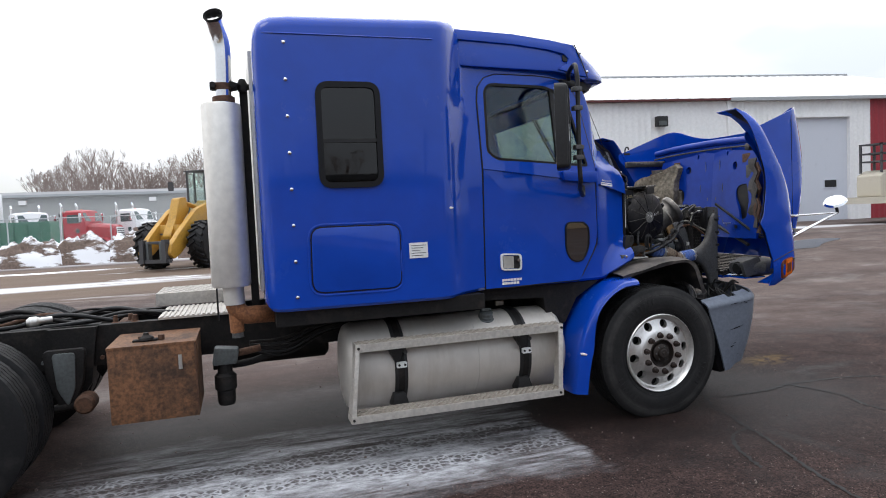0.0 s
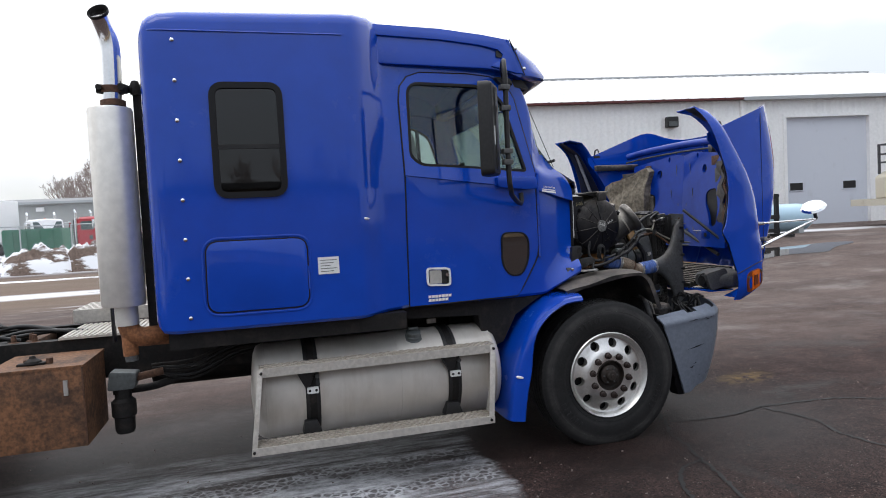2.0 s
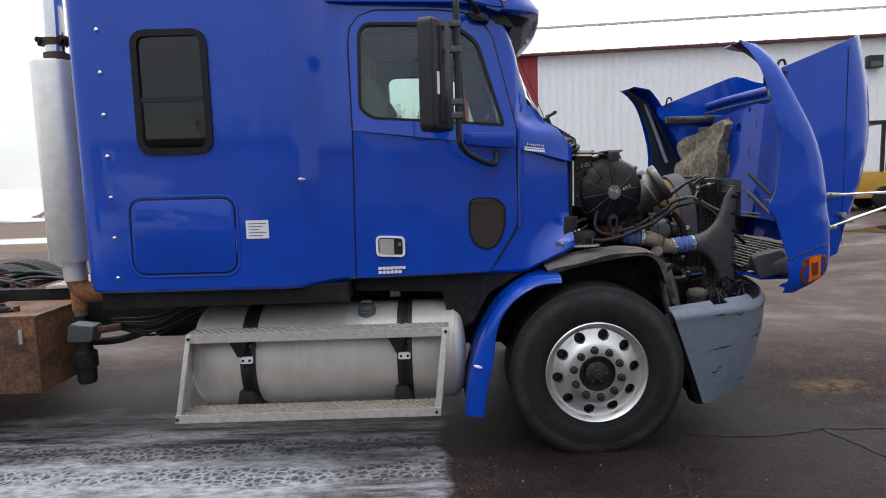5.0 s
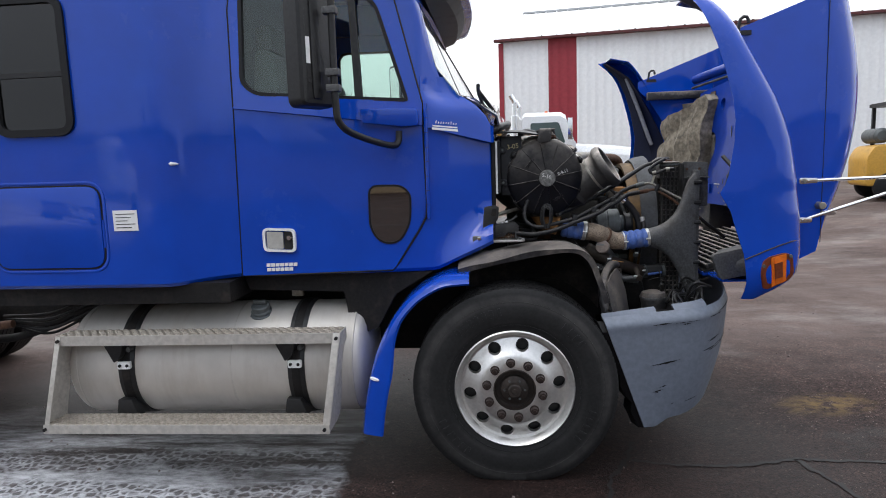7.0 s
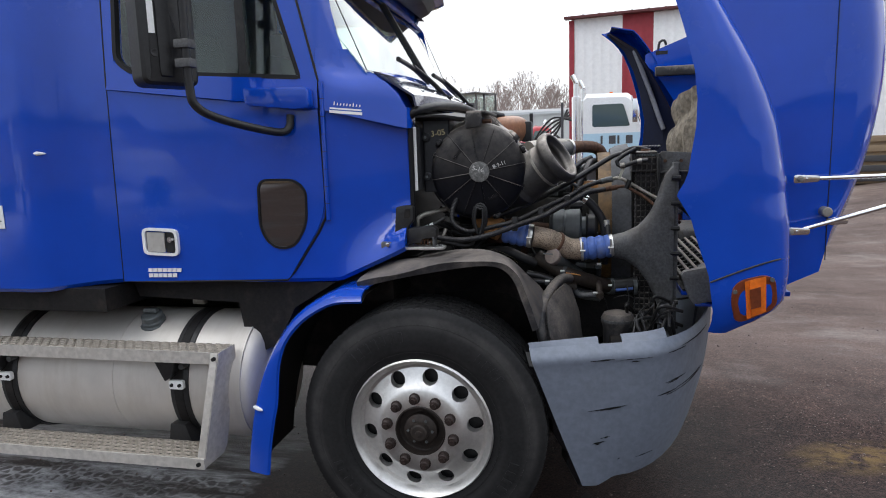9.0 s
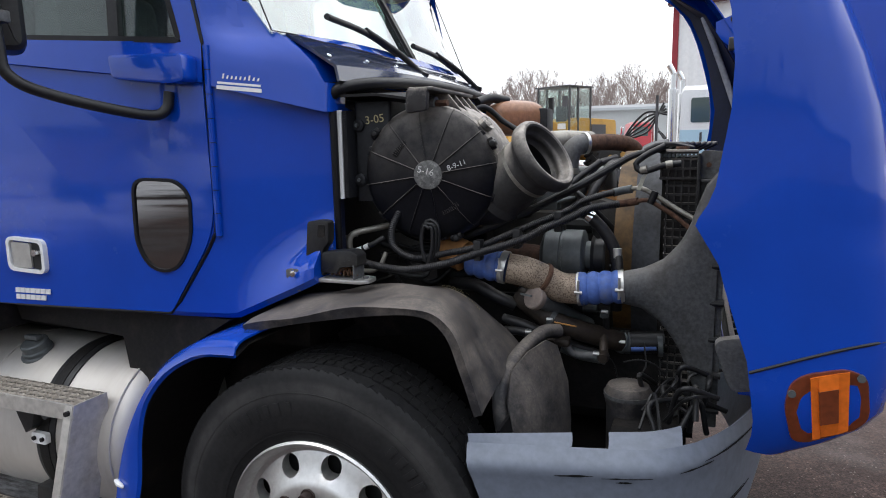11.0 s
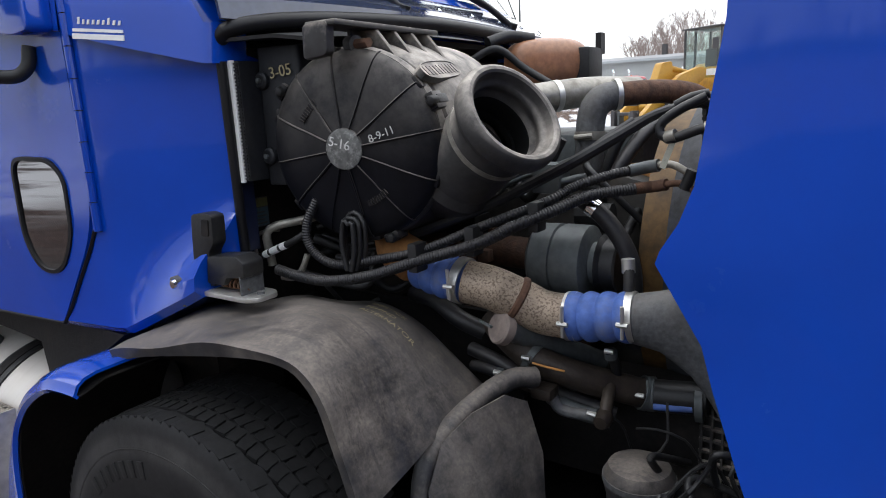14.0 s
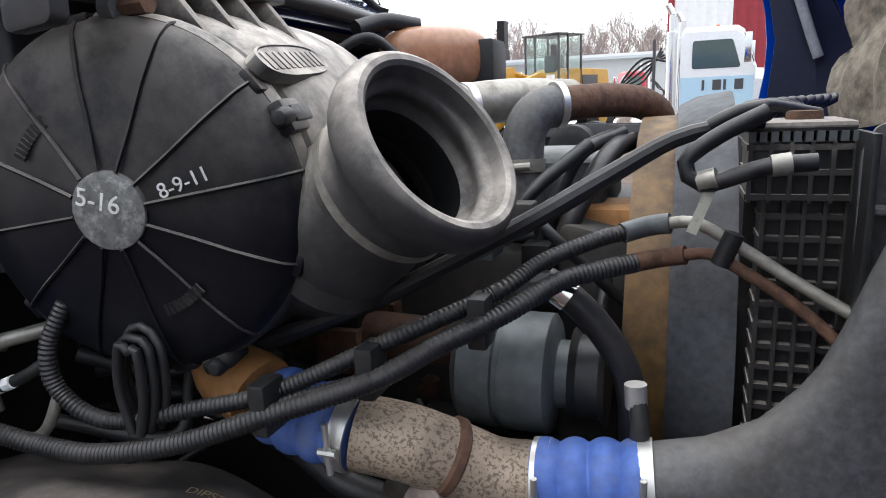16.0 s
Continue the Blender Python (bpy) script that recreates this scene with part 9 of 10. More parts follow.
def highway_truck(name, label, paint, stripe=None, frame_len=4.0):
    """A long-nosed truck, nose towards +x, its cab's back at x = 0."""
    t = thing(name, label, "truck")
    part("cab", loft([[(x, y, z) for y, z in ((-0.95, 1.1), (-1.0, 1.3), (-1.0, 2.1), (-0.93, top - 0.1), (-0.8, top), (0, top + 0.06), (0.8, top), (0.93, top - 0.1), (1.0, 2.1), (1.0, 1.3), (0.95, 1.1))] for x, top in ((0.0, 2.82), (0.06, 2.9), (1.0, 2.88), (1.12, 2.8), (1.34, 2.15), (1.38, 2.05))]), paint, t)
    part("hood", loft([[(x, y, z) for y, z in ((-w, 0.9), (-w, top - 0.2), (-w + 0.12, top - 0.03), (0, top + 0.03), (w - 0.12, top - 0.03), (w, top - 0.2), (w, 0.9))] for x, w, top in ((1.36, 0.78, 2.05), (2.2, 0.66, 1.98), (2.95, 0.56, 1.88), (3.05, 0.52, 1.8))]), paint, t, bevel=0.02)
    gr_ = part("grille", box(3.03, 3.1, -0.45, 0.45, 0.85, 1.75), CHROME, t, bevel=0.02)
    for k in range(6):
        part("slat", box(3.1, 3.11, -0.4, 0.4, 0.95 + 0.13 * k, 1.01 + 0.13 * k), DKGREY, gr_)
    part("bumper", box(3.05, 3.25, -1.15, 1.15, 0.45, 0.82), CHROME, t, bevel=0.03)
    for s in (-1, 1):
        part("front_fender", loft([[(2.3 + 0.62 * math.cos(a) * k, s * y, 0.55 + 0.62 * math.sin(a) * k) for a in [math.pi * i / 12 for i in range(13)]] + [] for y, k in ((0.6, 1.0), (1.1, 1.0), (1.15, 0.93))], False), paint, t)
        part("headlight", lathe((3.0, s * 0.78, 1.1), (3.12, s * 0.78, 1.1), [(0, 0), (0, 0.1), (0.1, 0.1), (0.12, 0.08), (0.12, 0)], 14), WHITE, t)
        dw = part("cab_window", prism(round_poly([(0.22, 2.08), (0.22, 2.62), (0.95, 2.62), (1.12, 2.08)], 0.06), s * 0.955, s * 1.006), VEHGLASS, t)
        part("low_window", prism(round_poly([(0.75, 1.45), (0.75, 1.72), (1.0, 1.72), (1.0, 1.45)], 0.05), s * 0.99, s * 1.006), VEHGLASS, t)
        if stripe:
            part("stripe", box(0.0, 1.36, s * 0.99, s * 1.008, 1.2, 1.92), stripe, t)
        part("mirror", box(1.18, 1.3, s * 1.2, s * 1.32, 2.15, 2.7), CHROME, t, bevel=0.01)
        part("mirror_arm", tube([(1.15, s * 1.0, 2.62), (1.24, s * 1.26, 2.66)], 0.015, 6), CHROME, t)
        part("exhaust_stack", tube([(-0.2, s * 0.8, 1.1), (-0.2, s * 0.8, 3.0), (-0.2, s * 0.8, 3.18), (-0.3, s * 0.8, 3.38)], lambda f: 0.11 if f < 0.72 else 0.065, 16), CHROME, t)
        simple_wheel(t, 2.3, s * 1.0, 0.52, 0.28)
        for q in (0, 1):
            simple_wheel(t, -2.2 - 1.3 * q, s * 0.95, 0.52, 0.55)
        part("frame_rail", box(-frame_len, 1.2, s * 0.4, s * 0.46, 0.75, 1.0), DKGREY, t)
    part("windshield", loft([[(x, y, z) for y in (-0.82, 0.82)] + [(x + 0.012, y, z + 0.006) for y in (0.82, -0.82)] for x, z in ((1.14, 2.72), (1.335, 2.17))]), VEHGLASS, t)
    if stripe:
        for k, w in enumerate((0.05, 0.16, 0.05, 0.16)):
            part("door_lettering", box(0.42 + 0.2 * k, 0.42 + 0.2 * k + w, -1.014, -1.009, 1.66, 1.86), DKGREY, t)
    part("roof_light", lathe((0.6, 0, 2.94), (0.6, 0, 3.0), [(0, 0.05), (0.04, 0.04), (0.05, 0)], 10), AMBER, t)
    for k in range(5):
        q = [(-0.35 - 0.05 * k, -0.3 + 0.15 * k, 2.3 + 0.08 * k), (-0.9, -0.3 + 0.15 * k, 2.35 - 0.1 * k), (-1.4, -0.2 + 0.1 * k, 1.7), (-1.1, 0.1, 1.3)]
        part("air_hose", tube(q, 0.025, 6, 0.1), BLACK, t)
    part("hose_post", box(-0.62, -0.56, -0.5, -0.44, 1.0, 2.75), DKGREY, t)
    return t


wt = highway_truck("parked_truck", "white and pale blue long-nose truck parked at the building", WHITEP, PALEBLUE)
wt.matrix_world = Matrix.Translation((0.75, 14.0, 0)) @ pose(0, 0, 0, 0, 0, -6)
rt = highway_truck("parked_truck", "red long-nose truck parked on the snowy lot", REDP)
rt.matrix_world = Matrix.Translation((-24.6, 38.0, 0)) @ pose(0, 0, 0, 0, 0, -62)
for x, y, yaw, mt, lab in ((-13.2, 41.5, -20, REDP, "red truck parked behind the fence"), (-16.2, 43.0, -60, WHITEP, "white truck parked behind the fence"), (-10.2, 43.0, -30, WHITEP, "white truck parked behind the fence"), (-1.8, 39.0, 200, REDP, "red truck parked behind the yard")):
    o = highway_truck("parked_truck", lab, mt)
    o.matrix_world = Matrix.Translation((x, y, 0)) @ pose(0, 0, 0, 0, 0, yaw)

# box truck
bt = thing("box_truck", "white box truck parked facing the yard on snow", "truck")
part("cargo_box", box(-1.2, 1.2, 1.8, 7.5, 1.0, 3.6), WHITEP, bt, bevel=0.04)
part("cab", loft([[(x * w, y, z) for x, z in ((-0.98, 0.8), (-1.0, 1.9), (-0.85, top), (0.85, top), (1.0, 1.9), (0.98, 0.8))] for y, w, top in ((1.75, 1.0, 2.75), (0.8, 1.0, 2.75), (0.2, 1.0, 2.0), (0.1, 0.98, 1.92))]), WHITEP, bt)
part("hood", loft([[(x * w, y, z) for x, z in ((-0.95, 0.6), (-0.95, top - 0.2), (-0.6, top), (0.6, top), (0.95, top - 0.2), (0.95, 0.6))] for y, w, top in ((0.12, 1.0, 1.85), (-0.9, 0.98, 1.6), (-1.0, 0.95, 1.45))]), WHITEP, bt)
part("windshield", sheet([[(-0.76, 0.74, 2.7), (0.76, 0.74, 2.7)], [(-0.84, 0.18, 2.05), (0.84, 0.18, 2.05)]], 0.012), VEHGLASS, bt)
part("grille", box(-0.6, 0.6, -1.05, -0.98, 1.0, 1.38), CHROME, bt)
part("bumper", box(-1.05, 1.05, -1.15, -1.0, 0.45, 0.8), DKGREY, bt)
for s in (-1, 1):
    part("headlight", box(s * 0.65, s * 0.92, -1.04, -0.98, 1.1, 1.3), WHITE, bt)
    simple_wheel(bt, s * 0.9, -0.1, 0.45, 0.28, "x")
    simple_wheel(bt, s * 0.9, 5.5, 0.45, 0.5, "x")
bt.matrix_world = Matrix.Translation((-20.3, 35.4, rise(-20.3, 35.4))) @ pose(0, 0, 0, 0, 0, -14)
ub = thing("utility_box", "grey-green utility cabinets on posts", "utility box")
for k, (x, w, h) in enumerate(((0, 0.9, 1.9), (1.1, 1.1, 2.2))):
    part("cabinet", box(x, x + w, 0, 0.5, h - 1.2, h), GREYMET if k else SHEDWALL, ub, bevel=0.03)
    for q in (0.1, w - 0.15):
        part("post", box(x + q, x + q + 0.1, 0.2, 0.3, 0, h - 1.2), GREYMET, ub)
ub.location = (-17.6, 30.6, 0)
for x, y, w, lab in ((-14.3, 35.6, 2.6, "green steel dumpster behind the fence"),):
    dm = thing("dumpster", lab, "dumpster")
    part("bin", loft([[(xx, yy, z) for xx, yy in ((-w / 2 - g, -0.9 - g), (w / 2 + g, -0.9 - g), (w / 2 + g, 0.9 + g), (-w / 2 - g, 0.9 + g))] for z, g in ((0.0, 0.0), (1.5, 0.15), (2.1, 0.15), (2.2, 0.1))]), GREENP, dm)
    for k in range(4):
        part("rib", box(-w / 2 + 0.3 + k * 0.65, -w / 2 + 0.38 + k * 0.65, -1.12, -0.95, 0.2, 2.1), GREENP, dm)
    dm.location = (x, y, 0)

# low grey shed along the back
shed = thing("storage_shed", "long low grey storage building behind the yard", "building")
part("wall", box(-24.6, 8, 50.0, 64, 0, 4.35), SHEDWALL, shed)
part("roof", prism([(-24.9, 4.35), (8.3, 4.35), (8.3, 4.62), (-24.9, 4.62)], 49.7, 64.3), ROOF, shed)
part("eave", box(-24.9, 8.3, 49.62, 49.72, 4.25, 4.42), TRIM_GREY, shed)
for x in (-18.5, -9.6):
    part("wall_light", box(x, x + 0.5, 49.75, 50.0, 3.7, 4.0), WHITE, shed)
# chain-link fence
fence = thing("chain_link_fence", "grey chain-link fence with a top rail", "fence")
for k in range(6):
    part("post", cyl((-16.8 + k * 2.4, 33, 0), (-16.8 + k * 2.4, 33, 2.35), 0.035, seg=8), TRIM_GREY, fence)
part("top_rail", cyl((-16.8, 33, 2.33), (-4.8, 33, 2.33), 0.025, seg=8), TRIM_GREY, fence)
mesh_ = bmesh.new()
for k in range(100):
    x = -16.8 + k * 0.12
    for d in (1, -1):
        a = (x if d > 0 else x + 2.3, 33, 0.02)
        b2 = (x + 2.3 if d > 0 else x, 33, 2.32)
        if max(a[0], b2[0]) < -4.8:
            vs = [mesh_.verts.new((a[0] - 0.004, 33, a[2])), mesh_.verts.new((a[0] + 0.004, 33, a[2])), mesh_.verts.new((b2[0] + 0.004, 33, b2[2])), mesh_.verts.new((b2[0] - 0.004, 33, b2[2]))]
            mesh_.faces.new(vs)
part("wire_mesh", mesh_, TRIM_GREY, fence, smooth=False)

# heaps of dirt and old snow
HEAP = heap_material()
rnd2 = random.Random(3)
for x, y, rx, ry, h in ((-15.5, 30.2, 2.3, 1.6, 1.25), (-12.6, 30.0, 2.0, 1.5, 1.5), (-10.4, 30.4, 1.9, 1.5, 1.55), (-7.9, 30.6, 2.4, 1.5, 1.7), (-17.6, 30.6, 1.9, 1.2, 0.7), (-5.2, 31.0, 2.2, 1.5, 1.3), (-21.5, 31.6, 2.5, 1.0, 0.55), (-20.0, 39.0, 3.0, 1.2, 0.7), (14.8, 14.1, 2.2, 0.35, 0.16), (-1.5, 33, 3.0, 1.6, 1.0)):
    hb = bmesh.new()
    R = []
    n_r, n_a = 12, 36
    for i in range(n_r + 1):
        f = i / n_r
        row = []
        for k in range(n_a):
            a = 2 * math.pi * k / n_a
            p = Vector((rx * f * math.cos(a), ry * f * math.sin(a), 0))
            nn = noise.fractal(Vector((p.x + x * 3, p.y + y, 0)) * 1.3, 0.8, 2.2, 5)
            p.z = max(0, 0.8 * h * (1 - f ** 2.6) * (1 + 0.4 * nn)) + 0.1 * nn * (1 - f) - 0.02 * (i == n_r)
            row.append(hb.verts.new(p))
        R.append(row)
    for p, q in zip(R, R[1:]):
        for k in range(n_a):
            hb.faces.new((p[k], p[(k + 1) % n_a], q[(k + 1) % n_a], q[k]))
    o = part("snow_heap", hb, HEAP, None)
    o.location = (x, y, rise(x, y))
    tagged(o, "heap of dirt streaked with old snow", "snow heap", "snow heaps")


# wheel loader
CABGLASS = glass("loader_glass", (0.92, 0.97, 0.95))
def wheel_loader():
    """An articulated loader, nose towards -x, its middle at the origin."""
    t = thing("wheel_loader", "yellow wheel loader with a glazed cab and no bucket", "loader")
    part("rear_body", prism(round_poly([(0.3, 1.25), (0.3, 2.15), (0.9, 2.55), (3.2, 2.5), (3.3, 1.4), (2.9, 1.1)], 0.12), -0.75, 0.75), YELLOW, t, bevel=0.05)
    part("vent", box(1.6, 2.5, -0.77, 0.77, 1.8, 2.3), DKGREY, t)
    part("counterweight", box(2.9, 3.5, -1.2, 1.2, 0.9, 1.7), YELLOW, t, bevel=0.08)
    part("front_frame", box(-2.2, -0.1, -0.55, 0.55, 0.8, 1.6), YELLOW, t, bevel=0.05)
    cabx0, cabx1 = 0.25, 1.6
    part("cab_floor", box(cabx0, cabx1, -0.75, 0.75, 1.6, 2.05), YELLOW, t, bevel=0.04)
    part("cab_roof", box(cabx0 - 0.1, cabx1 + 0.05, -0.82, 0.82, 3.64, 3.70), DKGREY, t, bevel=0.05)
    for x in (cabx0, cabx1 - 0.1, 0.75):
        for s in (-1, 1):
            part("cab_post", box(x, x + 0.06, s * 0.71, s * 0.77, 2.0, 3.65), DKGREY, t)
    for a in (box(cabx0 + 0.02, cabx1, -0.75, -0.74, 2.05, 3.6), box(cabx0 + 0.02, cabx1, 0.74, 0.75, 2.05, 3.6), box(cabx0, cabx0 + 0.01, -0.7, 0.7, 2.05, 3.6), box(cabx1 - 0.02, cabx1 - 0.01, -0.7, 0.7, 2.3, 3.6)):
        g = part("cab_glass", a, CABGLASS, t)
    part("seat", box(0.7, 1.25, -0.25, 0.25, 2.1, 3.0), DKGREY, t, bevel=0.05)
    part("exhaust", tube([(1.85, 0.1, 2.5), (1.85, 0.1, 3.1), (1.93, 0.1, 3.25)], 0.06, 10), DKGREY, t)
    for s in (-1, 1):
        part("lift_arm", prism(round_poly([(-0.5, 2.4), (-0.15, 2.3), (-0.35, 1.95), (-1.3, 1.45), (-2.5, 0.62), (-2.95, 0.42), (-3.2, 0.6), (-3.1, 0.9), (-2.55, 1.35), (-1.4, 2.15)], 0.1), s * 0.42, s * 0.62), YELLOW, t, bevel=0.03)
        part("lift_cylinder", tube([(-0.5, s * 0.35, 1.1), (-2.2, s * 0.35, 1.3)], 0.07, 10), GREYMET, t)
        part("coupler", box(-3.3, -3.05, s * 0.35, s * 0.5, 0.3, 1.1), DKGREY, t)
        part("mirror", box(-0.4, -0.33, s * 0.95, s * 1.15, 2.9, 3.25), DKGREY, t)
        part("head_lamp", box(-0.4, -0.25, s * 0.75, s * 1.0, 2.1, 2.3), WHITE, t)
        part("fender", prism(round_poly([(1.2, 1.55), (2.6, 1.6), (2.8, 1.4), (2.9, 1.45), (2.7, 1.75), (1.2, 1.7)], 0.05), s * 0.75, s * 1.3), DKGREY, t)
        for x in (-1.6, 2.0):
            bm = bmesh.new()
            w, r = 0.64, 0.86
            c = Vector((x, s * 1.05, r))
            d = Vector((0, w / 2, 0))
            add_lathe(bm, c - d, c + d, [(0, 0), (0, 0.4), (0.02, r * 0.85), (0.1, r - 0.06), (w - 0.1, r - 0.06), (w - 0.02, r * 0.85), (w, 0.4), (w, 0)], 36)
            for k in range(20):
                for q in (-1, 1):
                    m_ = Matrix.Translation(c) @ Matrix.Rotation(2 * math.pi * (k + 0.25 * q) / 20, 4, "Y") @ Matrix.Translation((0, q * 0.14, r - 0.04)) @ Matrix.Rotation(0.6 * q, 4, "Z")
                    add_box(bm, -0.045, 0.045, -0.17, 0.17, -0.04, 0.045, m_)
            wl_ = part("wheel", bm, RUBBER, t, "huge lugged tyre")
            part("rim", lathe(c - d * 1.03, c + d * 1.03, [(0, 0), (0.01, 0.3), (0.05, 0.4), (w - 0.02, 0.4), (w + 0.01, 0.3), (w + 0.02, 0)], 24), YELLOW, wl_)
    part("bell_crank", prism(round_poly([(-1.75, 2.55), (-1.3, 2.6), (-1.25, 2.2), (-1.8, 1.3), (-2.3, 0.95), (-2.45, 1.2), (-2.05, 1.8)], 0.1), -0.16, 0.16), YELLOW, t, bevel=0.02)
    part("tilt_cylinder", tube([(-0.3, 0, 2.2), (-1.4, 0, 2.42)], 0.09, 10), YELLOW, t)
    part("coupler_bar", box(-3.2, -3.1, -0.55, 0.55, 0.95, 1.05), DKGREY, t, bevel=0.02)
    part("cross_tube", cyl((-2.0, -0.5, 1.35), (-2.0, 0.5, 1.35), 0.16, seg=18), YELLOW, t)
    for q in (-0.25, 0.25):
        part("coupler_hook", box(-3.22, -3.0, q - 0.05, q + 0.05, 0.35, 1.05), GREYMET, t, bevel=0.03)
    part("coupler_bar", box(-3.25, -3.1, -0.6, 0.6, 0.3, 0.42), DKGREY, t)
    return t


ld = wheel_loader()
ld.matrix_world = Matrix.Translation((-4.45, 23.0, 0)) @ pose(0, 0, 0, 0, 0, 62) @ Matrix.Scale(1.06, 4)

# ---- things along the wall of the steel building ----
pt = thing("propane_tank", "pale blue horizontal propane tank on feet", "tank")
part("vessel", lathe((-1.45, 0, 0.52), (1.45, 0, 0.52), [(0, 0), (0.03, 0.19), (0.12, 0.35), (0.28, 0.44), (0.45, 0.46), (2.45, 0.46), (2.62, 0.44), (2.78, 0.35), (2.87, 0.19), (2.9, 0)], 36), PALEBLUE, pt)
part("dome", lathe((-0.2, 0, 0.94), (-0.2, 0, 1.12), [(0, 0.2), (0.13, 0.2), (0.17, 0.15), (0.18, 0)], 20), BLACK, pt)
for x in (-0.9, 0.9):
    part("foot", box(x - 0.08, x + 0.08, -0.33, 0.33, 0, 0.2), TRIM_GREY, pt)
pt.matrix_world = Matrix.Translation((14.0, 12.5, rise(14.0, 12.5))) @ pose(0, 0, 0, 0, 0, -8)
rk = thing("attachment_frame", "black steel attachment frame standing on the ground", "frame")
for x in (0, 0.62, 1.24):
    part("upright", box(x, x + 0.1, 0, 0.12, 0, 1.3), BLACK, rk)
for z in (0.12, 0.55, 1.2):
    part("rail", box(0, 1.34, -0.02, 0.14, z, z + 0.12), BLACK, rk)
part("fork", box(0.2, 0.32, -1.0, 0.0, 0.02, 0.1), BLACK, rk)
part("fork", box(1.0, 1.12, -1.0, 0.0, 0.02, 0.1), BLACK, rk)
rk.matrix_world = Matrix.Translation((11.85, 11.4, rise(12.4, 11.3))) @ pose(0, 0, 0, 0, 0, -8)
fk = thing("forklift", "yellow forklift with a propane bottle and black mast", "forklift")
part("counterweight", prism(round_poly([(0, 0.3), (0, 0.95), (0.15, 1.2), (0.75, 1.25), (0.8, 0.3)], 0.1), -0.55, 0.55), YELLOW, fk, bevel=0.05)
part("body", box(0.75, 1.9, -0.5, 0.5, 0.3, 0.95), YELLOW, fk, bevel=0.05)
part("gas_bottle", cyl((0.35, -0.4, 1.42), (0.35, 0.4, 1.42), 0.17, soft=0.06), GREYMET, fk)
for x in (0.45, 1.55):
    for s in (-1, 1):
        part("guard_post", box(x, x + 0.07, s * 0.46, s * 0.53, 0.95, 2.1), BLACK, fk)
        simple_wheel(fk, x + (0.0 if x < 1 else 0.15), s * 0.5, 0.3, 0.2)
part("guard_roof", box(0.4, 1.7, -0.53, 0.53, 2.08, 2.16), BLACK, fk)
part("seat", box(0.75, 1.1, -0.25, 0.25, 0.95, 1.5), BLACK, fk, bevel=0.04)
for s in (-1, 1):
    part("mast_rail", box(2.1, 2.22, s * 0.28, s * 0.38, 0.05, 2.35), BLACK, fk)
    part("fork_tine", box(2.25, 3.2, s * 0.2, s * 0.32, 0.05, 0.1), BLACK, fk)
part("carriage", box(2.2, 2.28, -0.5, 0.5, 0.2, 0.75), BLACK, fk)
for z in (1.2, 1.8, 2.3):
    part("mast_bar", box(2.1, 2.2, -0.35, 0.35, z, z + 0.1), BLACK, fk)
fk.matrix_world = Matrix.Translation((8.25, 11.4, rise(9.0, 11.4))) @ pose(0, 0, 0, 0, 0, -8)
hr = thing("hose_reel", "black hoses looped on a stand by the wall", "hose")
part("post", box(0.3, 0.38, 0.0, 0.08, 0, 1.4), BLACK, hr)
for k in range(7):
    lp = [(0.34 + (0.22 + 0.024 * k) * math.cos(a), 0.02 * k - 0.06, 0.77 + (0.5 + 0.036 * k) * math.sin(a)) for a in [2 * math.pi * i / 28 for i in range(29)]]
    part("hose_loop", add_tube(bmesh.new(), lp, 0.022, 6, raw=True), BLACK, hr)
hr.matrix_world = Matrix.Translation((10.95, 12.0, rise(11.2, 12.0))) @ pose(0, 0, 0, 0, 0, -8)
pl_ = thing("pallet_stack", "stack of weathered timber and scrap by the wall", "pallets")
for k in range(5):
    part("plank_layer", box(-0.55 + 0.03 * k, 0.6, -0.5, 0.5 - 0.04 * k, 0.05 + 0.24 * k, 0.2 + 0.24 * k), WOOD if k > 2 else DKGREY, pl_, bevel=0.01)
    for q in (-0.5, 0, 0.5):
        part("block", box(-0.5, 0.5, q * 0.8 - 0.05, q * 0.8 + 0.05, 0.24 * k - 0.04 if k else 0.0, 0.05 + 0.24 * k), WOOD, pl_)
pl_.location = (7.6, 14.6, rise(7.6, 14.6))
PALE = mat("faded_cream_paint", (0.5, 0.46, 0.38), 0.6, 0.0, 0.0, (0.3, 0.24, 0.17), 0.4, 3.0)
ft = thing("flatbed_trailer", "faded cream flatbed trailer with a caged machine on it", "trailer")
part("deck", box(0, 5.5, -1.1, 1.1, 0.85, 1.1), PALE, ft)
part("rail", box(0, 5.5, -1.15, -1.08, 0.75, 1.0), PALE, ft)
for x in (0.9, 1.8):
    simple_wheel(ft, x, -0.9, 0.4, 0.25)
part("machine_body", prism(round_poly([(0.5, 1.1), (0.5, 1.9), (0.9, 2.1), (2.4, 2.1), (2.4, 1.1)], 0.08), -0.5, 0.5), PALE, ft, bevel=0.03)
for x in (0.6, 1.3):
    for y in (-0.45, 0.4):
        part("cage_post", box(x, x + 0.07, y, y + 0.07, 2.0, 3.1), DKGREY, ft)
for z in (2.4, 2.7, 3.05):
    part("cage_bar", box(0.6, 1.37, -0.45, 0.47, z, z + 0.05), DKGREY, ft)
ft.location = (19.2, 13.0, rise(20.0, 13.0) - 0.1)


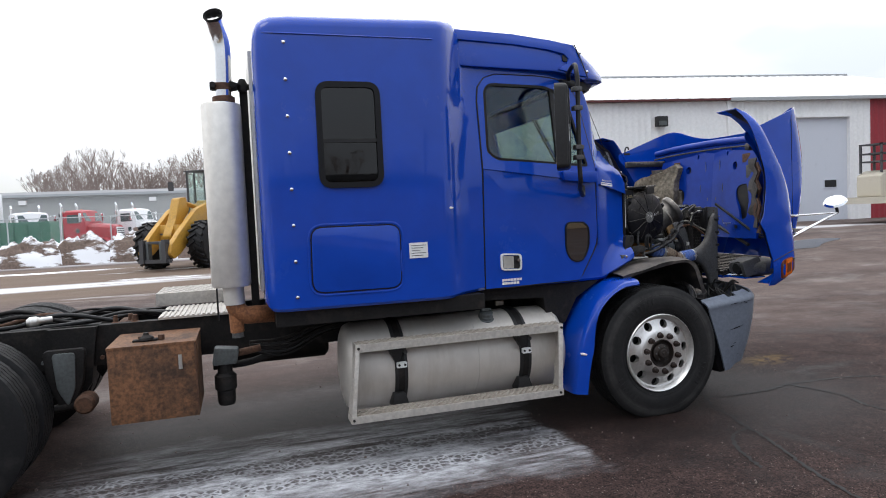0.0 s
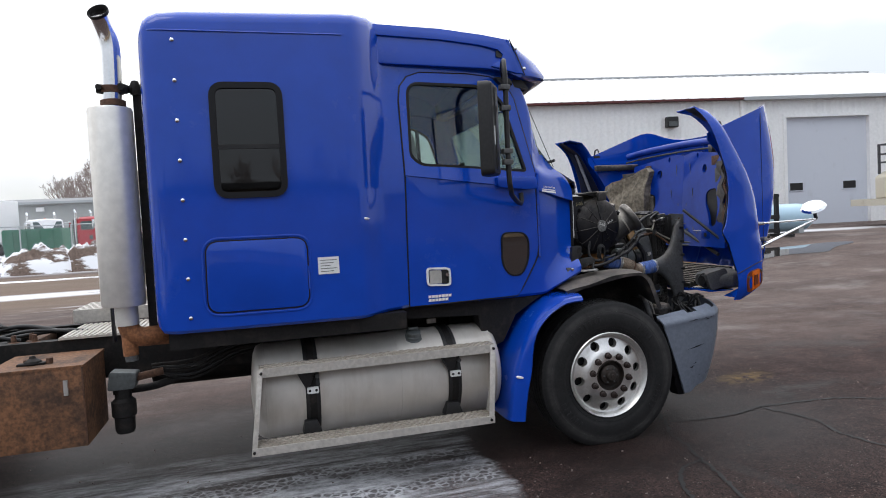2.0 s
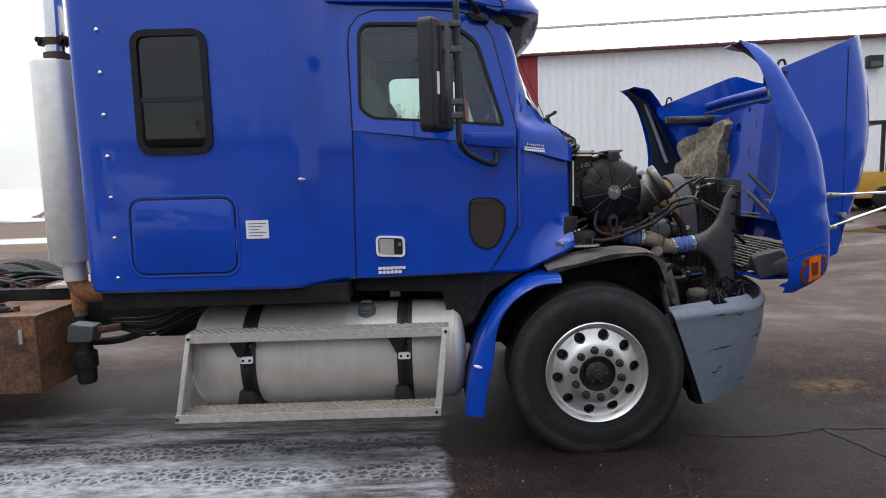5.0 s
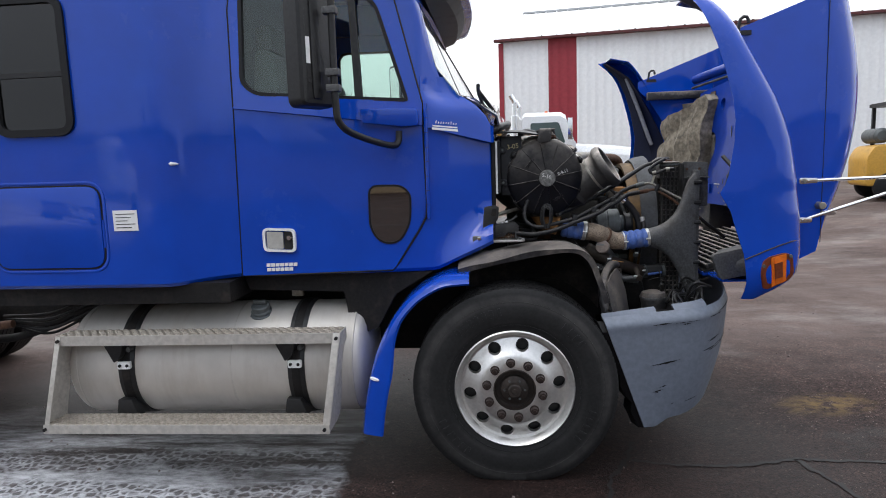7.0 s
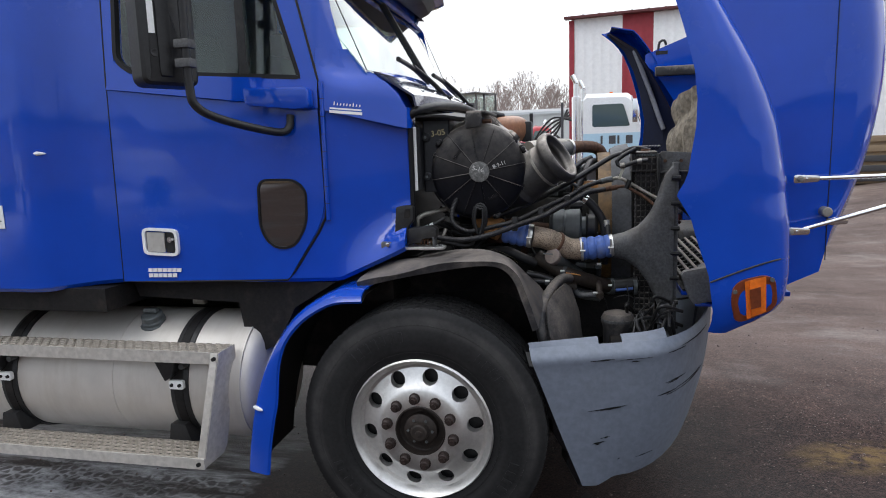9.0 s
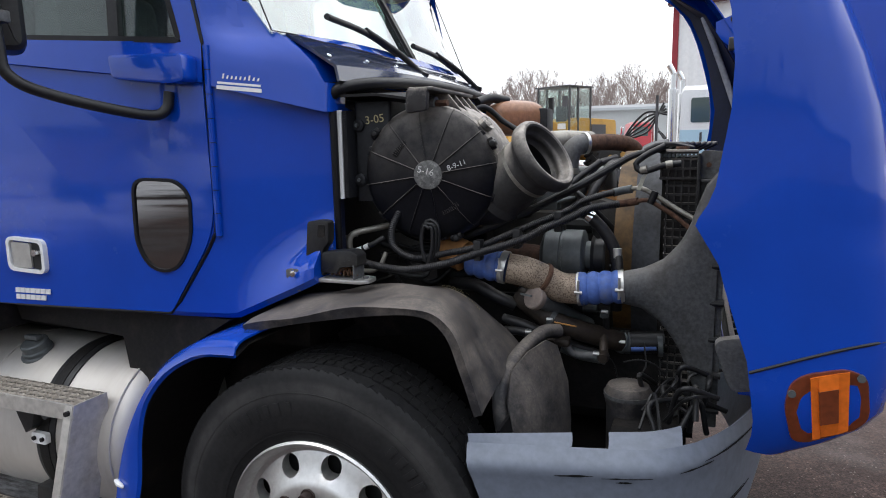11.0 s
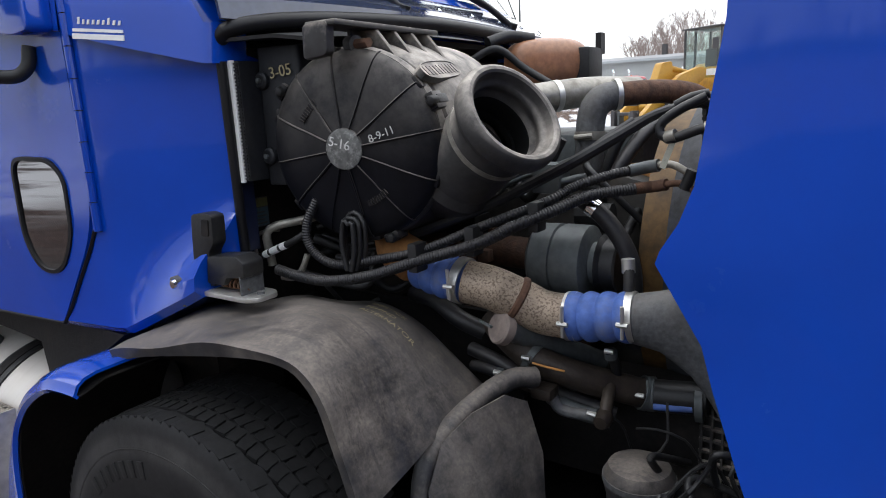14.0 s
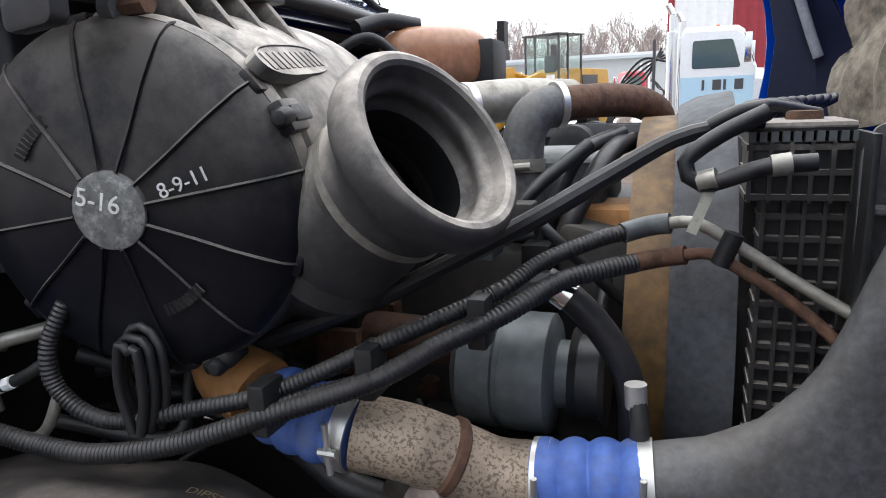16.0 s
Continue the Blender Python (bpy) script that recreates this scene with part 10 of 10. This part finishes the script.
# ---- bare trees ----
def bare_tree(seed, h=9.0):
    rr = random.Random(seed)
    t = thing("bare_tree", "leafless grey-brown tree beyond the yard", "tree", "bare trees")
    trunk, crown = bmesh.new(), bmesh.new()

    def limb(p, d, ln, r, depth):
        q = p + d * ln
        mid = p.lerp(q, 0.5) + Vector((rr.uniform(-1, 1), rr.uniform(-1, 1), 0)) * ln * 0.06
        add_tube(trunk if depth < 2 else crown, [p, mid, q], lambda f: max(0.012, r * (1 - 0.45 * f)), 5 if depth < 2 else 3, ln / 3)
        if depth >= 5:
            return
        n = 3 if depth else 7
        for k in range(n):
            f = 0.35 + 0.65 * (k + 1) / n if depth == 0 else rr.uniform(0.4, 1.0)
            a = rr.uniform(0, 2 * math.pi)
            side_ = Vector((math.cos(a), math.sin(a), rr.uniform(0.5, 1.3)))
            nd = (d * 0.75 + side_.normalized() * 0.75).normalized()
            limb(p.lerp(q, f), nd, ln * rr.uniform(0.45, 0.68), r * 0.5, depth + 1)

    limb(Vector((0, 0, 0)), Vector((0.02, 0, 1)), h * 0.5, 0.16, 0)
    part("trunk", trunk, BARK, t)
    part("crown", crown, BARK, t)
    return t


base_trees = [bare_tree(k, 9.5 + k % 3) for k in range(4)]
for k, o in enumerate(base_trees):
    o.matrix_world = Matrix.Translation((-24 + k * 3.1, 80 + 3 * (k % 2), 0))
rnd3 = random.Random(11)
for k in range(40):
    src = base_trees[k % 4]
    o = copy_thing(src, Matrix.Translation((-26 + k * 1.05 + rnd3.uniform(-0.6, 0.6), rnd3.uniform(78, 94), 0)) @ pose(0, 0, 0, 0, 0, rnd3.uniform(0, 360)) @ Matrix.Scale(rnd3.uniform(0.85, 1.25), 4))
# dark trees and an unseen block behind the eye, which glass and paint mirror
for k in range(12):
    src = base_trees[(k * 3 + 1) % 4]
    copy_thing(src, Matrix.Translation((-26 + k * 4.4 + rnd3.uniform(-1, 1), -62 - rnd3.uniform(0, 12), 0)) @ pose(0, 0, 0, 0, 0, rnd3.uniform(0, 360)))
mirrored = highway_truck("parked_truck", "white truck parked across the yard, facing the unseen block", WHITEP)
mirrored.matrix_world = Matrix.Translation((-14.0, -20.5, 0)) @ pose(0, 0, 0, 0, 0, -28)
# block added out of view so the cab paint mirrors something dark
lowb = thing("unseen_block", "plain dark brown block added out of view to darken reflections", "building")
part("wall", box(-34, 38, -46, -38, 0, 4.0), WOOD, lowb)
part("roof", box(-34.4, 38.4, -46.4, -37.6, 4.0, 4.4), DKGREY, lowb)
for x, y, h in ((-22.3, 44.5, 9.5), (-33.5, 60.0, 12.0)):
    up_ = thing("light_pole", "tall thin grey pole beyond the yard", "pole")
    part("shaft", cyl((0, 0, 0), (0, 0, h), 0.13, 0.06, 10), GREYMET, up_)
    part("cap", cyl((0, 0, h), (0, 0, h + 0.08), 0.09, seg=8), GREYMET, up_)
    up_.location = (x, y, 0)

# ---- cracks in the asphalt ----
CRACK = mat("crack_fill", (0.006, 0.005, 0.005), 0.7, grain_amt=0.3)
rnd4 = random.Random(5)
for path in ([(0.68, -0.72), (0.60, -0.95), (0.47, -1.2), (0.45, -1.42), (0.38, -1.62), (0.30, -1.95), (0.2, -2.25), (0.1, -2.6), (0.0, -3.2)], [(0.62, -0.95), (0.85, -1.0), (1.2, -1.0), (1.5, -0.93), (1.8, -0.95), (2.2, -1.0), (2.7, -1.25), (3.4, -1.5)], [(0.35, -1.7), (0.18, -1.75), (0.02, -1.95), (-0.1, -2.3)], [(1.5, -0.93), (1.62, -1.35), (1.55, -1.7), (1.7, -2.3)]):
    C = spline([(x, y, 0.004) for x, y in path], 0.03)
    cb = bmesh.new()
    prev = None
    for i, c in enumerate(C):
        w = 0.007 + 0.011 * rnd4.random()
        j = Vector((rnd4.uniform(-1, 1), rnd4.uniform(-1, 1), 0)) * 0.012
        d = (C[min(i + 1, len(C) - 1)] - C[max(i - 1, 0)]).normalized()
        s_ = Vector((-d.y, d.x, 0)) * w
        cur = (cb.verts.new(c + j + s_), cb.verts.new(c + j - s_))
        if prev:
            cb.faces.new((prev[0], prev[1], cur[1], cur[0]))
        prev = cur
    tagged(part("asphalt_crack", cb, CRACK, ground, smooth=False), "")
# standing water by the wall
rows = []
for q in range(6):
    row = []
    for k in range(49):
        a = 2 * math.pi * k / 48
        x, y = 9.8 + (2.4 + 0.5 * math.sin(3 * a + 1)) * math.cos(a) * q / 5, 8.1 + (0.8 + 0.2 * math.sin(5 * a)) * math.sin(a) * q / 5
        row.append((x, y, rise(x, y) + 0.008))
    rows.append(row)
pud = sheet(rows)
PUDDLE = mat("still_water", (0.025, 0.022, 0.02), 0.03, 0.0, 0.0, grain_amt=0.1)
part("puddle", pud, PUDDLE, ground, "shallow puddle of meltwater")

# loose stones scattered on the yard
rng = random.Random(17)
verts, faces = [], []
for k in range(900):
    x, y = rng.uniform(-6, 6), rng.uniform(-3.2, 5)
    r = rng.uniform(0.003, 0.009) * (1.6 if rng.random() < 0.06 else 1)
    b0 = len(verts)
    a0 = rng.uniform(0, 6)
    for j in range(5):
        a = a0 + 2 * math.pi * j / 5
        q = r * rng.uniform(0.7, 1.2)
        verts.append((x + q * math.cos(a), y + q * math.sin(a), 0.0))
    for j in range(5):
        a = a0 + 2 * math.pi * j / 5
        q = r * rng.uniform(0.4, 0.8)
        verts.append((x + q * math.cos(a), y + q * math.sin(a), r * rng.uniform(0.6, 1.0)))
    faces += [tuple(b0 + q for q in (j, (j + 1) % 5, 5 + (j + 1) % 5, 5 + j)) for j in range(5)] + [tuple(b0 + 5 + j for j in range(5))]
me = bpy.data.meshes.new("gravel")
me.from_pydata(verts, [], faces)
GRAVEL = mat("loose_gravel", (0.16, 0.125, 0.115), 0.9, 0.0, 0.0, (0.05, 0.04, 0.04), 0.5, 3.0)
tagged(part("gravel", me, GRAVEL, None, smooth=False), "loose grey-brown grit lying on the asphalt", "gravel", kind="stuff")
